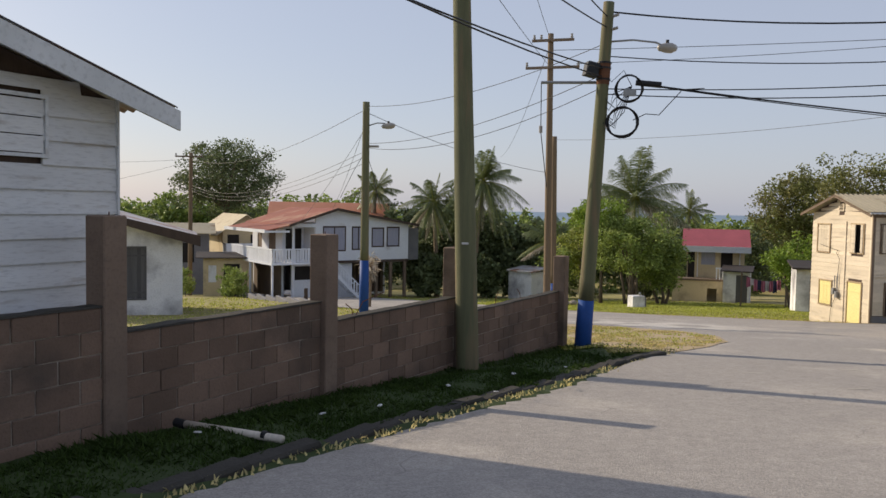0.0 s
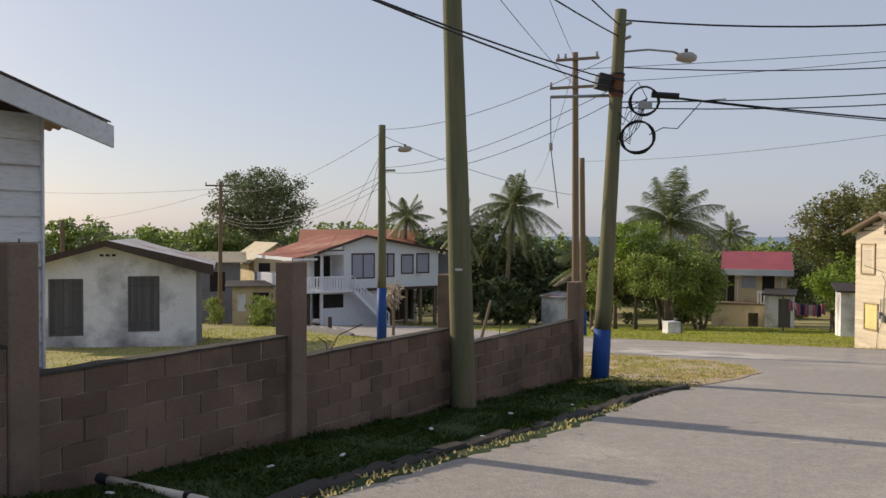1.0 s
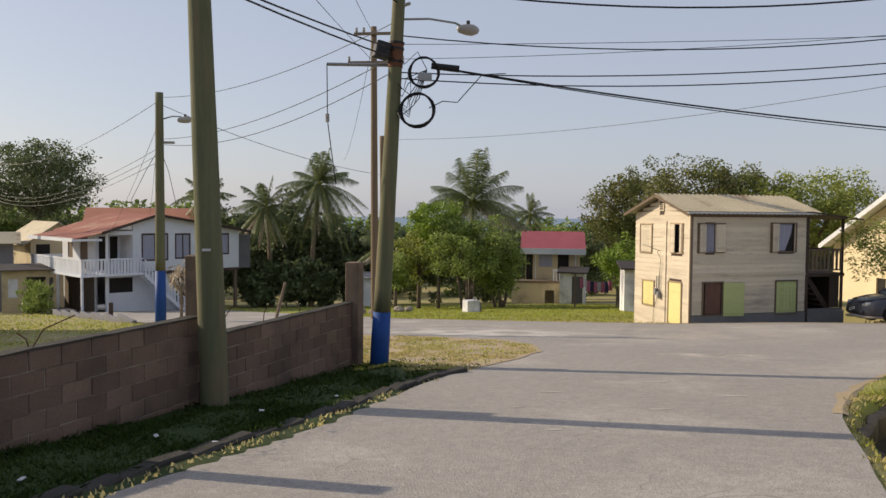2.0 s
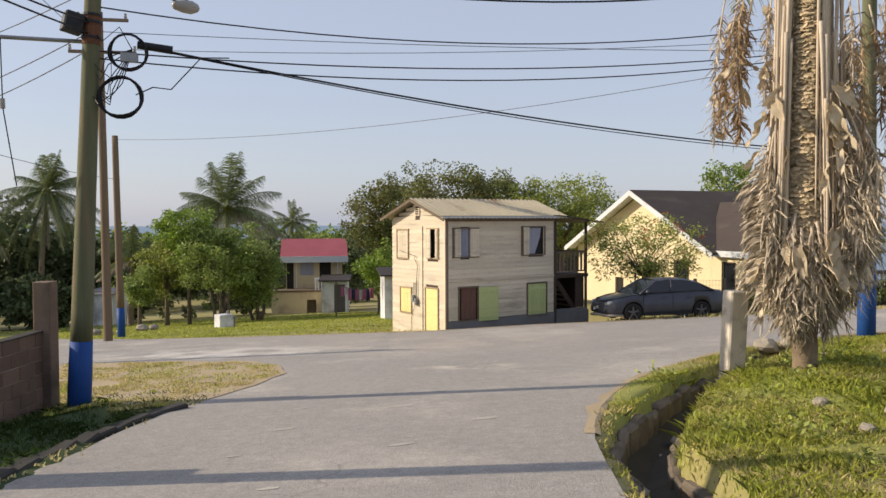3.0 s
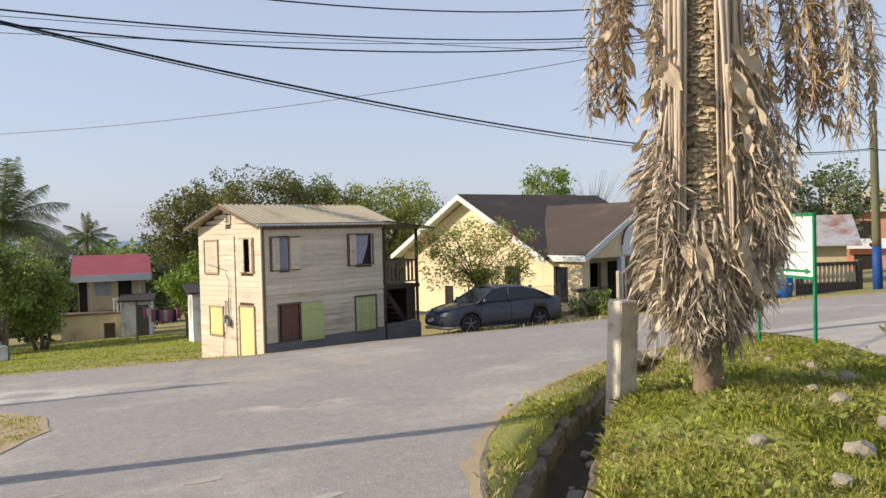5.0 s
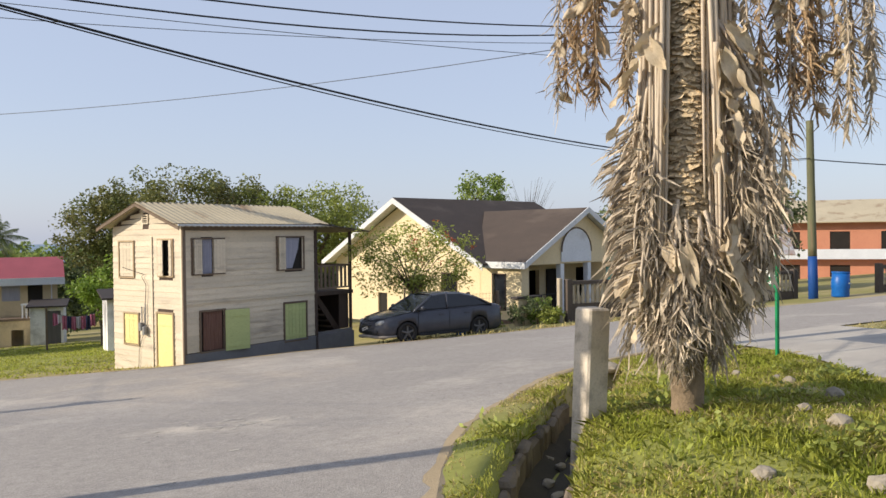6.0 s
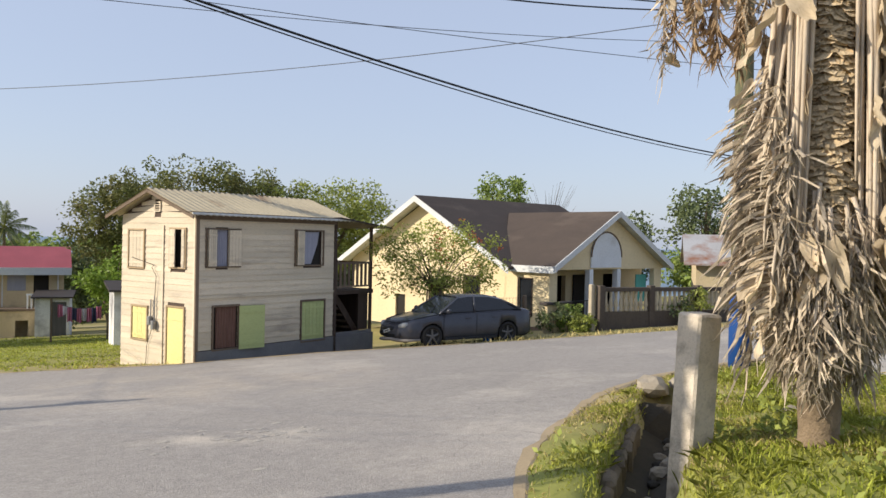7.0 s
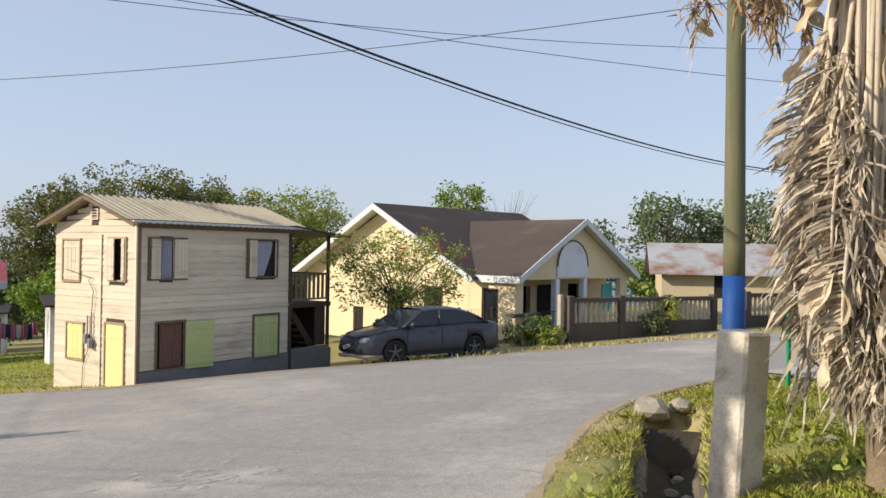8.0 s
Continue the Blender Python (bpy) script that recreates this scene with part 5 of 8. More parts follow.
def shed(m, W, D, H, wall, roof, label, door=None):
    s = thing("shed", m, label, "shed")
    op = [door] if door else []
    f = part("front_wall", slab_with_holes(W, -0.6, H, 0, 0.1, op), wall, s)
    if door:
        part("door", Shape().box((door[0], 0.04, door[2]), (door[1], 0.07, door[3])), "grey_plank", s)
    part("side_wall", Shape().box((0, 0.1, -0.6), (0.1, D, H)).box((W - 0.1, 0.1, -0.6), (W, D, H)).box((0.1, D - 0.1, -0.6), (W - 0.1, D, H)), wall, s)
    part("roof", Shape().add([(-0.2, -0.25, H + 0.02), (W + 0.2, -0.25, H + 0.02), (W + 0.2, D + 0.2, H + 0.25), (-0.2, D + 0.2, H + 0.25), (-0.2, -0.25, H + 0.1), (W + 0.2, -0.25, H + 0.1), (W + 0.2, D + 0.2, H + 0.33), (-0.2, D + 0.2, H + 0.33)],
                             [(3, 2, 1, 0), (4, 5, 6, 7), (0, 1, 5, 4), (1, 2, 6, 5), (2, 3, 7, 6), (3, 0, 4, 7)]), roof, s)
    return s


shed(pose(11.5, 39.4, land(11.5, 39.4), 0, 0, -8), 1.25, 2.0, 2.0, "whitewash", "dark_tin", "small white-washed shed beside the yellow house", (0.6, 1.12, 0.0, 1.8))
shed(pose(-3.7, 60.0, land(-3.0, 60), 0, 0, -35), 2.2, 1.8, 2.1, "whitewash", "bright_tin", "small white shed on the far lawn")
shed(pose(11.5, 57.6, land(12.5, 57.6), 0, 0, -14), 1.75, 2.4, 2.15, "whitewash", "dark_tin", "grey and white shed by the red-roofed house", (0.85, 1.6, 0.0, 1.95))

# houses along the street to the right
th = side_house("tin_roof_house", pose(31.6, 28.6, 0, 0, 0, -50), 4.6, 4.2, -2.6, 0.72, 1.75, "cream_wall", "bright_tin", "x",
                [(2.0, 3.1, -0.45, 0.6, "interior")], "cream house with patched rusty tin roof", 0.5, "patched rusty tin roof slope")
oh = side_house("pink_house", pose(53.0, 37.5, 0, 0, 0, -55), 12.0, 8, -2.6, 2.2, 3.6, "pink_wall", "tin", "x",
                [(1.0, 2.2, 0.1, 1.4, "interior"), (4.0, 5.2, 0.1, 1.4, "interior"), (7.0, 8.2, 0.1, 1.4, "interior"), (1.0, 2.2, -2.0, -0.8, "interior"), (4.0, 5.2, -2.0, -0.8, "interior")], "far salmon-pink two-storey house", 0.6)
part("balcony_rail", Shape().box((0, -0.6, -0.4), (12, -0.5, 0.25)), "house_white", oh)


# ---- the block wall along the verge ----
def sub_mesh(shape, name, material):
    return shape.mesh(name, M[material])


BLOCK = sub_mesh(Shape().bevel_box((0.006, -0.078, 0.006), (0.394, 0.078, 0.194), 0.006), "block", "block")
HALF_BLOCK = sub_mesh(Shape().bevel_box((0.006, -0.078, 0.006), (0.194, 0.078, 0.194), 0.006), "half_block", "block")
WALL_DIR = Vector((0.35, 0.937, 0)).normalized()
WALL_ANG = math.degrees(math.atan2(0.937, 0.35))


def block_section(name, a, length, top, foot):
    """A level-topped stretch of block wall from point a along the verge."""
    w = new(name, Shape().box((0, -0.066, foot), (length, 0.066, top - 0.012)).mesh(name, M["mortar"]))
    w.matrix_world = pose(a[0], a[1], 0, 0, 0, WALL_ANG)
    tagged(w, "shaded brown concrete-block garden wall with pale mortar", "wall", kind="structure")
    z, row = top - 0.2, 0
    while z > foot - 0.15:
        x = -0.2 if row % 2 else 0.0
        while x < length - 0.05:
            if x < 0:
                part("block", HALF_BLOCK, "", w, m=pose(0, 0, z))
            elif x + 0.4 <= length + 0.01:
                part("block", BLOCK, "", w, m=pose(x, random.uniform(-0.004, 0.004), z))
            else:
                part("block", HALF_BLOCK, "", w, m=pose(x, 0, z) @ Matrix.Diagonal(((length - x) / 0.2, 1, 1, 1)))
            x += 0.4
        z -= 0.2
        row += 1
    cap = Shape()
    n = int(length / 0.15)
    pts = []
    for k in range(n + 1):
        x = length * k / n
        hgt = 0.014 + 0.012 * noise.noise(Vector((x * 4, a[1], 2)))
        pts += [(x, -0.09, top - 0.004), (x, -0.085, top + hgt), (x, 0.085, top + hgt), (x, 0.09, top - 0.004)]
    cap.add(pts, [(4 * k + i, 4 * k + (i + 1) % 4, 4 * k + 4 + (i + 1) % 4, 4 * k + 4 + i) for k in range(n) for i in range(4)] + [(3, 2, 1, 0), (4 * n, 4 * n + 1, 4 * n + 2, 4 * n + 3)])
    part("capping", cap, "kerb", w, "blackened rough cement capping")
    return w


PILLARS = [(-3.15, 5.62, 1.66), (-2.07, 8.43, 1.43), (-0.95, 11.5, 1.15), (0.66, 15.62, 0.82)]


def pillar(x, y, top):
    p = thing("pillar", pose(x, y, 0, 0, 0, WALL_ANG), "square rendered concrete fence pillar in the block wall", "pillar", "wall pillars")
    foot = land(x, y) - 0.3
    part("shaft", Shape().bevel_box((-0.12, -0.125, foot), (0.12, 0.125, top), 0.012), "cement", p)
    rb = Shape()
    rb.tube([(0.05, 0.03, top - 0.02), (0.052, 0.03, top + 0.03)], 0.006, 6)
    part("rebar_stub", rb, "rust", p)
    return p


for x, y, top in PILLARS:
    pillar(x, y, top)
pillar(-4.2, 2.75, 1.92)
tops = [0.63, 0.38, 0.1]
for i, t in enumerate(tops):
    a, b = Vector(PILLARS[i][:2]), Vector(PILLARS[i + 1][:2])
    d = (b - a).normalized()
    s, e = a + d * 0.12, b - d * 0.12
    foot = min(land(*s), land(*e)) - 0.25
    block_section("wall_%d" % (i + 1), s, (e - s).length, t, foot)
block_section("wall_4", (-4.16, 2.87), 2.82, 0.88, -0.4)
block_section("wall_5", (-6.3, -2.86), 5.9, 1.12, -0.2)
for (i, off, hgt, lean) in ((1, 0.6, 0.3, 0.35), (1, 0.62, 0.16, -0.1), (2, 0.5, 0.32, 0.1), (2, 1.5, 0.22, 0.05), (2, 2.6, 0.2, -0.08), (0, 0.14, 0.28, 0.02)):
    a = Vector(PILLARS[i][:2]) + WALL_DIR.to_2d() * off
    single("rebar", Shape().tube([(a.x, a.y, tops[i] - 0.05), (a.x + lean * 0.3, a.y + lean * 0.2, tops[i] + hgt * 0.6), (a.x + lean, a.y + lean * 0.6, tops[i] + hgt)], 0.007, 6), "rust", "rusty steel rod standing out of the wall top", "rod", "rods in the wall")

# broken kerb along the ditch
for k in range(46):
    s = k * 0.42
    run = 0
    for (ax, ay), (bx, by) in zip(KERB_DITCH, KERB_DITCH[1:]):
        q = math.hypot(bx - ax, by - ay)
        if run + q >= s:
            u = (s - run) / q
            x, y = ax + (bx - ax) * u, ay + (by - ay) * u
            ang = math.degrees(math.atan2(by - ay, bx - ax))
            break
        run += q
    st = Shape().bevel_box((-0.23, -0.1, -0.25), (0.23, 0.1, 0.085 + random.uniform(-0.012, 0.012)), 0.025)
    st.v = [(q[0], q[1] + 0.035 * noise.noise(Vector((q[0] * 9 + k, q[1] * 9, q[2] * 9))), q[2] + 0.03 * noise.noise(Vector((q[0] * 7, k, q[2])))) for q in st.v]
    single("kerb_stone", st, "kerb", "blackened worn kerb piece at the edge of the verge", "kerb stone", "kerb stones along the verge", kind="structure",
           m=pose(x + 0.17 * math.sin(radians(ang)) + random.uniform(-0.015, 0.015), y - 0.17 * math.cos(radians(ang)) + random.uniform(-0.015, 0.015), plane_height(x, y), random.uniform(-2, 2), random.uniform(-1, 1), ang + random.uniform(-1.5, 1.5)))

# plastic pipe on the verge
z1, z2 = land(-2.66, 5.98) + 0.07, land(-1.5, 5.5) + 0.05
pipe = thing("plastic_pipe", pose(0, 0, 0), "pale plastic drain pipe lying on the grass verge", "pipe")
part("tube", Shape().tube([(-2.66, 5.98, z1), (-1.5, 5.5, z2)], 0.034, 14), "pvc", pipe, smooth=True)
part("collar", Shape().tube([(-2.7, 5.997, z1), (-2.58, 5.947, z1 - 0.003)], 0.043, 14), "dark_steel", pipe)
part("collar", Shape().tube([(-1.7, 5.583, z2 + 0.003), (-1.66, 5.566, z2 + 0.002)], 0.038, 14), "dark_steel", pipe)


# ---- poles and wires ----
def utility_pole(x, y, top, lean=(0.0, 0.0), r0=0.15, r1=0.1, blue=1.1, material="pole_wood", label="tall weathered wooden utility pole with a blue-painted foot", foot=None):
    z0 = (land(x, y) if foot is None else foot)
    p = thing("utility_pole", pose(x, y, z0), label, "utility pole", "utility poles")
    H = top - z0
    at = lambda z: Vector((lean[0] * z / H, lean[1] * z / H, z))
    n = 14
    path = [at(-0.4)] + [at(blue + (H - blue) * k / n) for k in range(n + 1)]
    rad = [r0] + [r0 + (r1 - r0) * (blue + (H - blue) * k / n) / H + 0.004 * noise.noise(Vector((x, k * 1.3, 0))) for k in range(n + 1)]
    if blue > 0.05:
        part("shaft", Shape().tube(path[1:], rad[1:], 16), material, p, smooth=True)
        part("painted_foot", Shape().tube([at(-0.4), at(blue * 0.5), at(blue)], [r0 + 0.004, r0 + 0.003, rad[1] + 0.003], 16), "pole_blue", p, "blue-painted pole foot", smooth=True)
    else:
        part("shaft", Shape().tube(path, rad, 16), material, p, smooth=True)
    return p, (lambda z: Vector((x, y, z0)) + at(z - z0))


def street_lamp(p, base, local, out, drop=0.0):
    """A curved arm with a lamp head, from the local point along the direction out."""
    o = Vector(out)
    arm = part("lamp_arm", Shape().tube([local, Vector(local) + o * 0.4 + Vector((0, 0, 0.06)), Vector(local) + o * 0.75 + Vector((0, 0, 0.03)), Vector(local) + o * 0.86 + Vector((0, 0, -0.03))], 0.02, 8), "steel", p, smooth=True)
    c = Vector(local) + o * 0.93 + Vector((0, 0, -0.07))
    d = o.normalized()
    prof = [(-0.24, 0.03), (-0.2, 0.07), (-0.05, 0.1), (0.1, 0.105), (0.2, 0.07), (0.25, 0.02)]
    part("lamp_head", Shape().tube([c + d * s for s, _ in prof], [r for _, r in prof], 12), "porcelain", p, "pale street lamp head", smooth=True)
    part("photocell", Shape().tube([c + Vector((0, 0, 0.08)), c + Vector((0, 0, 0.16))], 0.035, 10), "dark_steel", p)


def ring(c, r, axis, tube_r=0.014, loops=4, name="cable_coil"):
    """A hank of cable wound in slightly uneven loops."""
    a = Vector(axis).normalized()
    u = a.orthogonal().normalized()
    v = a.cross(u)
    pts = []
    for k in range(loops * 20 + 1):
        t = 6.28319 * k / 20
        rr = r * (1 + 0.05 * math.sin(k * 0.37) + 0.03 * math.sin(k * 0.9))
        pts.append(Vector(c) + (u * math.cos(t) + v * math.sin(t)) * rr + a * (0.02 * math.sin(k * 0.23)))
    return Shape().tube(pts, tube_r, 6)


poleA, atA = utility_pole(-0.66, 11.15, 6.9, (-0.26, 0.0), 0.175, 0.12, 0.0, label="tall greenish wooden utility pole in front of the block wall")
part("tag", Shape().box((-0.05, -0.18, 1.92), (0.05, -0.172, 1.95)), "plate_white", poleA, m=pose(-0.05, 0, 0))
poleB, atB = utility_pole(1.12, 15.28, 5.78, (0.33, 0.0), 0.16, 0.105, 0.98)
zB = land(1.12, 15.28)
L = lambda z: atB(z) - Vector((1.12, 15.28, zB))
street_lamp(poleB, None, L(5.02), (1.35, 0.95, 0.12))
part("junction_box", Shape().bevel_box((-0.13, -0.12, -0.13), (0.13, 0.12, 0.14), 0.02), "dark_steel", poleB, "black junction box", m=Matrix.Translation(L(4.47) + Vector((-0.24, -0.1, 0))) @ pose(0, 0, 0, 0, 12, 20))
part("rust_band", Shape().tube([L(4.2), L(4.62)], 0.128, 14), "rust", poleB, "rusty bands and brackets")
for z in (4.28, 4.5, 4.6):
    part("band", Shape().tube([L(z), L(z + 0.035)], 0.14, 14), "dark_steel", poleB)
part("bracket_arm", Shape().tube([L(4.24), L(4.28) + Vector((-1.2, 0.2, 0.0))], 0.03, 8), "steel", poleB, "steel bracket arm")
part("guy_drop", Shape().tube([L(4.28) + Vector((-1.2, 0.2, 0)), L(3.3) + Vector((-1.14, 0.2, 0)), L(2.2) + Vector((-0.95, 0.3, 0))], 0.009, 6), "cable", poleB)
part("guy_insulator", Shape().tube([L(3.42) + Vector((-1.15, 0.2, 0)), L(3.28) + Vector((-1.14, 0.2, 0))], 0.035, 8), "porcelain", poleB)
part("cable_coil", ring(L(4.1) + Vector((0.5, -0.12, 0)), 0.25, (0.1, 1, 0.1)), "cable", poleB, "black hank of spare cable")
part("cable_coil", ring(L(3.46) + Vector((0.42, -0.12, 0)), 0.29, (0.15, 1, -0.1), loops=5), "cable", poleB, "black hank of spare cable")
part("tap_box", Shape().bevel_box((-0.12, -0.05, -0.06), (0.12, 0.05, 0.07), 0.015), "steel", poleB, "grey tap box", m=Matrix.Translation(L(4.02) + Vector((0.52, -0.14, 0))))
part("splice_closure", Shape().tube([L(4.2) + Vector((0.62, -0.1, 0.02)), L(4.17) + Vector((1.1, -0.1, 0))], [0.055, 0.06], 12), "cable", poleB, "black splice closure")
for k in range(9):
    z = random.uniform(3.5, 4.6)
    part("loose_wire", Shape().tube([L(z), L(z - 0.1) + Vector((random.uniform(0.1, 0.3), random.uniform(-0.25, 0), -0.12)), L(z - 0.05) + Vector((random.uniform(0.2, 0.45), -0.15, 0.05)), L(4.15) + Vector((0.55, -0.1, 0))], 0.008, 5), "cable", poleB)
for z in (5.5, 5.25):
    part("insulator", Shape().tube([L(z) + Vector((0.1, -0.05, 0)), L(z) + Vector((0.2, -0.1, 0.02))], 0.03, 8), "porcelain", poleB)

poleC, atC = utility_pole(-6.08, 25.77, 5.24, (0.0, 0.0), 0.16, 0.115, 1.9)
zC = land(-6.08, 25.77)
street_lamp(poleC, None, (0.1, 0, 4.45 - zC), (0.75, -0.1, 0.05))
part("insulator", Shape().tube([(0.1, 0, 3.75 - zC), (0.45, 0, 3.75 - zC)], 0.04, 8), "porcelain", poleC)


def crossarms(p, heights, z0, width, ang=0):
    for z, w, pins in heights:
        arm = part("crossarm", Shape().bevel_box((-w, -0.05, -0.055), (w, 0.05, 0.055), 0.01), "old_wood", p, m=pose(0, -0.14, z - z0, 0, 0, ang))
        for x in pins:
            part("insulator", Shape().tube([(x, 0, 0.05), (x, 0, 0.12), (x, 0, 0.17), (x, 0, 0.24)], [0.03, 0.065, 0.04, 0.055], 8), "porcelain", arm)


poleD, atD = utility_pole(-0.1, 34.2, 9.2, (-0.1, 0), 0.16, 0.12, 0.0, "pole_brown", "tall brown utility pole with crossarms")
crossarms(poleD, [(8.9, 0.9, (-0.8, -0.5, 0.8)), (7.75, 1.15, (-1.1, 1.1))], land(-0.1, 34.2), 1, -8)
poleD2, atD2 = utility_pole(0.1, 37.8, 5.15, (-0.12, 0), 0.15, 0.12, 1.2, "pole_brown", "shorter grey pole with a blue-painted foot")
poleE, atE = utility_pole(-27.2, 55.4, 5.4, (0.1, 0), 0.17, 0.13, 0.0, "pole_brown", "far utility pole with a crossarm")
crossarms(poleE, [(5.1, 1.0, (-0.95, 0.95))], land(-27.2, 55.4), 1, 10)
poleH, atH = utility_pole(-45.5, 62.0, 2.6, (0, 0), 0.2, 0.18, 0.0, "pole_brown", "far stub of a utility pole with a lamp")
street_lamp(poleH, None, (0.1, 0, 2.1 - land(-45.5, 62.0)), (1.9, -0.2, 0.1))
poleF, atF = utility_pole(16.07, 15.9, 7.5, (0.0, 0.05), 0.175, 0.13, 1.68, label="greenish utility pole with a blue-painted foot on the verge")
poleG, atG = utility_pole(30.9, 21.6, 5.3, (-0.2, 0), 0.16, 0.12, 1.5)


def wire(a, b, sag, r=0.011, kind="wire", n=18, label="thin overhead electric wire"):
    a, b = Vector(a), Vector(b)
    pts = [a.lerp(b, k / n) - Vector((0, 0, 4 * sag * (k / n) * (1 - k / n))) for k in range(n + 1)]
    return single("overhead_wire", Shape().tube(pts, r, 5), kind, label, "wire", "overhead wires")


far_right = Vector((46.0, 13.2, 3.6))
HEAVY = "heavy black overhead cable"
wire(atB(4.17) + Vector((0.9, -0.1, 0)), atG(4.0), 0.74, 0.016, "cable", 40, label=HEAVY)
wire(atB(4.155) + Vector((0.9, -0.1, 0)), atG(3.96), 0.78, 0.009, "cable", 40, label=HEAVY)
wire(atG(3.95), far_right + Vector((8, 0, 1.0)), 0.5, 0.02, "cable", label=HEAVY)
wire(atB(5.6), atF(6.85), 0.75, 0.017, "cable", label=HEAVY)
wire(atB(4.75), atF(5.95), 0.6, 0.011, "cable", label=HEAVY)
wire(atB(4.12), atF(5.3), 0.38, 0.011, "cable", label=HEAVY)
wire(atB(4.02), atF(5.25), 0.5, 0.011, "cable", label=HEAVY)
for z in (5.9,):
    wire(atD(z + 2.6), (46, 25.0, z + 3.2), 0.5, 0.013)
for z in (6.8, 5.9, 5.3):
    wire(atF(z), far_right + Vector((0, 0, z - 3.6)), 0.6, 0.012, "cable", label=HEAVY)
wire((0.9, 34.1, 7.9), (46.0, 24.0, 11.2), 1.0, 0.012)
wire(atD2(5.0), atF(5.2), 0.55, 0.008)
part("pigtail", Shape().tube([L(3.5) + Vector((0.62, -0.12, 0)), L(3.62) + Vector((0.85, -0.12, 0)), L(3.6) + Vector((1.1, -0.12, 0)), L(3.9) + Vector((1.35, -0.12, 0)), L(4.08) + Vector((1.5, -0.12, 0)), L(4.1) + Vector((1.9, -0.12, 0))], 0.009, 6), "cable", poleB, smooth=True)
# towards the street behind
back = Vector((-6.6, -8.0, 4.6))
for z, off in ((4.5, 0.0), (4.35, 0.25), (5.3, 1.2), (5.5, 2.2)):
    wire(atB(z), back + Vector((off * 1.6, 0, off * 0.5)), 0.5, 0.013, "cable", label=HEAVY)
wire(atD(8.9), back + Vector((5.5, 0, 3.4)), 0.5, 0.01)
wire(atD(7.8), back + Vector((3.2, 0, 3.0)), 0.5, 0.01)
# towards the far left
wire(atC(5.1), atB(5.0), 0.35, 0.008, "cable")
wire(atC(3.85), atB(4.4), 0.35, 0.008, "cable")
wire(atC(3.7), atB(4.15), 0.45, 0.008, "cable")
wire(atC(4.9), atD2(3.4), 0.3, 0.01)
wire(atC(5.0), atE(4.9), 0.9, 0.009, "cable")
for z in (3.6, 3.4, 3.2):
    wire(atC(z), atE(z - 0.6), 1.0, 0.008, "cable")
wire(atC(4.6), (-16.0, 54.0, 1.0), 0.3, 0.008)
wire(atC(4.4), (-18.5, 53.5, 0.0), 0.3, 0.008)
wire(atE(4.8), atH(2.4), 0.4, 0.01)
wire(atE(4.9), (-60, 64, 6.0), 0.6, 0.01)
wire(atD(8.8), (-8, 100, 8), 1.0, 0.012)
for k, (x, y) in enumerate(((-0.9, 0.1), (0.4, 0.2))):
    part("hanging_wire", Shape().tube([(0, 0, 3.6 - zC), (x * 0.5, y, 2.9 - zC), (x, y, 2.0 - zC)], 0.009, 5), "wire", poleC)


# ---- concrete stub post on the verge ----
post = thing("concrete_post", pose(9.74, 12.02, plane_height(9.74, 12.02), 1.5, -2.0, 82), "weathered square concrete post with a stained top", "post")
sh = Shape().bevel_box((-0.13, -0.13, -0.8), (0.13, 0.13, 0.71 - plane_height(9.74, 12.02)), 0.02)
part("shaft", sh, "post_cement", post)

# side ditch: concrete lining on both banks and a dark wet bed
def along(line, s):
    """The point at s metres along a polyline, with its heading."""
    for (ax, ay), (bx, by) in zip(line, line[1:]):
        q = math.hypot(bx - ax, by - ay)
        if q >= s:
            return ax + (bx - ax) * s / q, ay + (by - ay) * s / q, math.degrees(math.atan2(by - ay, bx - ax))
        s -= q
    return line[-1][0], line[-1][1], 0.0


for k in range(22):
    x, y, ang = along(SIDE_DITCH, 1.2 + 0.4 * k)
    nx, ny = -math.sin(radians(ang)), math.cos(radians(ang))
    for side, top in ((1, -0.1), (-1, -0.2)):
        if side < 0 and 12 < k < 16:
            continue
        st = Shape().bevel_box((-0.22, -0.07, -0.75), (0.22, 0.07, top - 0.03 + random.uniform(-0.05, 0.03)), 0.035)
        st.v = [(q[0], q[1] + 0.05 * noise.noise(Vector((q[0] * 9 + k, q[1] * 9, q[2] * 6))), q[2] + 0.05 * noise.noise(Vector((q[0] * 7, k, q[2])))) for q in st.v]
        single("ditch_kerb", st, "ditch_cement", "stained concrete lining slab of the roadside ditch", "ditch lining", "lining slabs of the ditch", kind="structure",
               m=pose(x + nx * 0.28 * side, y + ny * 0.28 * side, plane_height(x, y), random.uniform(-3, 3), 0, ang + random.uniform(-2, 2)))
bed = Shape()
for k in range(27):
    x, y, ang = along(SIDE_DITCH, 0.8 + 0.395 * k)
    nx, ny = -math.sin(radians(ang)), math.cos(radians(ang))
    z = plane_height(x, y) - 0.5
    rise = 0.42 if k == 26 else 0.0
    bed.v += [(x + nx * d, y + ny * d, z + max(u, rise)) for d, u in ((0.4, 0.43), (0.29, 0.15), (0.0, 0.0), (-0.29, 0.15), (-0.4, 0.43))]
for k in range(26):
    for i in range(4):
        a = 5 * k + i
        bed.f.append((a, a + 1, a + 6, a + 5))
single("ditch_bed", bed, "wet_mud", "dark wet mud in the bottom of the ditch", "ditch", kind="structure")


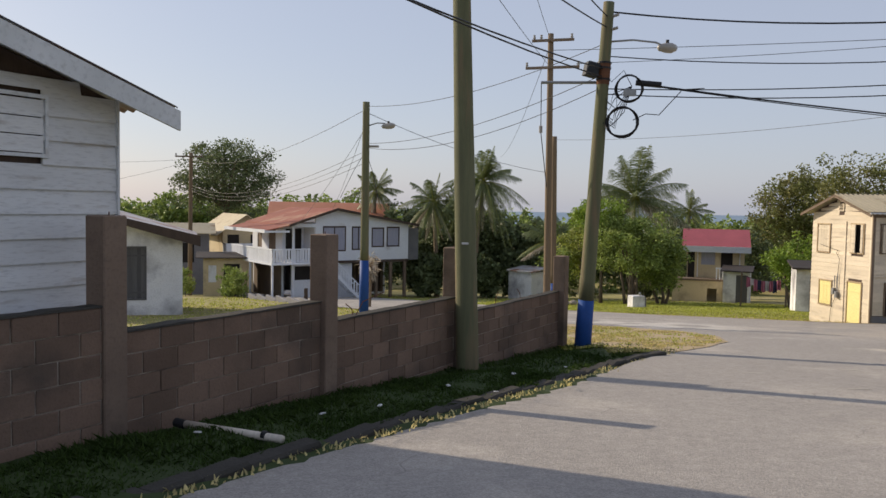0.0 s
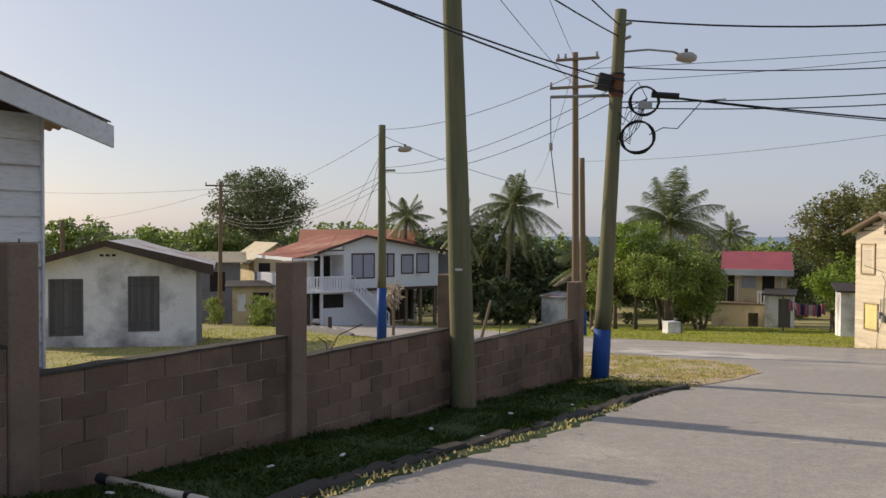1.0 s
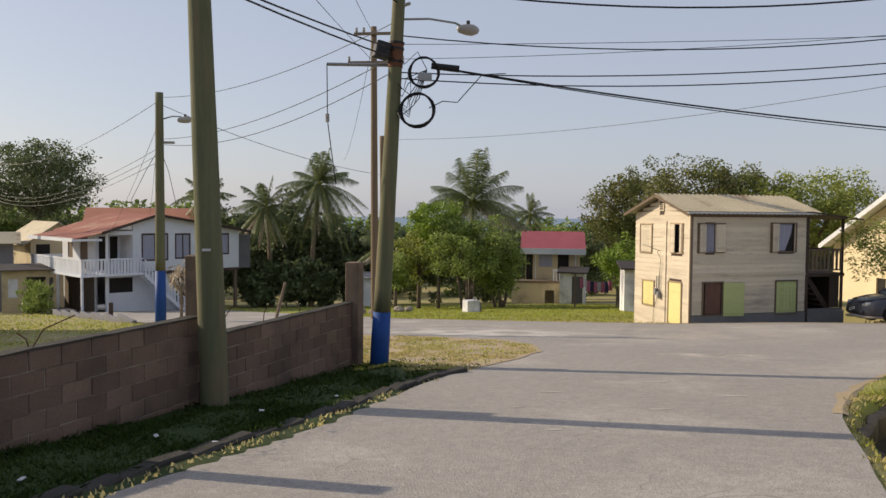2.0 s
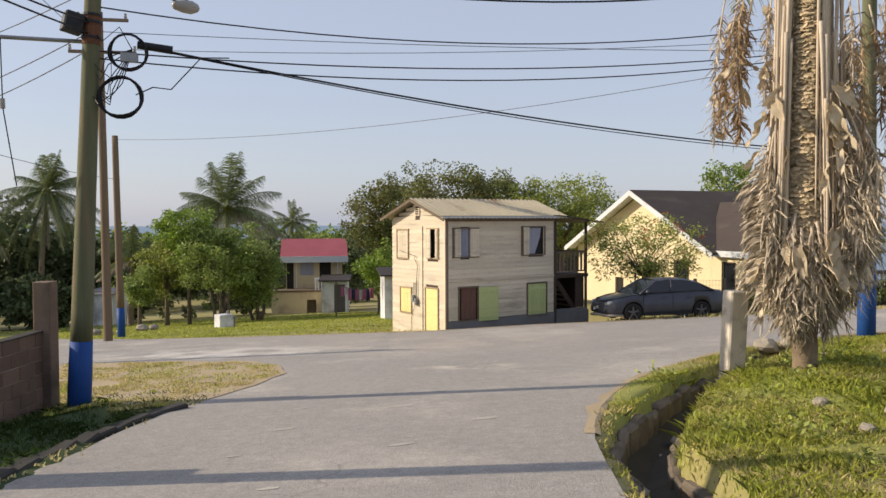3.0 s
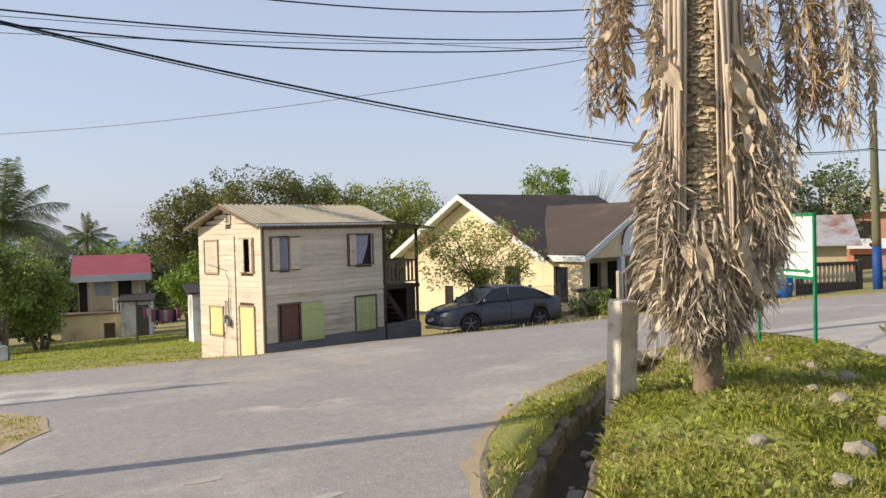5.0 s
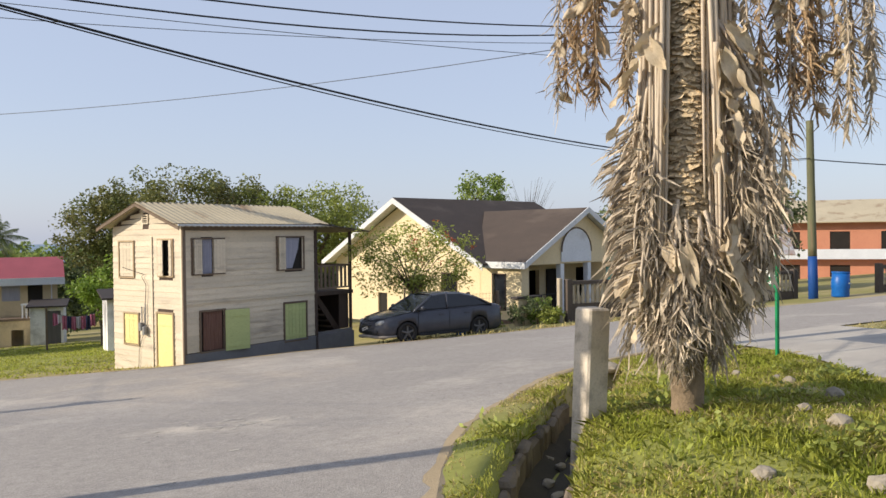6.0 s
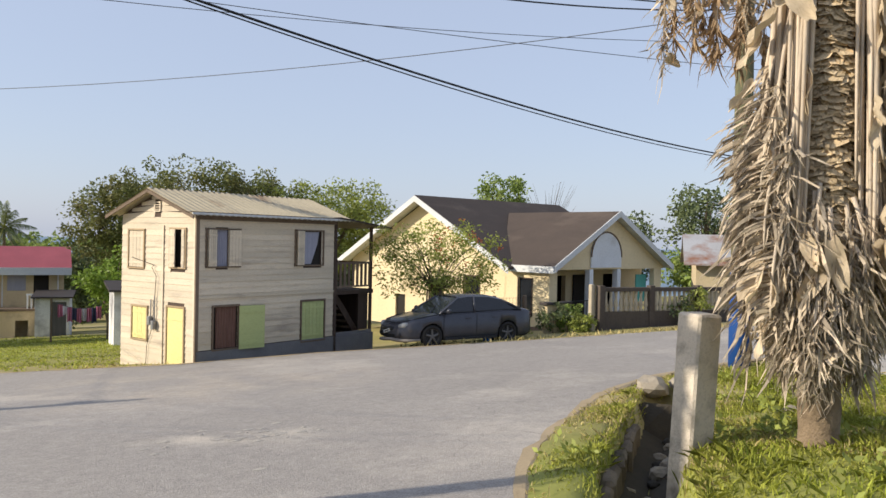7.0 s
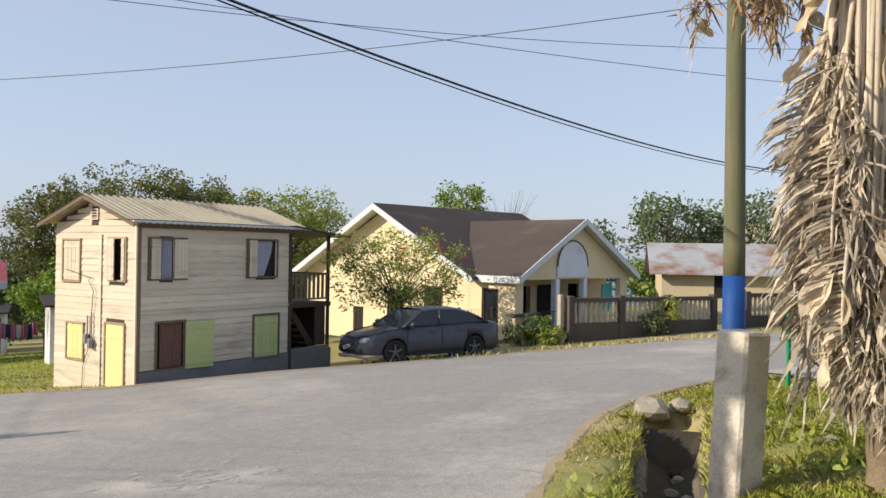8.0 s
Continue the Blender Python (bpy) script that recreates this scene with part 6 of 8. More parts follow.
def rock(x, y, r, sink=0.3, material="stone", label="pale broken lump of concrete in the grass"):
    bm = bmesh.new()
    bmesh.ops.create_icosphere(bm, subdivisions=2, radius=r)
    seed = Vector((x * 3, y * 3, r))
    for v in bm.verts:
        v.co *= 1 + 0.35 * noise.noise(v.co * (1.6 / r) + seed)
        v.co.z *= 0.7
    me = bpy.data.meshes.new("rock")
    bm.to_mesh(me)
    bm.free()
    me.materials.append(M[material])
    ob = new("rock", me)
    ob.matrix_world = pose(x, y, land(x, y) + r * (0.7 - sink), 0, 0, x * 70)
    return tagged(ob, label, "rock", "rubble on the verge")


for x, y, r in ((12.75, 14.95, 0.22), (12.45, 14.8, 0.13), (13.05, 14.75, 0.13), (10.6, 9.9, 0.1), (11.2, 9.5, 0.08), (9.3, 8.9, 0.11), (11.8, 10.6, 0.09), (10.2, 9.2, 0.1), (12.5, 11.5, 0.08), (13.1, 12.6, 0.07), (9.0, 9.6, 0.08), (12.9, 11.9, 0.06), (8.6, 8.6, 0.08), (10.9, 10.4, 0.07), (11.5, 12.2, 0.08)):
    rock(x, y, r)
for k in range(22):
    x, y, ang = along(SIDE_DITCH, 3.0 + 0.36 * k)
    x, y = x + random.uniform(-0.16, 0.16), y + random.uniform(-0.16, 0.16)
    rock(x, y, random.uniform(0.05, 0.13), 0.1, "stone" if k % 3 else "kerb", "broken stone lying in the roadside ditch")
for x, y in ((-1.1, 7.3), (-0.6, 8.8), (-1.5, 6.6), (0.1, 10.2), (-2.2, 5.4), (0.0, 8.6), (0.8, 11.4)):
    single("litter", Shape().bevel_box((-0.03, -0.02, 0), (0.03, 0.02, 0.012), 0.004), "plate_white", "scrap of white litter on the grass", "litter", "litter on the verge", m=pose(x, y, land(x, y) + 0.04, 10, 5, x * 90))
for x, y, sx, sy in ((3.2, 9.2, 0.12, 0.05), (3.6, 11.8, 0.2, 0.08), (5.2, 12.6, 0.25, 0.1), (4.6, 10.3, 0.2, 0.07), (6.0, 13.6, 0.16, 0.06), (4.0, 13.2, 0.14, 0.05), (5.8, 11.2, 0.22, 0.09), (7.0, 14.5, 0.1, 0.05), (3.0, 10.6, 0.1, 0.04), (2.9, 12.4, 0.12, 0.05)):
    pts = [(sx * math.cos(k * 0.698) * (0.8 + 0.3 * noise.noise(Vector((x, k, y)))), sy * math.sin(k * 0.698) * (0.8 + 0.3 * noise.noise(Vector((k, x, y))))) for k in range(9)]
    z = road_height(x, y)
    sp = Shape().add([(x + a, y + b, road_height(x + a, y + b) + 0.004) for a, b in pts] + [(x, y, z + 0.007)], [(k, (k + 1) % 9, 9) for k in range(9)])
    single("road_chip", sp, "chalk", "pale worn chip in the asphalt", "road chip", "chips in the asphalt", kind="structure")

for k in range(30):
    x, y = 7.35 + random.gauss(0, 0.42), 16.2 + random.gauss(0, 0.3)
    r = random.uniform(0.012, 0.05)
    ring_ = [(x + r * 1.8 * math.cos(i * 0.898) * random.uniform(0.6, 1.2), y + r * math.sin(i * 0.898) * random.uniform(0.6, 1.2)) for i in range(7)]
    sp = Shape().add([(a, b, road_height(a, b) + 0.003) for a, b in ring_] + [(x, y, road_height(x, y) + 0.012)], [(i, (i + 1) % 7, 7) for i in range(7)])
    single("road_crumb", sp, "chalk", "loose crumb of broken asphalt on the road", "road crumb", "crumbs of broken asphalt", kind="structure")


# ---- plants ----
rng = np.random.default_rng(7)


def bulk(name, quads, material, smooth=False):
    """A mesh from an array of faces: n x k x 3."""
    n, k, _ = quads.shape
    me = bpy.data.meshes.new(name)
    me.vertices.add(n * k)
    me.vertices.foreach_set("co", quads.reshape(-1).astype(np.float32))
    me.loops.add(n * k)
    me.loops.foreach_set("vertex_index", np.arange(n * k, dtype=np.int32))
    me.polygons.add(n)
    me.polygons.foreach_set("loop_start", np.arange(0, n * k, k, dtype=np.int32))
    me.materials.append(M[material])
    me.update(calc_edges=True)
    return me


def leaf_quads(centres, size, droop=0.3, narrow=0.5):
    """Pointed leaves at the given centres, turned every way."""
    n = len(centres)
    a, b = rng.uniform(0, 6.283, n), rng.normal(-droop, 0.6, n)
    d = np.stack([np.cos(a) * np.cos(b), np.sin(a) * np.cos(b), np.sin(b)], 1)
    u = rng.normal(size=(n, 3))
    s = np.cross(d, u)
    s /= np.linalg.norm(s, axis=1, keepdims=True) + 1e-9
    L = (size * rng.uniform(0.6, 1.3, n))[:, None]
    w = L * narrow * 0.5
    mid = centres + d * L * 0.45
    return np.stack([centres, mid + s * w, centres + d * L, mid - s * w], 1)


def crown_centres(centre, radii, clumps, per, spread, shell=0.55, flat=0.0):
    """Leaf centres in many uneven clumps that fill a rough ellipsoid, with gaps between them."""
    v = rng.normal(size=(clumps, 3))
    v /= np.linalg.norm(v, axis=1, keepdims=True)
    v *= (shell + (1 - shell) * rng.random((clumps, 1)) ** 0.6) * rng.uniform(0.75, 1.12, (clumps, 1))
    if flat:
        v[:, 2] = np.maximum(v[:, 2], -flat)
    c = np.array(centre) + v * np.array(radii)
    u = rng.normal(size=(clumps * per, 3))
    u /= np.linalg.norm(u, axis=1, keepdims=True)
    u *= rng.random((clumps * per, 1)) ** 0.4 * spread * 1.7
    u[:, 2] *= 0.75
    pts = np.repeat(c, per, 0) + u * rng.uniform(0.6, 1.3, (clumps, 1)).repeat(per, 0)
    return pts, c


def leafy_tree(name, x, y, crown, radii, material, label, clumps=60, per=45, leaf=0.3, spread=0.5, trunk_r=0.2, limbs=9, category="tree", flat=0.0, shell=0.5, stems=1, narrow=0.5, group=""):
    z0 = land(x, y)
    t = thing(name, pose(x, y, z0), label, category, group)
    c = Vector(crown) - Vector((x, y, z0))
    pts, cl = crown_centres(tuple(c), radii, clumps, per, spread, shell, flat)
    part("crown", bulk("crown", leaf_quads(pts, leaf, narrow=narrow), material), "", t)
    tr = Shape()
    fork = Vector((c.x * 0.5, c.y * 0.5, max(0.3, c.z - radii[2] * 0.75)))
    for k in range(stems):
        o = Vector((0.0, 0.0, 0.0)) if stems == 1 else Vector((math.cos(k * 2.4), math.sin(k * 2.4), 0)) * trunk_r * 1.8
        f = fork + o * 3
        tr.tube([o * 0.6 + Vector((0, 0, -0.3)), o + f * 0.35 + Vector((0.04 * k, 0, 0)), f], [trunk_r, trunk_r * 0.8, trunk_r * 0.6], 9)
    part("trunk", tr, "bark", t, smooth=True)
    pick = rng.choice(len(cl), min(limbs, len(cl)), replace=False)
    for i in pick:
        e = Vector(cl[i])
        mid = fork.lerp(e, 0.5) + Vector((0, 0, 0.12 * (e - fork).length))
        part("limb", Shape().tube([fork - Vector((0, 0, 0.1)), mid, e], [trunk_r * 0.45, trunk_r * 0.28, trunk_r * 0.08], 6), "bark", t, smooth=True)
    return t


def frond_quads(base, out, length, sag, leaflets=34, width=0.55, fold=0.5, twist=0.0):
    """A palm frond's leaflets along a bending rib, and the rib's path."""
    base, out = np.array(base, float), np.array(out, float)
    out /= np.linalg.norm(out)
    side = np.cross(out, [0, 0, 1.0])
    side /= np.linalg.norm(side) + 1e-9
    s = np.linspace(0, 1, leaflets)
    path = base + out * (length * s)[:, None] + np.array([0, 0, -1.0]) * (sag * length * s ** 2)[:, None]
    tan = np.gradient(path, axis=0)
    tan /= np.linalg.norm(tan, axis=1, keepdims=True)
    quads = []
    for sg in (-1, 1):
        k = slice(int(leaflets * 0.12), leaflets)
        p, t, q = path[k], tan[k], s[k]
        L = width * np.sin(np.pi * (0.12 + 0.85 * q)) ** 0.7 * rng.uniform(0.75, 1.15, len(q))
        d = side * sg * 0.8 + t * 0.55 + np.array([0, 0, -1.0]) * (fold + rng.normal(0, 0.15, len(q)))[:, None]
        d /= np.linalg.norm(d, axis=1, keepdims=True)
        w = t * (0.012 + 0.008 * rng.random(len(q)))[:, None] * min(1.0, length / 2.4)
        tip = p + d * L[:, None] + np.array([0, 0, -1.0]) * (0.25 * L)[:, None]
        m = p + d * (0.55 * L)[:, None]
        quads.append(np.stack([p - w, p + w, m + w, m - w], 1))
        quads.append(np.stack([m - w, m + w, tip + w * 0.2, tip - w * 0.2], 1))
    return np.concatenate(quads), path


def coconut_palm(x, y, top, lean, fronds, length, label, material="palm_leaf", trunk_r=0.16, foot=None, rise=1.4, fall=0.95, sag=0.3):
    z0 = land(x, y) if foot is None else foot
    t = thing("coconut_palm", pose(x, y, z0), label, "palm", "coconut palms")
    H = top - z0
    n = 12
    at = lambda u: Vector((lean[0] * u * u, lean[1] * u * u, H * u))
    part("trunk", Shape().tube([at(-0.02)] + [at(k / n) for k in range(n + 1)], [trunk_r * 1.5] + [trunk_r * (1.25 - 0.5 * k / n) + 0.008 * (k % 2) for k in range(n + 1)], 12), "palm_trunk", t, smooth=True)
    for k in range(fronds):
        u = k / (fronds - 1)
        a = k * 2.39996 + rng.normal(0, 0.25)
        el = rise - (rise + fall) * u ** 0.85 + rng.normal(0, 0.12)
        out = (math.cos(a) * math.cos(el), math.sin(a) * math.cos(el), math.sin(el))
        ln = length * rng.uniform(0.8, 1.1) * (1 - 0.25 * max(0, u - 0.7) / 0.3)
        q, path = frond_quads(at(1) + Vector((0, 0, 0.05)), out, ln, (0.22 + sag * min(1, u * 1.6)) * (0.5 if u > 0.8 else 1), 72, 0.24 * ln, 0.35 + 0.75 * u)
        f = part("frond", bulk("frond", q, material if u < 0.86 else "dead_frond"), "", t)
        part("rib", Shape().tube([Vector(p) for p in path[::14]], [0.04, 0.034, 0.028, 0.02, 0.014, 0.008][: len(path[::14])], 5), "yellow_frond", f)
    for k in range(7):
        a = k * 0.95
        c = at(1) + Vector((0.24 * math.cos(a), 0.24 * math.sin(a), -0.2 - 0.12 * (k % 2)))
        part("coconut", Shape().tube([c + Vector((0, 0, d)) for d in (-0.13, -0.08, 0, 0.08, 0.12)], [0.02, 0.09, 0.12, 0.08, 0.02], 8), "yellow_frond", t, smooth=True)
    return t


# ---- the dying palm on the verge ----
def dead_palm():
    x, y = 10.22, 11.19
    z0 = plane_height(x, y)
    t = thing("dying_palm", pose(x, y, z0), "tall palm wrapped in hanging dead brown fronds", "palm")
    H = 6.6
    n = 44
    path = [Vector((0.012 * math.sin(k * 0.5), 0.0, -0.25 + H * k / n)) for k in range(n + 1)]
    rad = [0.15 + 0.075 * min(1, max(0, (k / n - 0.13) * 5)) + 0.01 * (k % 2) for k in range(n + 1)]
    part("trunk", Shape().tube(path, rad, 18), "palm_trunk", t, smooth=True)
    # direction towards the road, from which a strip of trunk shows between the fronds
    face = math.atan2(-6.3, -6.6)
    unit = lambda a: np.stack([np.cos(a), np.sin(a), 0 * a], 1)
    # layered sheaths of torn fibre round the trunk
    m = 9000
    a, z = rng.uniform(0, 6.283, m), rng.uniform(1.0, H - 0.3, m)
    z = np.round(z / 0.055) * 0.055 + rng.normal(0, 0.012, m) + 0.02 * np.sin(a * 3)
    c = unit(a) * (0.225 + rng.uniform(0, 0.02, (m, 1))) + np.array([0, 0, 1.0]) * z[:, None]
    side = np.stack([-np.sin(a), np.cos(a), rng.normal(0, 0.3, m)], 1) * rng.uniform(0.025, 0.08, (m, 1))
    out = (unit(a) + np.array([0, 0, -0.8])) * rng.uniform(0.01, 0.055, (m, 1))
    up = np.array([0, 0, 1.0]) * rng.uniform(0.006, 0.014, (m, 1))
    part("trunk_fibre", bulk("trunk_fibre", np.stack([c - side + up, c + side + up, c + side * 0.6 + out - up, c - side * 0.7 + out - up], 1), "fibre"), "", t, "tan layered fibre and broken leaf bases")

    def clear(p, lim=0.25):
        """Points pushed out of the trunk."""
        rr = np.hypot(p[:, 0], p[:, 1])
        k = np.where(rr < lim, lim / np.maximum(rr, 1e-3), 1)[:, None]
        return np.concatenate([p[:, :2] * k, p[:, 2:]], 1)

    def rib(a, z_top, z_low, r0, r_mid, r1, sway=0.0):
        u = np.linspace(0, 1, 13)
        r = (1 - u) ** 2 * r0 + 2 * u * (1 - u) * (2 * r_mid - (r0 + r1) / 2) + u ** 2 * r1
        aa = a + sway * u
        return np.stack([np.cos(aa) * r, np.sin(aa) * r, z_top + (z_low - z_top) * u], 1)

    def on(P, s):
        k = np.linspace(0, 1, len(P))
        return np.stack([np.interp(s, k, P[:, j]) for j in range(3)], 1)

    def blades(base, d, L, w, bend, curl=0.25):
        """Dry leaflets in three joints from each base along d, bending by the vector bend and ending in a twisted point."""
        c = len(base)
        wd = np.cross(d, rng.normal(size=(c, 3)))
        wd *= (w / (np.linalg.norm(wd, axis=1) + 1e-9))[:, None]
        k1 = clear(base + d * (L * 0.4)[:, None])
        k2 = clear(k1 + (d + bend * 0.6 + rng.normal(0, curl * 0.4, (c, 3))) * (L * 0.35)[:, None])
        tip = clear(k2 + (d * 0.6 + bend * 1.3 + rng.normal(0, curl, (c, 3))) * (L * 0.35)[:, None])
        w2 = wd * rng.uniform(0.7, 1.5, (c, 1)) + rng.normal(0, 0.003, (c, 3))
        return np.concatenate([np.stack([base - wd * 0.6, base + wd * 0.6, k1 + w2, k1 - w2], 1), np.stack([k1 - w2, k1 + w2, k2 + w2 * 0.8, k2 - w2 * 0.8], 1), np.stack([k2 - w2 * 0.8, k2 + w2 * 0.8, tip + wd * 0.15, tip - wd * 0.15], 1)])

    def frond(P, count, leaf, start, spread, outw, stalk=0.02, mat_="dead_frond", wide=0.0095):
        """A dead frond: its hanging stalk and the matted leaflets along it."""
        a = math.atan2(P[6][1], P[6][0])
        f = part("dead_frond", Shape().tube([Vector(p) for p in P], [stalk * (1 - 0.6 * i / 12) for i in range(13)], 5), "dead_stalk", t, smooth=True)
        ang = a + rng.normal(0, spread, count)
        d = unit(ang) * rng.normal(outw, 0.38, (count, 1)) + np.array([0, 0, -1.0]) * rng.uniform(0.05, 1.1, (count, 1))
        d /= np.linalg.norm(d, axis=1, keepdims=True)
        L = leaf * rng.uniform(0.5, 1.3, count)
        q = blades(on(P, rng.uniform(start, 1, count)), d, L, rng.uniform(0.4, 1.5, count) * wide, np.array([0, 0, -0.55]), 0.5)
        tagged(part("dry_foliage", bulk("dry_foliage", q, mat_), "", f), kind="stuff")
        return f

    def comb(P, count, leaf, ang, drop, mat_="dead_frond"):
        """A dead frond that keeps its leaflets in one row, like the teeth of a comb."""
        f = part("dead_frond", Shape().tube([Vector(p) for p in P], [0.02 * (1 - 0.6 * i / 12) for i in range(13)], 5), "dead_stalk", t, smooth=True)
        s = np.linspace(0.15, 1, count)
        aa = ang + rng.normal(0, 0.12, count)
        d = unit(aa) + np.array([0, 0, -1.0]) * (drop + rng.normal(0, 0.12, count))[:, None]
        d /= np.linalg.norm(d, axis=1, keepdims=True)
        L = leaf * np.sin(np.pi * (0.2 + 0.7 * s)) * rng.uniform(0.75, 1.15, count)
        q = blades(on(P, s), d, L, np.full(count, 0.013), np.array([0, 0, -0.45]), 0.12)
        tagged(part("dry_foliage", bulk("dry_foliage", q, mat_), "", f), kind="stuff")

    def sheet(centre, ang, length, width, tilt, roll):
        """A broad leaf scrap, dried into a folded and curled trough."""
        sh = Shape()
        nu, nv = 8, 6
        seed = rng.uniform(0, 50)
        for i in range(nu + 1):
            u = i / nu
            w = width * (0.35 + 0.65 * math.sin(math.pi * (0.15 + 0.75 * u)))
            for j in range(nv + 1):
                v = j / nv - 0.5
                lift = 0.9 * w * abs(v) ** 1.4 + 0.02 * math.sin(9 * u + 3 * v + seed)
                sh.v.append((v * w, -lift - 0.12 * length * u * u, -length * u + 0.025 * math.sin(8 * v + seed)))
        for i in range(nu):
            for j in range(nv):
                k = i * (nv + 1) + j
                sh.f.append((k, k + 1, k + nv + 2, k + nv + 1))
        part("leaf_scrap", sh, "leaf_sheet", t, m=Matrix.Translation(centre) @ Matrix.Rotation(ang + math.pi / 2, 4, "Z") @ Matrix.Rotation(tilt, 4, "X") @ Matrix.Rotation(roll, 4, "Y"), smooth=True)

    polar = lambda a, r, z: Vector((math.cos(a) * r, math.sin(a) * r, z))
    # heavy masses of hanging fronds at both sides and behind
    for k in range(36):
        sg = 1 if k % 2 else -1
        a = face + sg * rng.uniform(0.75, 2.3)
        wide = rng.uniform(0.5, 0.86) if sg > 0 else rng.uniform(0.34, 0.54)
        top, low = rng.uniform(2.7, 4.0), rng.uniform(1.1, 1.8)
        frond(rib(a, top, low, 0.27, wide, wide * 0.72, rng.normal(0, 0.15)), 105, 0.25, 0.3, 1.2, 0.3)
    for k in range(16):
        a = face + math.pi + rng.normal(0, 0.7)
        frond(rib(a, rng.uniform(3, 4.6), rng.uniform(0.9, 1.6), 0.27, 0.55, 0.5), 90, 0.28, 0.3, 0.9, 0.3)
    # the lower skirt, closing over the strip of trunk
    for k in range(34):
        a = face + rng.normal(0, 1.1)
        top, low = rng.uniform(1.6, 2.25), rng.uniform(0.8, 1.25)
        frond(rib(a, top, low, 0.28, rng.uniform(0.32, 0.42), rng.uniform(0.24, 0.32)), 85, 0.22, 0.05, 1.1, 0.18)
    for k in range(14):
        a = face + rng.uniform(-2.2, 2.2)
        frond(rib(a, rng.uniform(1.3, 1.7), rng.uniform(0.72, 0.9), 0.28, 0.3, 0.2), 90, 0.18, 0.1, 0.8, 0.08)
    # combed fronds standing off to the sides
    for k in range(9):
        left = k % 3 != 2
        a = face + (-1 if left else 1) * rng.uniform(0.8, 1.7)
        top = rng.uniform(2.0, 3.3)
        comb(rib(a, top, top - rng.uniform(0.7, 1.2), 0.35, 0.55, 0.6), 34, 0.34, face + (-1.5 if left else 1.4) + rng.normal(0, 0.35), rng.uniform(0.2, 1.0))
    # long bare stalks on both sides of the open trunk
    for k in range(76):
        sg = rng.choice([-1, 1])
        a = face + sg * rng.uniform(0.5, 1.75)
        top, low = rng.uniform(3.6, 6.0), rng.uniform(1.0, 2.6)
        r = rng.uniform(0.25, 0.42)
        P = rib(a, top, low, r, r + rng.uniform(-0.02, 0.06), r + 0.06, rng.normal(0, 0.12))
        part("dead_stalk", Shape().tube([Vector(p) for p in P], [0.009 + 0.019 * (1 - i / 12) for i in range(13)], 6), "dead_stalk", t, smooth=True)
    # broad curled scraps, most on the side away from the houses
    for k in range(44):
        sg = 1 if k % 3 else -1
        a = face + sg * rng.uniform(0.55, 1.45)
        sheet(polar(a, rng.uniform(0.36, 0.6), rng.uniform(1.5, 4.1)), a + rng.normal(0, 0.4), rng.uniform(0.18, 0.42), rng.uniform(0.09, 0.2), rng.uniform(-0.5, 0.2), rng.normal(0, 0.5))
    for k in range(10):
        a = face + rng.normal(0, 0.8)
        sheet(polar(a, rng.uniform(0.36, 0.46), rng.uniform(0.8, 1.9)), a + rng.normal(0, 0.4), rng.uniform(0.2, 0.4), rng.uniform(0.07, 0.15), rng.uniform(-0.3, 0.1), rng.normal(0, 0.4))
    # fronds that hang clear of the trunk in matted bunches
    for a, reach, z_low, cnt, fan in ((face - 1.6, 0.82, 3.15, 9, 0.16), (face + 1.6, 1.3, 2.75, 12, 0.2), (face + 1.3, 0.62, 2.6, 2, 0.08), (face - 2.6, 0.8, 3.3, 5, 0.14), (face + 2.7, 0.9, 3.1, 5, 0.14)):
        for k in range(cnt):
            aa = a + rng.normal(0, 0.14)
            rr = max(0.4, reach + rng.normal(0, fan))
            low = z_low + abs(rng.normal(0, 0.45))
            frond(rib(aa, rng.uniform(4.8, 5.5), low, rr * 0.85, rr, rr * 1.02, rng.normal(0, 0.06)), 170, 0.17, 0.2, 2.4, 0.45, 0.012, "brown_frond" if k % 3 else "dead_frond", 0.0065)
            for _ in range(2):
                sheet(polar(aa, rr, low + rng.uniform(0.1, 1.3)), aa + rng.normal(0, 1.2), rng.uniform(0.14, 0.28), rng.uniform(0.07, 0.13), rng.normal(0, 0.5), rng.normal(0, 0.6))
        part("bent_stalk", Shape().tube([polar(a, 0.2, 5.7), polar(a, reach * 0.55, 5.95), polar(a, reach * 0.9, 5.3)], 0.03, 6), "dead_stalk", t, smooth=True)
    # one green frond that droops towards the road, and the living crown above
    q, pth = frond_quads((0, 0, H - 0.4), (-1.0, 1.25, 0.35), 2.3, 0.5, 36, 0.5)
    f = part("frond", bulk("frond", q, "yellow_frond"), "", t)
    part("rib", Shape().tube([Vector(p) for p in pth[::6]], [0.035, 0.03, 0.025, 0.02, 0.014, 0.008], 5), "yellow_frond", f)
    for k in range(13):
        a = k * 2.39996
        el = 1.1 - 1.2 * k / 13
        if math.cos(a - face) > 0.2 and el < 0.5:
            el = 0.75
        out = (math.cos(a) * math.cos(el), math.sin(a) * math.cos(el), math.sin(el))
        q, pth = frond_quads((0, 0, H - 0.25), out, 2.6, 0.4, 36, 0.7)
        f = part("frond", bulk("frond", q, "yellow_frond"), "", t)
        part("rib", Shape().tube([Vector(p) for p in pth[::6]], [0.035, 0.03, 0.025, 0.02, 0.014, 0.008], 5), "yellow_frond", f)
    return t


dead_palm()

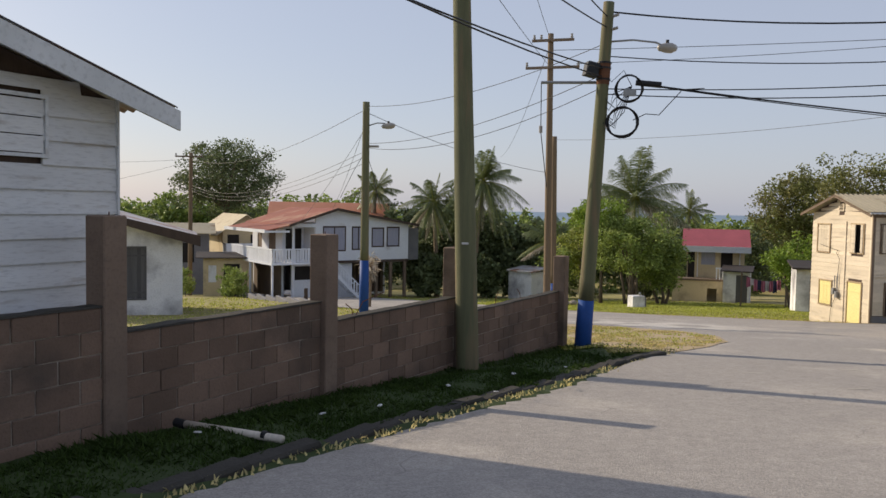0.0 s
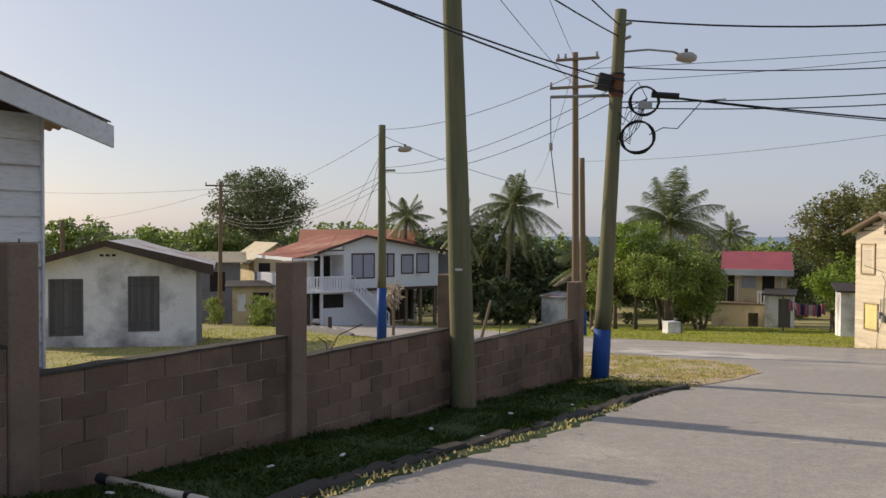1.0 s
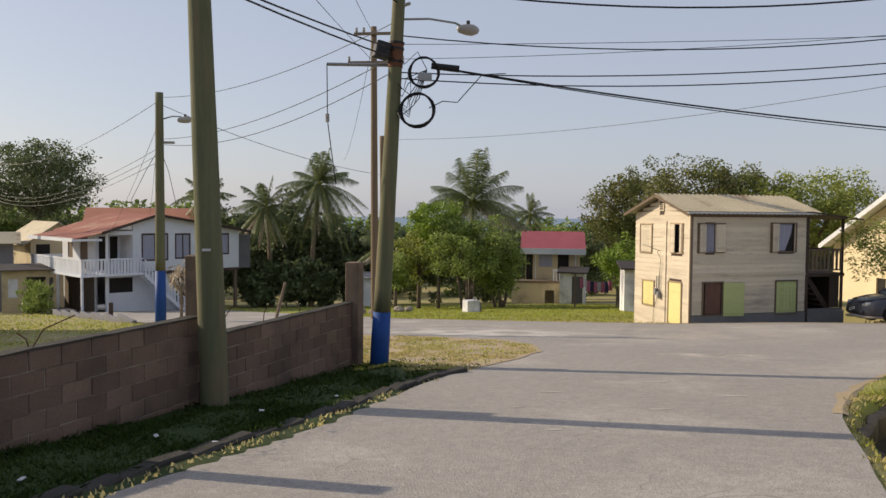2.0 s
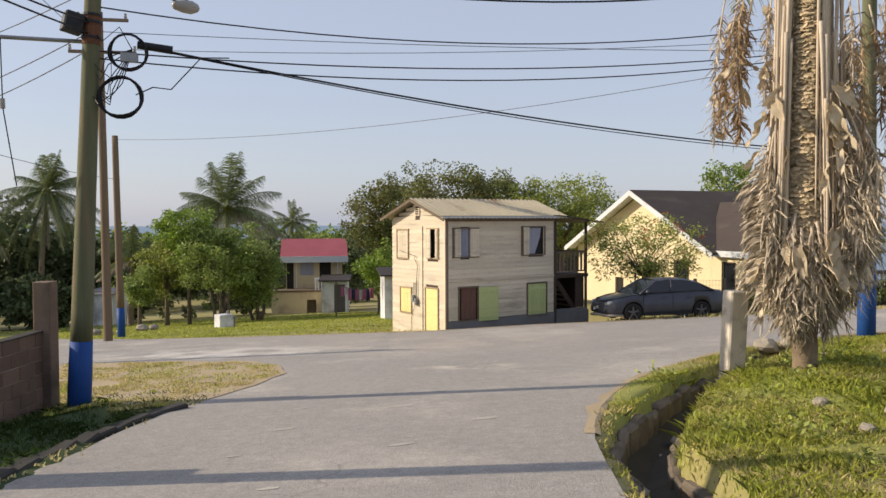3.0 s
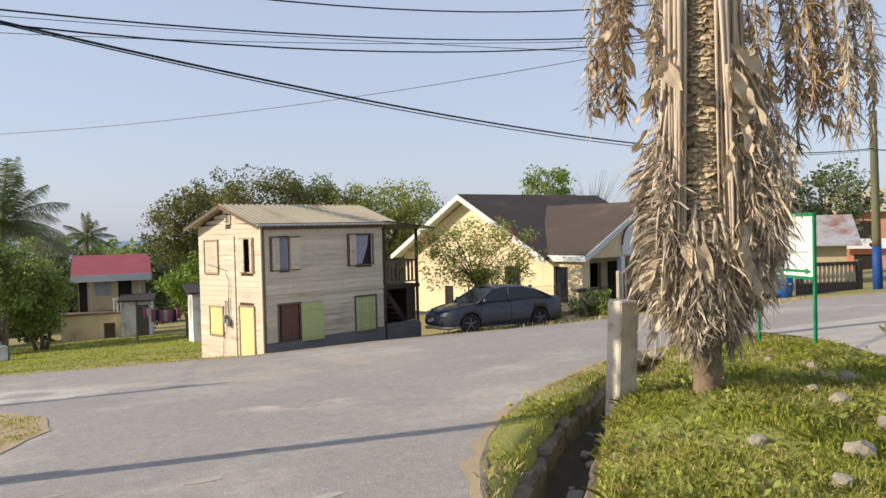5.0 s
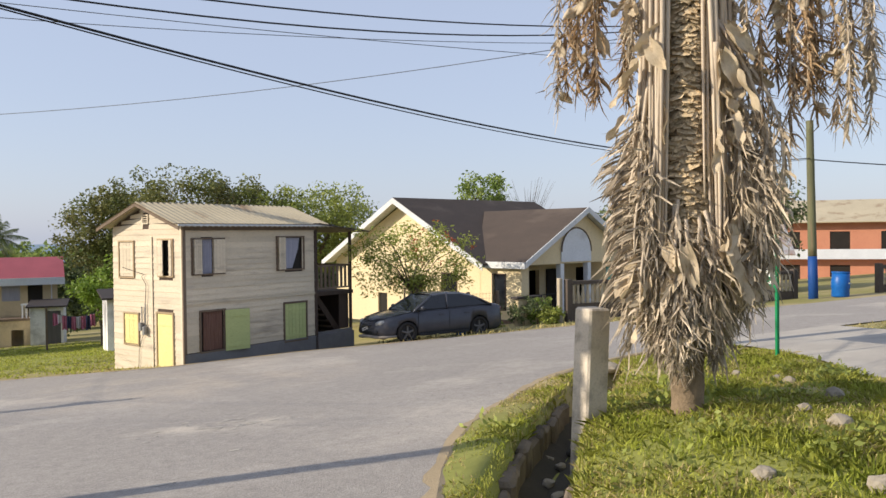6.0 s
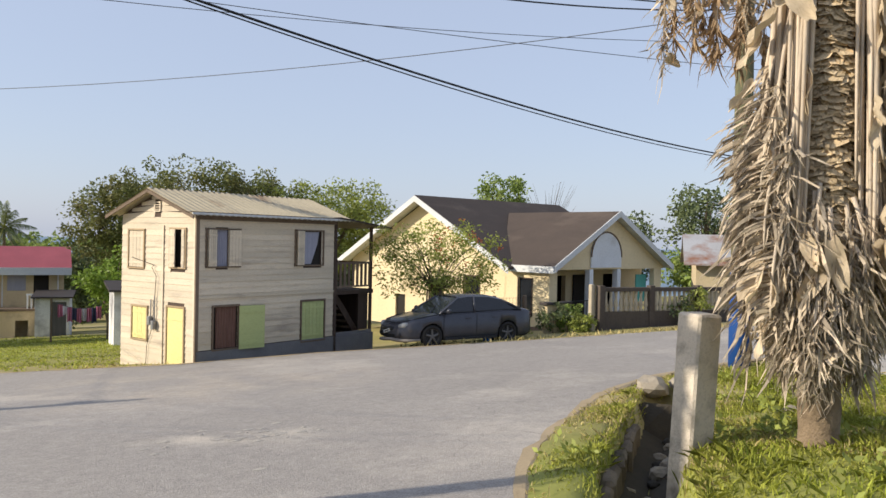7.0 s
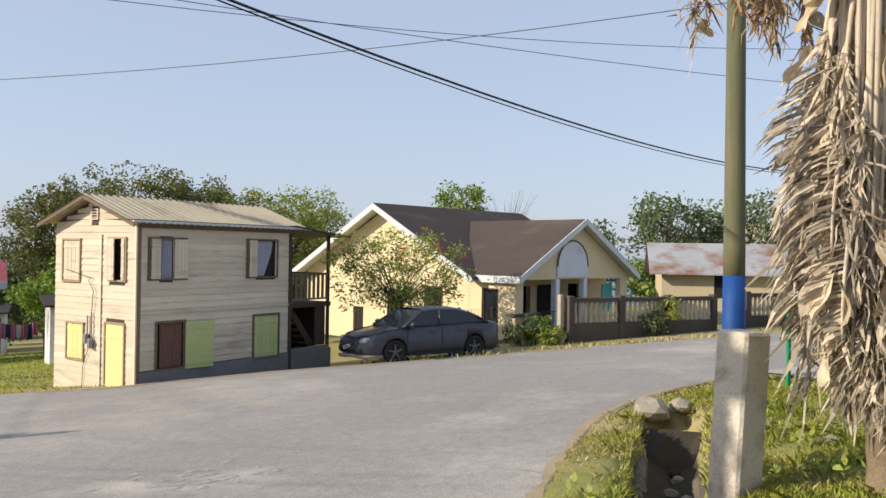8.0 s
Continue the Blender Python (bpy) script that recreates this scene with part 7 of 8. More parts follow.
# broad-leaved sapling at the verge
sap = thing("sapling", pose(8.95, 8.05, land(8.95, 8.05)), "green broad-leaved sapling in the verge", "sapling")
part("stem", Shape().tube([(0, 0, -0.1), (0.03, 0.02, 0.7), (-0.1, 0.12, 1.5)], [0.03, 0.024, 0.012], 7), "bark", sap, smooth=True)
cs = np.array([-0.1, 0.12, 1.3]) + rng.normal(0, 1, (34, 3)) * np.array([0.09, 0.09, 0.22])
part("leaves", bulk("leaves", leaf_quads(cs, 0.15, 0.5, 0.6), "leaf_yellow"), "", sap)

# palms of the far lawn
coconut_palm(-6.3, 59.8, 3.6, (0.6, 0), 50, 3.3, "tall far coconut palm with a full drooping crown", fall=1.45, sag=0.6)
coconut_palm(-9.3, 60.5, 2.0, (-0.4, 0), 30, 3.0, "far coconut palm among dark undergrowth", fall=1.2, sag=0.5)
coconut_palm(-16.3, 68.0, 3.0, (0.2, 0), 26, 2.6, "far coconut palm behind the white house", fall=1.2)
coconut_palm(5.2, 57.5, 2.45, (0.1, 0), 40, 4.6, "coconut palm with upright feathery fronds over the bushes", rise=1.5, fall=0.5, sag=0.32)
coconut_palm(-0.6, 55.0, -0.6, (0.2, 0), 18, 2.8, "short coconut palm among the bushes", rise=1.45, fall=0.3)
coconut_palm(13.6, 89.5, 1.6, (0, 0), 22, 2.8, "distant coconut palm above the red roof")
coconut_palm(-47.0, 55.0, 3.2, (0.6, 0), 22, 3.0, "far coconut palm behind the low house")
coconut_palm(21.0, 53.0, 3.5, (0.2, 0), 18, 2.0, "coconut palm rising out of the trees")
coconut_palm(41.0, 58.0, 2.6, (0, 0), 16, 2.0, "distant coconut palm behind the houses")

# trees and bushes
leafy_tree("bush_tree", 4.3, 48.3, (4.4, 48.6, -0.3), (2.6, 2.2, 1.9), "leaf_mid", "broad green many-stemmed tree on the lawn", 75, 150, 0.18, 0.34, 0.1, 16, flat=0.7, stems=7, shell=0.4)
# lobe of the same tree, its sunlit top put into brighter leaves
leafy_tree("bush_tree", 2.8, 49.6, (2.8, 49.8, 1.1), (1.8, 1.5, 1.7), "leaf_bright", "top of the lawn tree in brighter green for sunlight", 50, 100, 0.2, 0.32, 0.13, 10, shell=0.35)
leafy_tree("bush_tree", 6.5, 50.0, (6.2, 50.2, -1.3), (1.7, 1.6, 1.9), "leaf_mid", "green bush beside the lawn tree", 90, 80, 0.22, 0.36, 0.12, 8, stems=3, shell=0.35)
leafy_tree("bush_tree", 1.6, 50.5, (1.6, 50.8, -0.9), (1.5, 1.6, 1.7), "leaf_yellow", "yellowish green bush with an exposed trunk", 60, 70, 0.2, 0.32, 0.16, 8, shell=0.35)
leafy_tree("bush_tree", 0.2, 49.5, (0.2, 49.7, -1.9), (0.9, 1.0, 1.0), "leaf_mid", "small green tree with a bare twisted trunk", 36, 60, 0.2, 0.28, 0.14, 8)
leafy_tree("big_tree", -34.0, 77.0, (-34.2, 77.6, 4.2), (5.6, 4.8, 4.2), "leaf_dark", "large dark spreading tree behind the houses", 190, 90, 0.3, 0.6, 0.45, 18, shell=0.3)
leafy_tree("shrub_tree", 14.8, 51.0, (15.4, 51.2, 1.5), (3.6, 2.6, 3.3), "leaf_red", "dense tree with reddish-green leaves behind the yellow house", 260, 70, 0.2, 0.4, 0.2, 14, shell=0.3)
leafy_tree("shrub_tree", 18.6, 46.5, (18.6, 46.8, 2.3), (4.4, 2.8, 2.9), "leaf_red", "dense tree with reddish-green leaves behind the yellow house", 260, 70, 0.2, 0.4, 0.2, 14, shell=0.3)
leafy_tree("shrub_tree", 23.2, 44.5, (23.2, 45.0, 1.9), (4.4, 2.6, 2.4), "leaf_yellow", "pale green tree behind the tin roof", 240, 70, 0.19, 0.38, 0.2, 12, shell=0.3)
leafy_tree("garden_bush", 12.9, 45.0, (12.8, 45.0, -0.7), (1.3, 1.2, 1.2), "leaf_bright", "bright green garden bush beside the shed", 60, 60, 0.2, 0.3, 0.1, 6, stems=3)
leafy_tree("garden_bush", 15.0, 52.0, (15.0, 52.0, -1.9), (1.6, 1.5, 1.4), "leaf_mid", "green bush by the red-roofed house", 45, 45, 0.24, 0.35, 0.1, 6, stems=3)
leafy_tree("far_tree", 36.0, 46.5, (36.0, 46.5, 3.9), (1.7, 1.6, 1.6), "leaf_mid", "round green tree top above the beige roof", 60, 40, 0.25, 0.35, 0.18, 8)
leafy_tree("street_tree", 33.6, 34.2, (33.6, 34.2, 0.9), (1.7, 1.6, 1.9), "leaf_dark", "green tree beside the tin-roofed house", 70, 45, 0.22, 0.35, 0.18, 8)
leafy_tree("street_tree", 40.0, 34.5, (40.0, 34.5, 2.6), (2.3, 1.9, 1.8), "leaf_dark", "green tree behind the tin-roofed house", 80, 45, 0.25, 0.4, 0.2, 8)
leafy_tree("street_tree", 45.0, 33.0, (45.0, 33.0, 2.4), (3.2, 2.4, 2.2), "leaf_dark", "dark tree along the street", 80, 45, 0.3, 0.45, 0.2, 8)
leafy_tree("flower_tree", 18.2, 28.4, (18.85, 28.5, 0.7), (2.7, 1.3, 1.3), "leaf_yellow", "small feathery tree with yellow-green leaves and orange flowers", 115, 56, 0.13, 0.22, 0.045, 34, shell=0.55, stems=4, flat=0.8, narrow=0.36)
ft = bpy.data.objects["flower_tree"]
fp, _ = crown_centres((1.5, 0.0, 3.1), (1.5, 0.9, 0.8), 22, 16, 0.1, 0.9)
part("blossom", bulk("blossom", leaf_quads(fp, 0.085), "flower"), "", ft, "orange blossom")

# bare tree behind the beige house
bt = thing("bare_tree", pose(38.5, 45.0, land(38.5, 45)), "leafless pale tree behind the beige roof", "tree")
tw = Shape()
for k in range(44):
    a, r, z = rng.uniform(0, 6.28), rng.uniform(0.5, 1.9), rng.uniform(6.0, 8.0)
    tw.tube([(0, 0, 3.5), (r * 0.4 * math.cos(a), r * 0.4 * math.sin(a), z * 0.75), (r * math.cos(a), r * math.sin(a), z)], [0.022, 0.013, 0.005], 5)
part("trunk", Shape().tube([(0, 0, -0.3), (0, 0, 3.8)], [0.16, 0.09], 8), "bark", bt)
part("twigs", tw, "bark", bt)

# hedge plants by the beige house fence
for x, y, r, h, m_, lab in ((21.0, 25.7, 0.5, 0.9, "leaf_dark", "dark hedge plant at the fence"), (21.5, 25.6, 0.45, 1.0, "leaf_mid", "green hedge plant at the fence"), (21.5, 25.0, 0.42, 0.6, "leaf_yellow", "spiky yellow-green plant at the roadside"), (25.0, 24.2, 0.55, 0.95, "leaf_dark", "creeper over the baluster fence"), (25.5, 24.05, 0.5, 1.25, "leaf_yellow", "yellow-green creeper over the fence"), (20.3, 26.6, 0.4, 0.8, "leaf_mid", "green shrub beside the parked car")):
    z = land(x, y)
    s = thing("shrub", pose(x, y, z), lab, "shrub", "roadside shrubs")
    c, _ = crown_centres((0, 0, h * 0.5), (r, r, h * 0.55), 28, 30, 0.09, 0.4)
    part("leaves", bulk("leaves", leaf_quads(c, 0.11), m_), "", s)
    part("stem", Shape().tube([(0, 0, -0.1), (0, 0, h * 0.7)], [0.02, 0.01], 6), "bark", s)
for x, y in ((-21.4, 50.2), (-20.9, 49.7), (-22.2, 50.6), (-25.4, 51.2)):
    z = land(x, y)
    s = thing("shrub", pose(x, y, z), "tall green shrub in a far garden", "shrub", "garden shrubs")
    c, _ = crown_centres((0, 0, 0.9), (0.7, 0.7, 1.0), 26, 30, 0.16, 0.4)
    part("leaves", bulk("leaves", leaf_quads(c, 0.3, -0.9, 0.25), "leaf_mid"), "", s)
    part("stem", Shape().tube([(0, 0, -0.1), (0, 0, 0.8)], [0.03, 0.02], 6), "bark", s)


# distant belts of trees
def far_belt(label, spots, material, leaf, clumps=70, per=40):
    all_q = []
    for x, y, top, rx, deep in spots:
        base = max(plane_height(x, y), top - deep)
        zc = (top + base) / 2
        c, _ = crown_centres((x, y, zc), (rx, rx * 0.6, (top - base) / 2), clumps, per, rx * 0.13, 0.25)
        all_q.append(leaf_quads(c, leaf, narrow=0.6))
    ob = new("far_woods", bulk("far_woods", np.concatenate(all_q), material))
    return tagged(ob, label, "woods", kind="stuff")


spots = []
for k in range(76):
    az = -0.98 + 1.75 * k / 75
    D = rng.uniform(95, 125)
    if az < -0.2:
        top = rng.uniform(1.6, 3.6)
    elif 0.29 < az < 0.36:
        top = rng.uniform(-0.2, 0.4)
    else:
        top = rng.uniform(0.6, 1.9)
    spots.append((D * math.sin(az), D * math.cos(az), top, rng.uniform(4.0, 6.0), 9))
far_belt("hazy green woods in the distance", spots, "leaf_mid", 0.6)
spots = [(x + rng.uniform(-0.6, 0.6), y + rng.uniform(-1, 1), top, rx, deep) for x, y, top, rx, deep in
         ((-14.5, 68, 2.2, 2.6, 7), (-12, 66, 2.3, 2.6, 7), (-9, 65, 3.0, 2.6, 7), (-6.5, 65, 2.5, 2.4, 7), (-4.0, 66, 1.2, 2.4, 7), (-1.0, 66, 1.2, 2.6, 7), (2, 67, 0.9, 2.6, 7), (5, 66, 0.4, 2.4, 7), (7.6, 68, 0.2, 2.0, 6),
          (-10.5, 62.5, -0.6, 1.9, 5), (-8, 62, 1.2, 1.9, 6), (-5.4, 62, 0.9, 1.8, 6), (-3.2, 63, -1.4, 1.6, 5), (-7, 59.0, -1.4, 1.6, 4), (-10, 59.6, -1.6, 1.6, 4), (-5.0, 58.8, -2.0, 1.2, 4),
          (-19, 76, 2.0, 3.0, 8), (-27, 84, 2.8, 3.4, 9), (-40, 74, 0.9, 3.4, 8), (-30, 72, 0.8, 3.0, 8), (-36, 70, 0.2, 2.8, 8), (17, 72, 0.8, 2.8, 7), (20, 64, 1.2, 2.6, 7), (11, 78, 0.9, 3.0, 8), (28, 55, 0.6, 3.0, 6), (-57, 70, 2.4, 3.6, 8), (-50, 74, 2.0, 3.4, 8))]
far_belt("dark green trees behind the far houses", spots, "leaf_dark", 0.36, 90, 45)
spots = [(40 + 7 * k + rng.uniform(-2, 2), 62 - 3.2 * k, rng.uniform(1.0, 3.0), rng.uniform(3.5, 5), 6) for k in range(9)]
far_belt("green trees beyond the houses on the right-hand street", spots, "leaf_mid", 0.42)


# ---- grass ----
def grass(label, n, area, keep, height, material, lean=0.5, width=0.012, name="grass", lift=0.0):
    x = rng.uniform(area[0], area[2], n)
    y = rng.uniform(area[1], area[3], n)
    out = []
    for a, b in zip(x, y):
        v = keep(a, b)
        if v > 0:
            out.append((a, b, land(a, b) + 0.03 * noise.noise(Vector((a * 1.7, b * 1.7, 0))) + lift, v))
    p = np.array(out)
    n = len(p)
    h = height * rng.uniform(0.45, 1.3, n) * p[:, 3]
    a = rng.uniform(0, 6.283, n)
    l = np.abs(rng.normal(0, lean, n))
    w = np.stack([-np.sin(a), np.cos(a), 0 * a], 1) * (width * rng.uniform(0.6, 1.4, n))[:, None]
    b = p[:, :3] - np.array([0, 0, 0.02])
    d = np.stack([np.cos(a) * l, np.sin(a) * l, np.ones(n)], 1) * h[:, None]
    mid, tip = b + d * 0.55, b + d + np.stack([np.cos(a) * l, np.sin(a) * l, -0.4 * l], 1) * (h * 0.5)[:, None]
    q = np.stack([b - w, b + w, mid + w * 0.7, tip, mid - w * 0.7], 1)
    ob = new(name, bulk(name, q, material))
    return tagged(ob, label, "grass", kind="stuff")


def off_road(x, y, gap):
    if inside(x, y, ROAD) or inside(x, y, LANE):
        return False
    return gap == 0 or line_offset(x, y, ROAD)[0] > gap


def clump(x, y, s=1.3, seed=0.0):
    return noise.noise(Vector((x * s, y * s, seed)))


def keep_right(x, y):
    if not off_road(x, y, 0):
        return 0
    d, s = line_offset(x, y, SIDE_DITCH)
    if d < 0.3:
        return 0
    c = clump(x, y)
    e = line_offset(x, y, RIGHT_EDGE)[0]
    return max(0, (0.8 + 0.8 * c) * min(1, 0.35 + e))


grass("green and straw-coloured grass on the roadside verge", 140000, (4.0, 4.0, 17.0, 16.2), keep_right, 0.105, "grass", width=0.007)
grass("dry straw-coloured grass on the roadside verge", 80000, (4.0, 4.0, 17.0, 16.2), lambda x, y: 0.9 if off_road(x, y, 0) and clump(x, y, 0.9, 5) > 0.0 and line_offset(x, y, SIDE_DITCH)[0] > 0.31 else 0, 0.08, "dry_grass", width=0.007)


grass("dry grass tufts hanging over the edge of the asphalt", 16000, (4.0, 4.0, 17.0, 17.5), lambda x, y: 0.9 if off_road(x, y, 0) and line_offset(x, y, RIGHT_EDGE)[0] < 0.28 + 0.15 * clump(x, y, 2.0, 1) else 0, 0.075, "dry_grass", width=0.008)



def keep_left(x, y):
    wall_x = -3.15 + (y - 5.62) * 0.3736 + 0.12
    if x < wall_x or inside(x, y, ROAD):
        return 0
    return 0 if line_offset(x, y, LEFT_EDGE)[0] < 0.26 or x > 3 else 0.9 + 0.7 * clump(x, y)


# both verge layers carry the shade in their blade colour
grass("green grass with shade in its colour between the wall and the kerb", 60000, (-5.0, 1.0, 3.0, 16.5), keep_left, 0.085, "shaded_verge_grass", width=0.008)
grass("short green turf, darkened for shade, at the foot of the wall", 70000, (-4.6, 2.5, 1.6, 11.0), keep_left, 0.06, "shaded_verge_grass", width=0.008)
grass("dry grass along the edge of the asphalt", 22000, (-2.0, 3.0, 5.2, 23.0), lambda x, y: 0.8 if line_offset(x, y, LEFT_EDGE + ISLAND[1:])[0] < 0.14 + 0.1 * clump(x, y, 2.2, 6) else 0, 0.05, "dry_grass", lift=0.02)
grass("short green grass on the sandy patch", 15000, (-2.0, 14.3, 5.0, 24.0), lambda x, y: 0.9 if not inside(x, y, ROAD) and clump(x, y, 0.7, 4) + 0.45 * clump(x, y, 2.6, 8) > 0.02 and x > 0.7 + (y - 15) * -0.1 else 0, 0.055, "grass", width=0.012, lift=0.045)
grass("thin dry grass on the sandy patch", 42000, (-2.0, 14.5, 5.0, 24.0), lambda x, y: 0.8 if not inside(x, y, ROAD) and clump(x, y, 0.8, 9) > -0.05 and x > 0.7 + (y - 15) * -0.1 else 0, 0.055, "dry_grass", width=0.014, lift=0.045)
grass("sunlit lawn grass behind the block wall", 30000, (-20.0, 5.0, 1.0, 34.0), lambda x, y: 0.9 + 0.5 * clump(x, y, 0.6) if off_road(x, y, 0) and x < -3.15 + (y - 5.62) * 0.3736 - 0.15 and x > -17 else 0, 0.06, "grass", width=0.02)
grass("dry yellowish grass on the lawn behind the wall", 26000, (-20.0, 5.0, 1.0, 34.0), lambda x, y: 0.9 if off_road(x, y, 0) and x < -3.15 + (y - 5.62) * 0.3736 - 0.15 and x > -17 and clump(x, y, 0.5, 2) > -0.1 else 0, 0.055, "dry_grass", width=0.02)
grass("fine sunlit grass of the far lawn", 45000, (-4.0, 30.0, 14.0, 54.0), lambda x, y: 0.9 + 0.5 * clump(x, y, 0.5, 3) if off_road(x, y, 0) else 0, 0.07, "grass", width=0.018)
grass("grass of the far lawns", 14000, (-22.0, 27.0, 14.0, 62.0), lambda x, y: 0.9 + 0.6 * clump(x, y, 0.4) if off_road(x, y, 0) else 0, 0.09, "grass", width=0.035)
grass("dry weeds beside the parked car and fence", 6000, (8.0, 21.5, 28.0, 29.0), lambda x, y: 0.9 if off_road(x, y, 0) and line_offset(x, y, FAR_STREET)[0] < 0.9 and not (10 < x < 15.6) else 0, 0.16, "dry_grass", width=0.02)
grass("dry grass patch by the side lane", 6000, (16.0, 9.0, 30.0, 16.0), lambda x, y: 0.8 if off_road(x, y, 0.1) else 0, 0.1, "dry_grass", width=0.02)
wc = []
for k in range(240):
    x, y = rng.uniform(6.5, 14.0), rng.uniform(7.5, 14.5)
    if off_road(x, y, 0.25) and clump(x, y, 0.8, 3) > 0.05 and line_offset(x, y, SIDE_DITCH)[0] > 0.45:
        wc.append(np.array([x, y, land(x, y) + 0.08]) + rng.normal(0, 1, (26, 3)) * np.array([0.09, 0.09, 0.05]))
tagged(new("weeds", bulk("weeds", leaf_quads(np.concatenate(wc), 0.07, -0.3, 0.55), "leaf_yellow")), "low broad-leaved weeds in the verge", "weeds", kind="stuff")


# ---- the parked car ----
def sedan():
    c = thing("car", pose(17.36, 25.7, -1.575, 1.5, 0.3, 175.5) @ Matrix.Diagonal((0.96, 0.96, 0.96, 1)), "dusty dark grey saloon car parked at the roadside", "car")
    Lh, wb, R = 2.2, 1.25, 0.315
    fx, rx = wb + 0.02, -wb + 0.02
    xs = sorted({*np.linspace(-Lh, Lh, 45).round(3), *[w + R * 1.13 * q for w in (fx, rx) for q in (-1, -0.97, -0.8, -0.5, 0, 0.5, 0.8, 0.97, 1)]})
    top_pts = [(-2.2, 0.78), (-2.12, 0.93), (-1.95, 0.98), (-1.2, 0.98), (0.0, 0.95), (0.85, 0.93), (1.3, 0.86), (1.8, 0.77), (2.08, 0.66), (2.2, 0.52)]
    wid_pts = [(-2.2, 0.62), (-2.1, 0.76), (-1.8, 0.84), (-1.0, 0.865), (0.5, 0.865), (1.4, 0.85), (1.9, 0.76), (2.12, 0.62), (2.2, 0.5)]
    ip = lambda pts, x: float(np.interp(x, [p[0] for p in pts], [p[1] for p in pts]))

    def sill(x):
        z = 0.2 + 0.12 * max(0, (abs(x) - 1.9) / 0.3)
        for w in (fx, rx):
            q = abs(x - w) / (R * 1.13)
            if q < 1:
                z = max(z, R + R * 1.13 * math.sqrt(1 - q * q))
        return z

    rings = []
    for x in xs:
        t, w, b = ip(top_pts, x), ip(wid_pts, x), sill(x)
        b = min(b, t - 0.06)
        shoulder = t - 0.1 if t - 0.1 > b else t - 0.03
        belly = max(b, min(0.5, shoulder))
        half = [(w * 0.55, b), (w * 0.94, b), (w * 1.0, (b + belly) / 2 if belly > b else b), (w * 1.0, belly), (w * 0.985, shoulder), (w * 0.93, t - 0.025), (w * 0.8, t + 0.01), (0.0, t + 0.03)]
        rings.append([(x, y, z) for y, z in half] + [(x, -y, z) for y, z in half[-2::-1]])
    k = len(rings[0])
    body = Shape().add([p for r in rings for p in r], [(i * k + j, (i + 1) * k + j, (i + 1) * k + j + 1, i * k + j + 1) for i in range(len(rings) - 1) for j in range(k - 1)] + [tuple(range(k)), tuple(reversed(range((len(rings) - 1) * k, len(rings) * k)))])
    bo = part("body", body, "car_paint", c, "dusty dark grey painted body", smooth=True)
    part("underbody", Shape().box((-1.9, -0.6, 0.18), (1.95, 0.6, 0.3)), "tyre", c)
    # glasshouse
    prof = [(-1.72, 0.98, 0.98), (-1.15, 1.28, 0.99), (-0.75, 1.375, 0.99), (-0.1, 1.4, 0.99), (0.3, 1.36, 0.97), (1.02, 0.93, 0.93)]
    ga = []
    for x, zt, zb in prof:
        w0 = 0.80
        ratio = (zt - zb) / 0.42
        w1 = w0 - 0.24 * ratio
        ga.append([(x, w0 - 0.01, zb - 0.05), (x, w1 + 0.02, zt - 0.035), (x, w1 - 0.1, zt), (x, -w1 + 0.1, zt), (x, -w1 - 0.02, zt - 0.035), (x, -w0 + 0.01, zb - 0.05)])
    q = 6
    g = Shape().add([p for r in ga for p in r], [(i * q + j, (i + 1) * q + j, (i + 1) * q + j + 1, i * q + j + 1) for i in range(5) for j in range(5)] + [tuple(range(q)), tuple(reversed(range(5 * q, 6 * q)))])
    part("glasshouse", g, "glass_dark", c, "dark tinted windows")
    roof = [(-1.12, 1.30), (-0.75, 1.385), (-0.1, 1.41), (0.32, 1.365)]
    rf = []
    for x, z in roof:
        w1 = 0.80 - 0.24 * (z - 0.985) / 0.42
        rf += [(x, w1 + 0.025, z - 0.055), (x, w1 - 0.08, z + 0.004), (x, 0, z + 0.02), (x, -w1 + 0.08, z + 0.004), (x, -w1 - 0.025, z - 0.055)]
    part("roof", Shape().add(rf, [(i * 5 + j, (i + 1) * 5 + j, (i + 1) * 5 + j + 1, i * 5 + j + 1) for i in range(3) for j in range(4)]), "car_paint", c, smooth=True)
    for s in (1, -1):
        for a, b in (((1.02, 0.8, 0.92), (0.3, 0.6, 1.34)), ((-0.12, 0.8, 0.95), (-0.22, 0.585, 1.38)), ((-1.72, 0.8, 0.97), (-1.12, 0.63, 1.27))):
            part("window_pillar", Shape().tube([(a[0], s * a[1], a[2]), ((a[0] + b[0]) / 2, s * (a[1] + b[1]) / 2 + s * 0.012, (a[2] + b[2]) / 2), (b[0], s * b[1], b[2])], 0.03, 6), "car_paint", c, smooth=True)
        part("door_mirror", Shape().tube([(0.82, s * 0.84, 0.97), (0.8, s * 0.93, 1.0), (0.79, s * 1.0, 1.0)], [0.03, 0.07, 0.05], 8), "car_paint", c, smooth=True)
        for x in (0.92, -0.15, -1.0):
            part("door_seam", Shape().tube([(x, s * 0.868, 0.33), (x, s * 0.869, 0.6), (x - 0.02, s * 0.852, 0.88)], 0.006, 4), "tyre", bo)
        for x in (0.05, -0.85):
            part("door_handle", Shape().bevel_box((x, s * 0.872 - 0.012, 0.77), (x + 0.16, s * 0.872 + 0.012, 0.8), 0.006), "car_paint", bo)
        part("headlight", Shape().tube([(1.86, s * 0.66, 0.66), (2.03, s * 0.6, 0.63), (2.12, s * 0.5, 0.6)], [0.05, 0.085, 0.05], 10), "headlight", c, "clouded headlight", smooth=True)
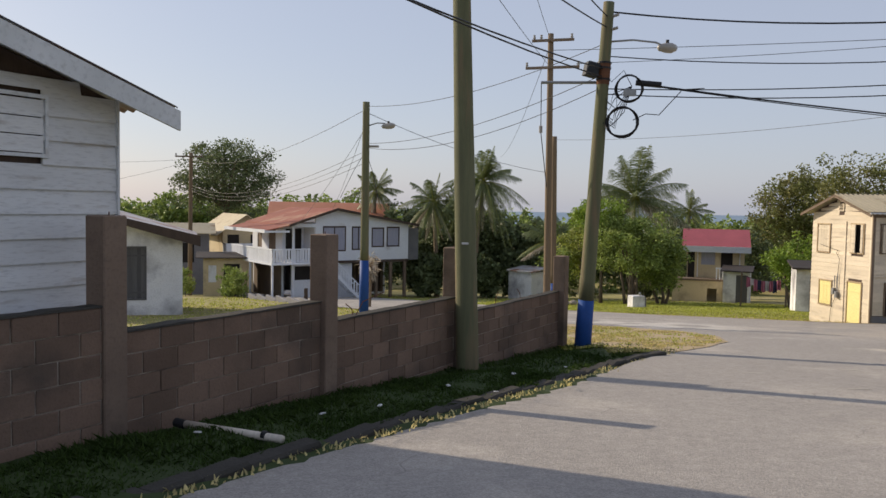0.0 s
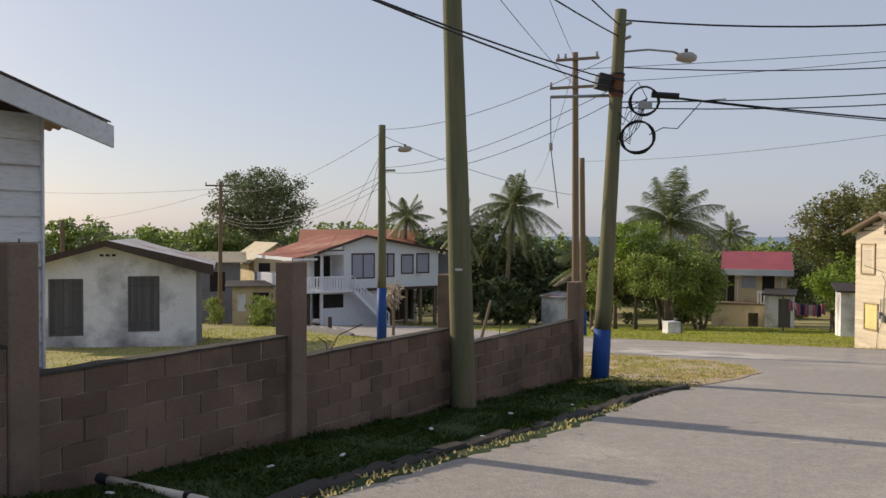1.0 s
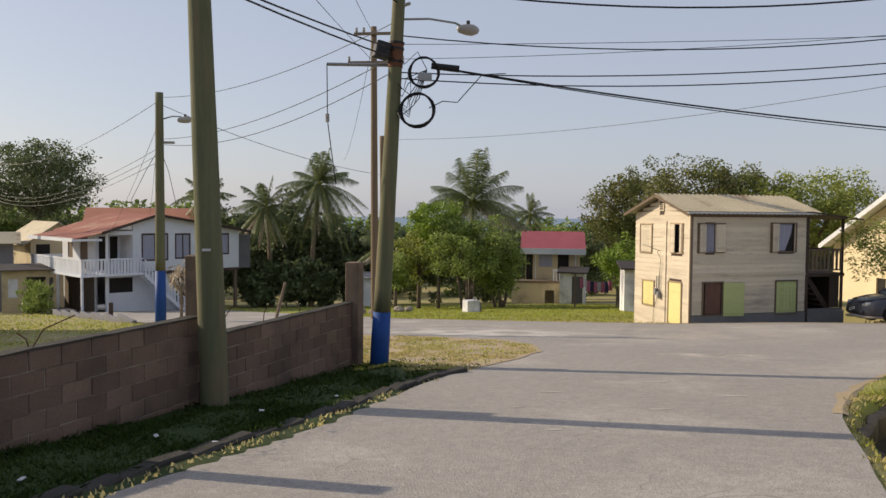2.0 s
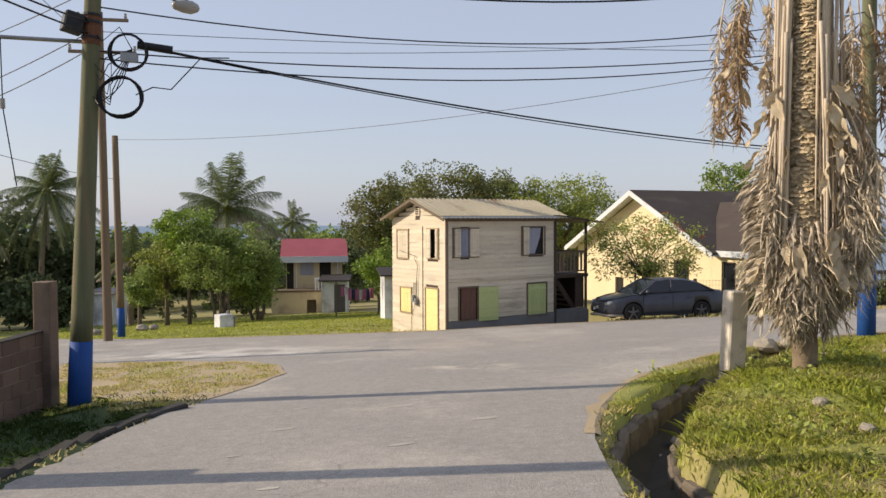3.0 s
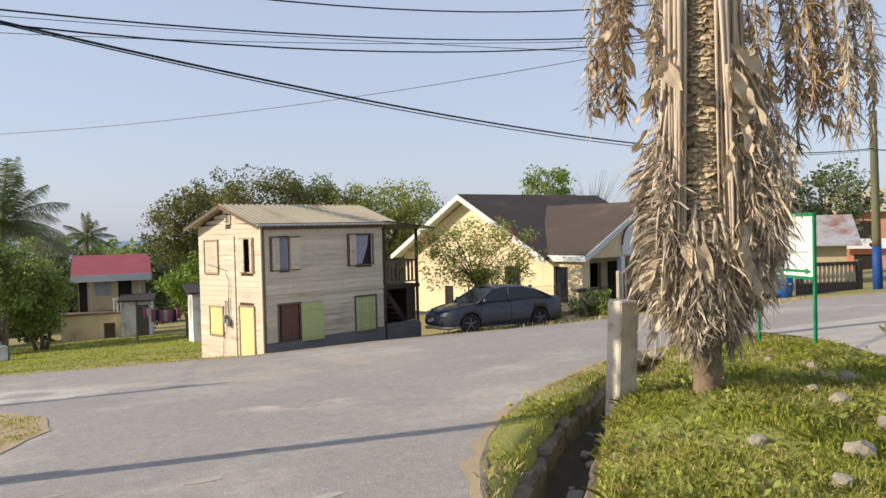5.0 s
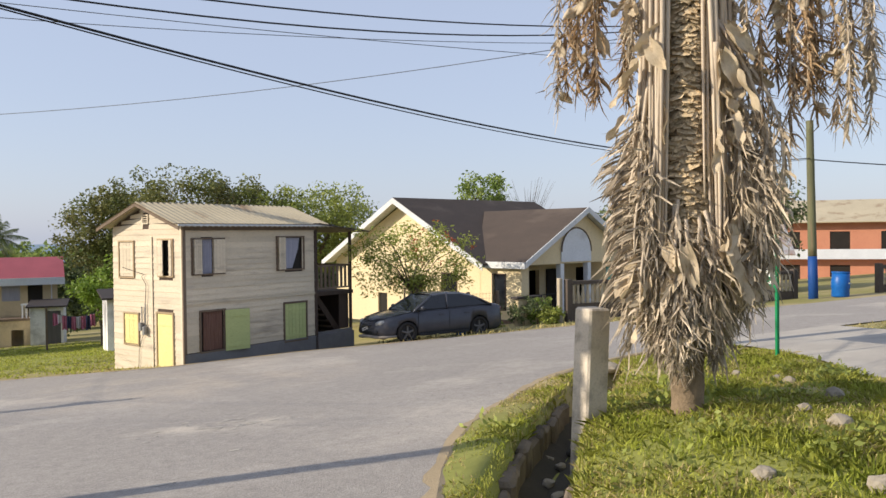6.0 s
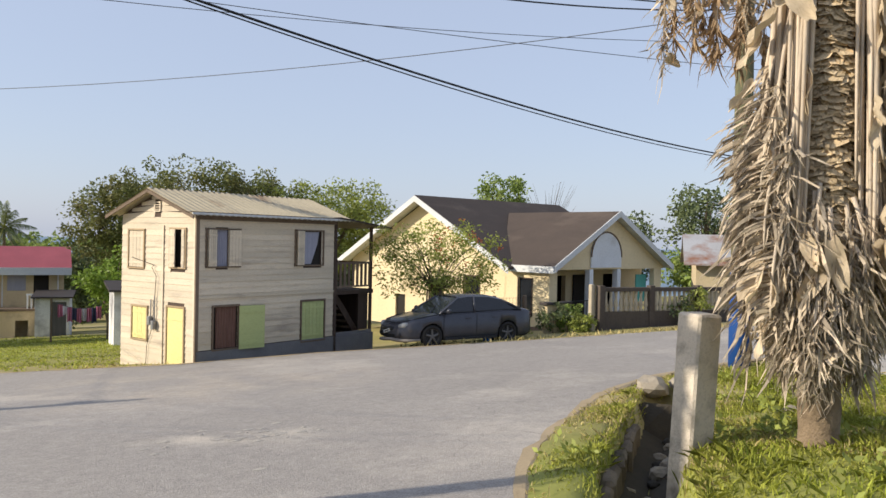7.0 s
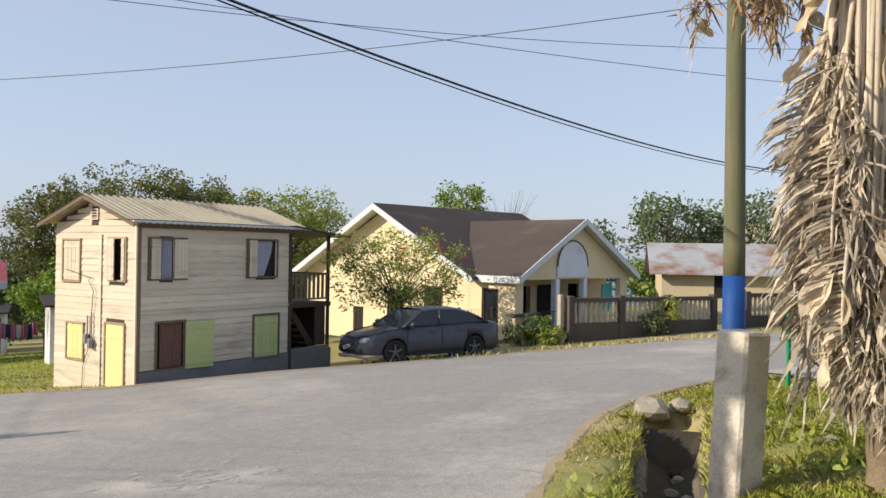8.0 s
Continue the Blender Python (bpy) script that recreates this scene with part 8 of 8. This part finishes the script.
        part("tail_light", Shape().tube([(-2.06, s * 0.7, 0.83), (-2.16, s * 0.58, 0.83)], [0.07, 0.06], 10), "red_tin", c, smooth=True)
        part("fog_light", Shape().tube([(2.1, s * 0.56, 0.38), (2.15, s * 0.55, 0.38)], 0.055, 10), "dark_steel", c)
        part("sill_trim", Shape().bevel_box((-0.85, s * 0.855 - 0.015, 0.2), (0.88, s * 0.855 + 0.015, 0.27), 0.008), "dark_steel", c)
    part("grille", Shape().bevel_box((2.12, -0.3, 0.5), (2.205, 0.3, 0.58), 0.01), "dark_steel", c)
    part("air_intake", Shape().bevel_box((2.12, -0.42, 0.3), (2.2, 0.42, 0.4), 0.01), "dark_steel", c)
    pl = part("number_plate", Shape().box((2.19, -0.22, 0.42), (2.215, 0.14, 0.5)), "plate_white", c, "white front plate hanging askew", m=pose(0, 0.1, 0.02, 14, 0, 0))
    part("plate_bar", Shape().box((2.216, -0.16, 0.445), (2.219, 0.08, 0.475)), "dark_steel", pl)
    for s in (1, -1):
        for x in (fx, rx):
            y = s * 0.76
            prof = [(R - 0.1, -0.09), (R - 0.02, -0.1), (R, -0.07), (R, 0.07), (R - 0.02, 0.1), (R - 0.1, 0.09)]
            n = 26
            ty = Shape().add([(x + r * math.cos(6.28319 * i / n), y + o, R + r * math.sin(6.28319 * i / n)) for i in range(n) for r, o in prof],
                             [(i * 6 + j, ((i + 1) % n) * 6 + j, ((i + 1) % n) * 6 + (j + 1) % 6, i * 6 + (j + 1) % 6) for i in range(n) for j in range(6)])
            w = part("wheel", ty, "tyre", c, smooth=True)
            rim = Shape().tube([(x, y + s * 0.02, R), (x, y + s * 0.03, R)], 0.2, 20)
            part("rim", rim, "dark_steel", w)
            sp = Shape()
            for i in range(5):
                a = i * 1.2566 + 0.3
                sp.tube([(x + 0.03 * math.cos(a), y + s * 0.06, R + 0.03 * math.sin(a)), (x + 0.2 * math.cos(a), y + s * 0.055, R + 0.2 * math.sin(a))], [0.036, 0.03], 6)
            sp.tube([(x, y + s * 0.04, R), (x, y + s * 0.085, R)], 0.045, 12)
            sp.add([(x + r * math.cos(6.28319 * i / 20), y + s * o, R + r * math.sin(6.28319 * i / 20)) for i in range(20) for r, o in ((0.195, 0.03), (0.215, 0.09), (0.22, 0.03))], [(i * 3 + j, ((i + 1) % 20) * 3 + j, ((i + 1) % 20) * 3 + (j + 1) % 3, i * 3 + (j + 1) % 3) for i in range(20) for j in range(3)])
            part("alloy_spokes", sp, "rim", w, "dull alloy wheel spokes")
    # crumpled bumper edge, bonnet seam, dusty wing and wiper
    lip = [(1.62, 0.8, 0.24), (1.95, 0.72, 0.23), (2.15, 0.52, 0.235), (2.225, 0.2, 0.25), (2.23, -0.2, 0.22), (2.16, -0.52, 0.2), (1.95, -0.74, 0.2)]
    part("bumper_lip", Shape().tube(lip, [0.03, 0.04, 0.05, 0.045, 0.05, 0.045, 0.03], 8), "bumper_dust", c, "pale scraped bumper lip", smooth=True)
    part("bonnet_seam", Shape().tube([(1.05, 0.74, 0.9), (1.5, 0.7, 0.84), (1.95, 0.58, 0.745), (2.1, 0.3, 0.7), (2.12, 0.0, 0.7), (2.1, -0.3, 0.7), (1.95, -0.58, 0.745), (1.5, -0.7, 0.84), (1.05, -0.74, 0.9)], 0.012, 5), "tyre", bo)
    part("grille_bar", Shape().bevel_box((2.19, -0.3, 0.535), (2.225, 0.3, 0.55), 0.005), "rim", c)
    for s in (1, -1):
        part("window_trim", Shape().tube([(0.98, s * 0.815, 0.955), (0.0, s * 0.82, 0.965), (-1.0, s * 0.818, 0.985), (-1.66, s * 0.805, 0.995)], 0.012, 5), "dark_steel", c)
    part("wiper", Shape().tube([(1.04, 0.3, 0.935), (0.75, 0.1, 1.1)], 0.008, 5), "tyre", c)
    return c


sedan()
single("blue_container", Shape().bevel_box((-0.13, -0.1, 0), (0.13, 0.1, 0.2), 0.03), "blue_plastic", "blue plastic container under the parked car", "container", m=pose(18.0, 25.1, land(18.0, 25.1), 0, 0, 20))


# ---- sign on two green legs ----
def text_mesh(words, size, material, m, parent, name="lettering", label=""):
    cu = bpy.data.curves.new(name, "FONT")
    cu.body, cu.size, cu.extrude = words, size, 0.001
    ob = new(name, cu)
    bpy.context.view_layer.update()
    me = bpy.data.meshes.new_from_object(ob.evaluated_get(bpy.context.evaluated_depsgraph_get()))
    bpy.data.objects.remove(ob)
    me.materials.clear()
    me.materials.append(M[material])
    t = new(name, me)
    t.parent, t.matrix_basis = parent, m
    if label:
        tagged(t, label)
    return t


def sign():
    a, b = Vector((15.92, 14.95, 0)), Vector((15.4, 13.45, 0))
    d = (b - a).normalized()
    ang = math.degrees(math.atan2(d.y, d.x))
    w = (b - a).length + 0.03
    s = thing("sign", pose(a.x, a.y, 0, 0, 0, ang), "white notice board in a green frame on two green legs", "sign")
    z0, z1 = 0.62, 1.66
    W = w
    for x in (0.02, W - 0.02):
        g = land(a.x + d.x * x, a.y + d.y * x)
        part("leg", Shape().bevel_box((x - 0.025, -0.02, g - 0.3), (x + 0.025, 0.03, z1), 0.005), "sign_green", s)
    bd = part("board", Shape().box((0.045, -0.008, z0), (W - 0.045, 0.012, z1 - 0.03)), "sign_white", s, "white lettered board")
    part("frame_bar", Shape().bevel_box((0.0, -0.03, z1 - 0.03), (W, 0.03, z1 + 0.02), 0.006), "sign_green", s)
    part("frame_bar", Shape().bevel_box((0.0, -0.03, z0 - 0.05), (W, 0.03, z0), 0.006), "sign_green", s)
    face = lambda x, z: pose(x, -0.011, z, 90, 0, 0)
    text_mesh("Karate Class", 0.21, "sign_ink", face(0.09, z1 - 0.2) , bd, label="dark green heading letters")
    for x, z, l, hgt in ((0.45, 1.3, 0.62, 0.03), (0.9, 1.0, 0.55, 0.04), (0.35, 0.85, 0.5, 0.015)):
        part("text_bar", Shape().box((x, -0.0105, z), (x + l, -0.008, z + hgt)), "sign_bar", bd)
    part("arrow", Shape().prism([(W - 0.85, 0.68), (W - 0.24, 0.68), (W - 0.24, 0.645), (W - 0.08, 0.7), (W - 0.24, 0.76), (W - 0.24, 0.725), (W - 0.85, 0.725)], 0.003, pose(0, -0.0112, 0)), "sign_green", bd, "green arrow")
    return s


sign()


# ---- baluster fence of the beige house ----
def baluster_fence(a, b, z_top, bays, label, low=0.62):
    a, b = Vector((*a, 0)), Vector((*b, 0))
    d = b - a
    f = thing("baluster_fence", pose(a.x, a.y, 0, 0, 0, math.degrees(math.atan2(d.y, d.x))), label, "fence", "street fences")
    Lf = d.length
    zg = min(land(a.x, a.y), land(b.x, b.y))
    zr = z_top - 0.12
    zl = zr - low
    part("base_wall", Shape().box((0, -0.07, zg - 0.3), (Lf, 0.07, zl)), "fence_dark", f, "dark stained base wall")
    part("top_rail", Shape().bevel_box((0, -0.09, zr), (Lf, 0.09, z_top), 0.012), "fence_dark", f)
    turned = Shape().tube([(0, 0, 0), (0, 0, 0.06), (0, 0, 0.1), (0, 0, low * 0.3), (0, 0, low * 0.5), (0, 0, low * 0.72), (0, 0, low - 0.08), (0, 0, low)], [0.06, 0.06, 0.04, 0.07, 0.055, 0.035, 0.045, 0.055], 8).mesh("baluster", M["baluster"], True)
    for k in range(bays + 1):
        x = Lf * k / bays
        part("fence_post", Shape().bevel_box((x - 0.1, -0.11, zg - 0.3), (x + 0.1, 0.11, z_top + 0.06), 0.015), "fence_dark", f)
        if k < bays:
            n = int(Lf / bays / 0.17)
            for j in range(1, n):
                part("baluster", turned, "", f, m=pose(x + Lf / bays * j / n, 0, zl))
    return f


baluster_fence((22.23, 24.94), (27.6, 23.7), -0.07, 3, "stained concrete fence with pale turned balusters")
baluster_fence((28.9, 23.3), (31.2, 22.5), 0.02, 1, "pale grey concrete fence with balusters further on")
baluster_fence((33.5, 20.6), (38.0, 19.0), 0.2, 2, "concrete baluster fence along the far street")
gp = thing("gate_post", pose(22.0, 25.1, land(22.0, 25.1)), "pale worn gate post beside the fence", "gate post")
part("shaft", Shape().bevel_box((-0.07, -0.07, -0.2), (0.07, 0.07, 1.42), 0.015), "baluster", gp)
lw_ = thing("low_wall", pose(21.3, 25.9, land(21.3, 25.9), 0, 0, 5), "low cream garden wall by the gate", "wall")
part("body", Shape().bevel_box((-0.5, -0.1, -0.3), (0.5, 0.1, 0.85), 0.02), "cream_wall", lw_)
part("capping", Shape().bevel_box((-0.6, -0.16, 0.85), (0.6, 0.16, 0.92), 0.015), "dark_tin", lw_)
# wire mesh fence by the car
mf = thing("mesh_fence", pose(19.9, 27.2, land(19.9, 27.2), 0, 0, -10), "rusty wire mesh fence on wooden posts", "fence")
for x in (0.0, 1.1):
    part("fence_post", Shape().bevel_box((x - 0.05, -0.05, -0.2), (x + 0.05, 0.05, 1.35), 0.01), "old_wood", mf)
wires = Shape()
for k in range(8):
    wires.tube([(0, 0, 0.15 + 0.16 * k), (1.1, 0, 0.15 + 0.16 * k)], 0.005, 4)
for k in range(9):
    wires.tube([(0.07 + 0.12 * k, 0, 0.05), (0.07 + 0.12 * k, 0, 1.3)], 0.004, 4)
part("wire_mesh", wires, "rust", mf)


def bin_(x, y, ang, label):
    b = thing("blue_drum", pose(x, y, land(x, y), 0, 3, ang), label, "drum", "blue drums")
    part("body", Shape().tube([(0, 0, 0), (0, 0, 0.04), (0, 0, 0.3), (0, 0, 0.34), (0, 0, 0.6), (0, 0, 0.64), (0, 0, 0.86)], [0.27, 0.29, 0.29, 0.305, 0.305, 0.29, 0.28], 20), "blue_plastic", b, smooth=True)
    part("rim", Shape().tube([(0, 0, 0.84), (0, 0, 0.89)], 0.3, 20), "blue_plastic", b)
    part("marking_bar", Shape().box((-0.12, -0.312, 0.46), (0.12, -0.303, 0.52)), "sign_bar", b)
    return b


bin_(27.9, 23.2, -30, "blue plastic drum at the end of the fence")
bin_(31.4, 20.9, 10, "blue plastic drum further along the street")
bin_(34.3, 20.2, 0, "blue plastic drum further along the street")

# ---- washing line by the sheds ----
wl_ = thing("washing_line", pose(0, 0, 0), "sagging washing line hung with pink and white clothes", "washing line")
p0, p1 = Vector((10.75, 47.9, -1.85)), Vector((12.9, 46.6, -1.95))
part("cord", Shape().tube([p0.lerp(p1, k / 12) - Vector((0, 0, 1.2 * (k / 12) * (1 - k / 12))) for k in range(13)], 0.012, 5), "wire", wl_)
for p in (p0, p1):
    part("line_post", Shape().tube([(p.x, p.y, land(p.x, p.y) - 0.2), tuple(p + Vector((0, 0, 0.1)))], 0.05, 8), "old_wood", wl_)
for k in range(9):
    u = 0.16 + 0.085 * k
    q = p0.lerp(p1, u) - Vector((0, 0, 1.2 * u * (1 - u)))
    hgt, wd = random.uniform(0.4, 0.7), 0.21
    n = 6
    sh = Shape()
    pts = []
    for i in range(n + 1):
        x = -wd / 2 + wd * i / n
        off = 0.03 * math.sin(i * 1.9 + k)
        pts += [(x, off, 0), (x * 1.05, off * 2.2, -hgt * (1 + 0.05 * math.sin(i + k)))]
    sh.add(pts, [(2 * i, 2 * i + 2, 2 * i + 3, 2 * i + 1) for i in range(n)])
    g = part("garment", sh, ("cloth_pink", "cloth_white", "cloth_pink", "cloth_dark")[k % 4], wl_, m=Matrix.Translation(q) @ pose(0, 0, 0, 0, 0, -15))
    sol = g.modifiers.new("thickness", "SOLIDIFY")
    sol.thickness = 0.008

# ---- odds and ends of the far lawn ----
cb = thing("concrete_block", pose(4.4, 41.8, land(4.4, 41.8), 0, 0, 25), "pale square concrete base block on the lawn", "concrete block")
part("body", Shape().bevel_box((-0.45, -0.3, -0.1), (0.25, 0.3, 0.62), 0.03), "whitewash", cb)
part("pipe_stub", Shape().tube([(0.1, 0, 0.6), (0.1, 0, 0.78)], 0.06, 10), "steel", cb)
part("lid", Shape().bevel_box((0.25, -0.25, -0.1), (0.36, 0.25, 0.5), 0.02), "foundation", cb)
for x, y, r in ((0.6, 44.0, 0.3), (1.1, 44.6, 0.25), (-0.6, 40.5, 0.22), (-1.2, 40.9, 0.3), (-0.2, 41.4, 0.2)):
    rock(x, y, r, label="grey lump of rubble on the far lawn")
gd = thing("dead_sapling", pose(-8.0, 34.2, land(-8.0, 34.2)), "small dried palm sapling on the lawn", "sapling")
part("stem", Shape().tube([(0, 0, -0.1), (0.03, 0, 1.0), (0, 0, 1.9)], [0.07, 0.06, 0.05], 8), "palm_trunk", gd)
c, _ = crown_centres((0, 0, 1.9), (0.35, 0.35, 0.45), 16, 16, 0.12, 0.4)
part("dead_leaves", bulk("dead_leaves", leaf_quads(c, 0.4, 0.9, 0.2), "dead_frond"), "", gd)
st = thing("leaning_post", pose(-3.6, 31.0, land(-3.6, 31.0), 0, 14, 0), "leaning weathered wooden stake at the roadside", "stake")
part("shaft", Shape().tube([(0, 0, -0.2), (0, 0, 1.6)], [0.07, 0.05], 7), "old_wood", st)
st = thing("marker_post", pose(-12.0, 37.2, land(-12.0, 37.2)), "small dark marker post at the kerb", "stake")
part("shaft", Shape().bevel_box((-0.08, -0.08, -0.2), (0.08, 0.08, 0.8), 0.02), "dark_wood", st)


# garden walls and plinth of the far street corner
gw = thing("street_wall", pose(-9.6, 33.4, land(-9.6, 33.4) + 0.0, 0, 0, 124), "low grey roadside wall along the left-hand street", "wall")
for k in range(7):
    z = land(-9.6 - 1.4 * k, 33.4 + 2.07 * k) - land(-9.6, 33.4)
    part("wall_panel", Shape().bevel_box((2.5 * k, -0.09, z - 0.6), (2.5 * k + 2.46, 0.09, z + 0.12), 0.02), "foundation", gw)
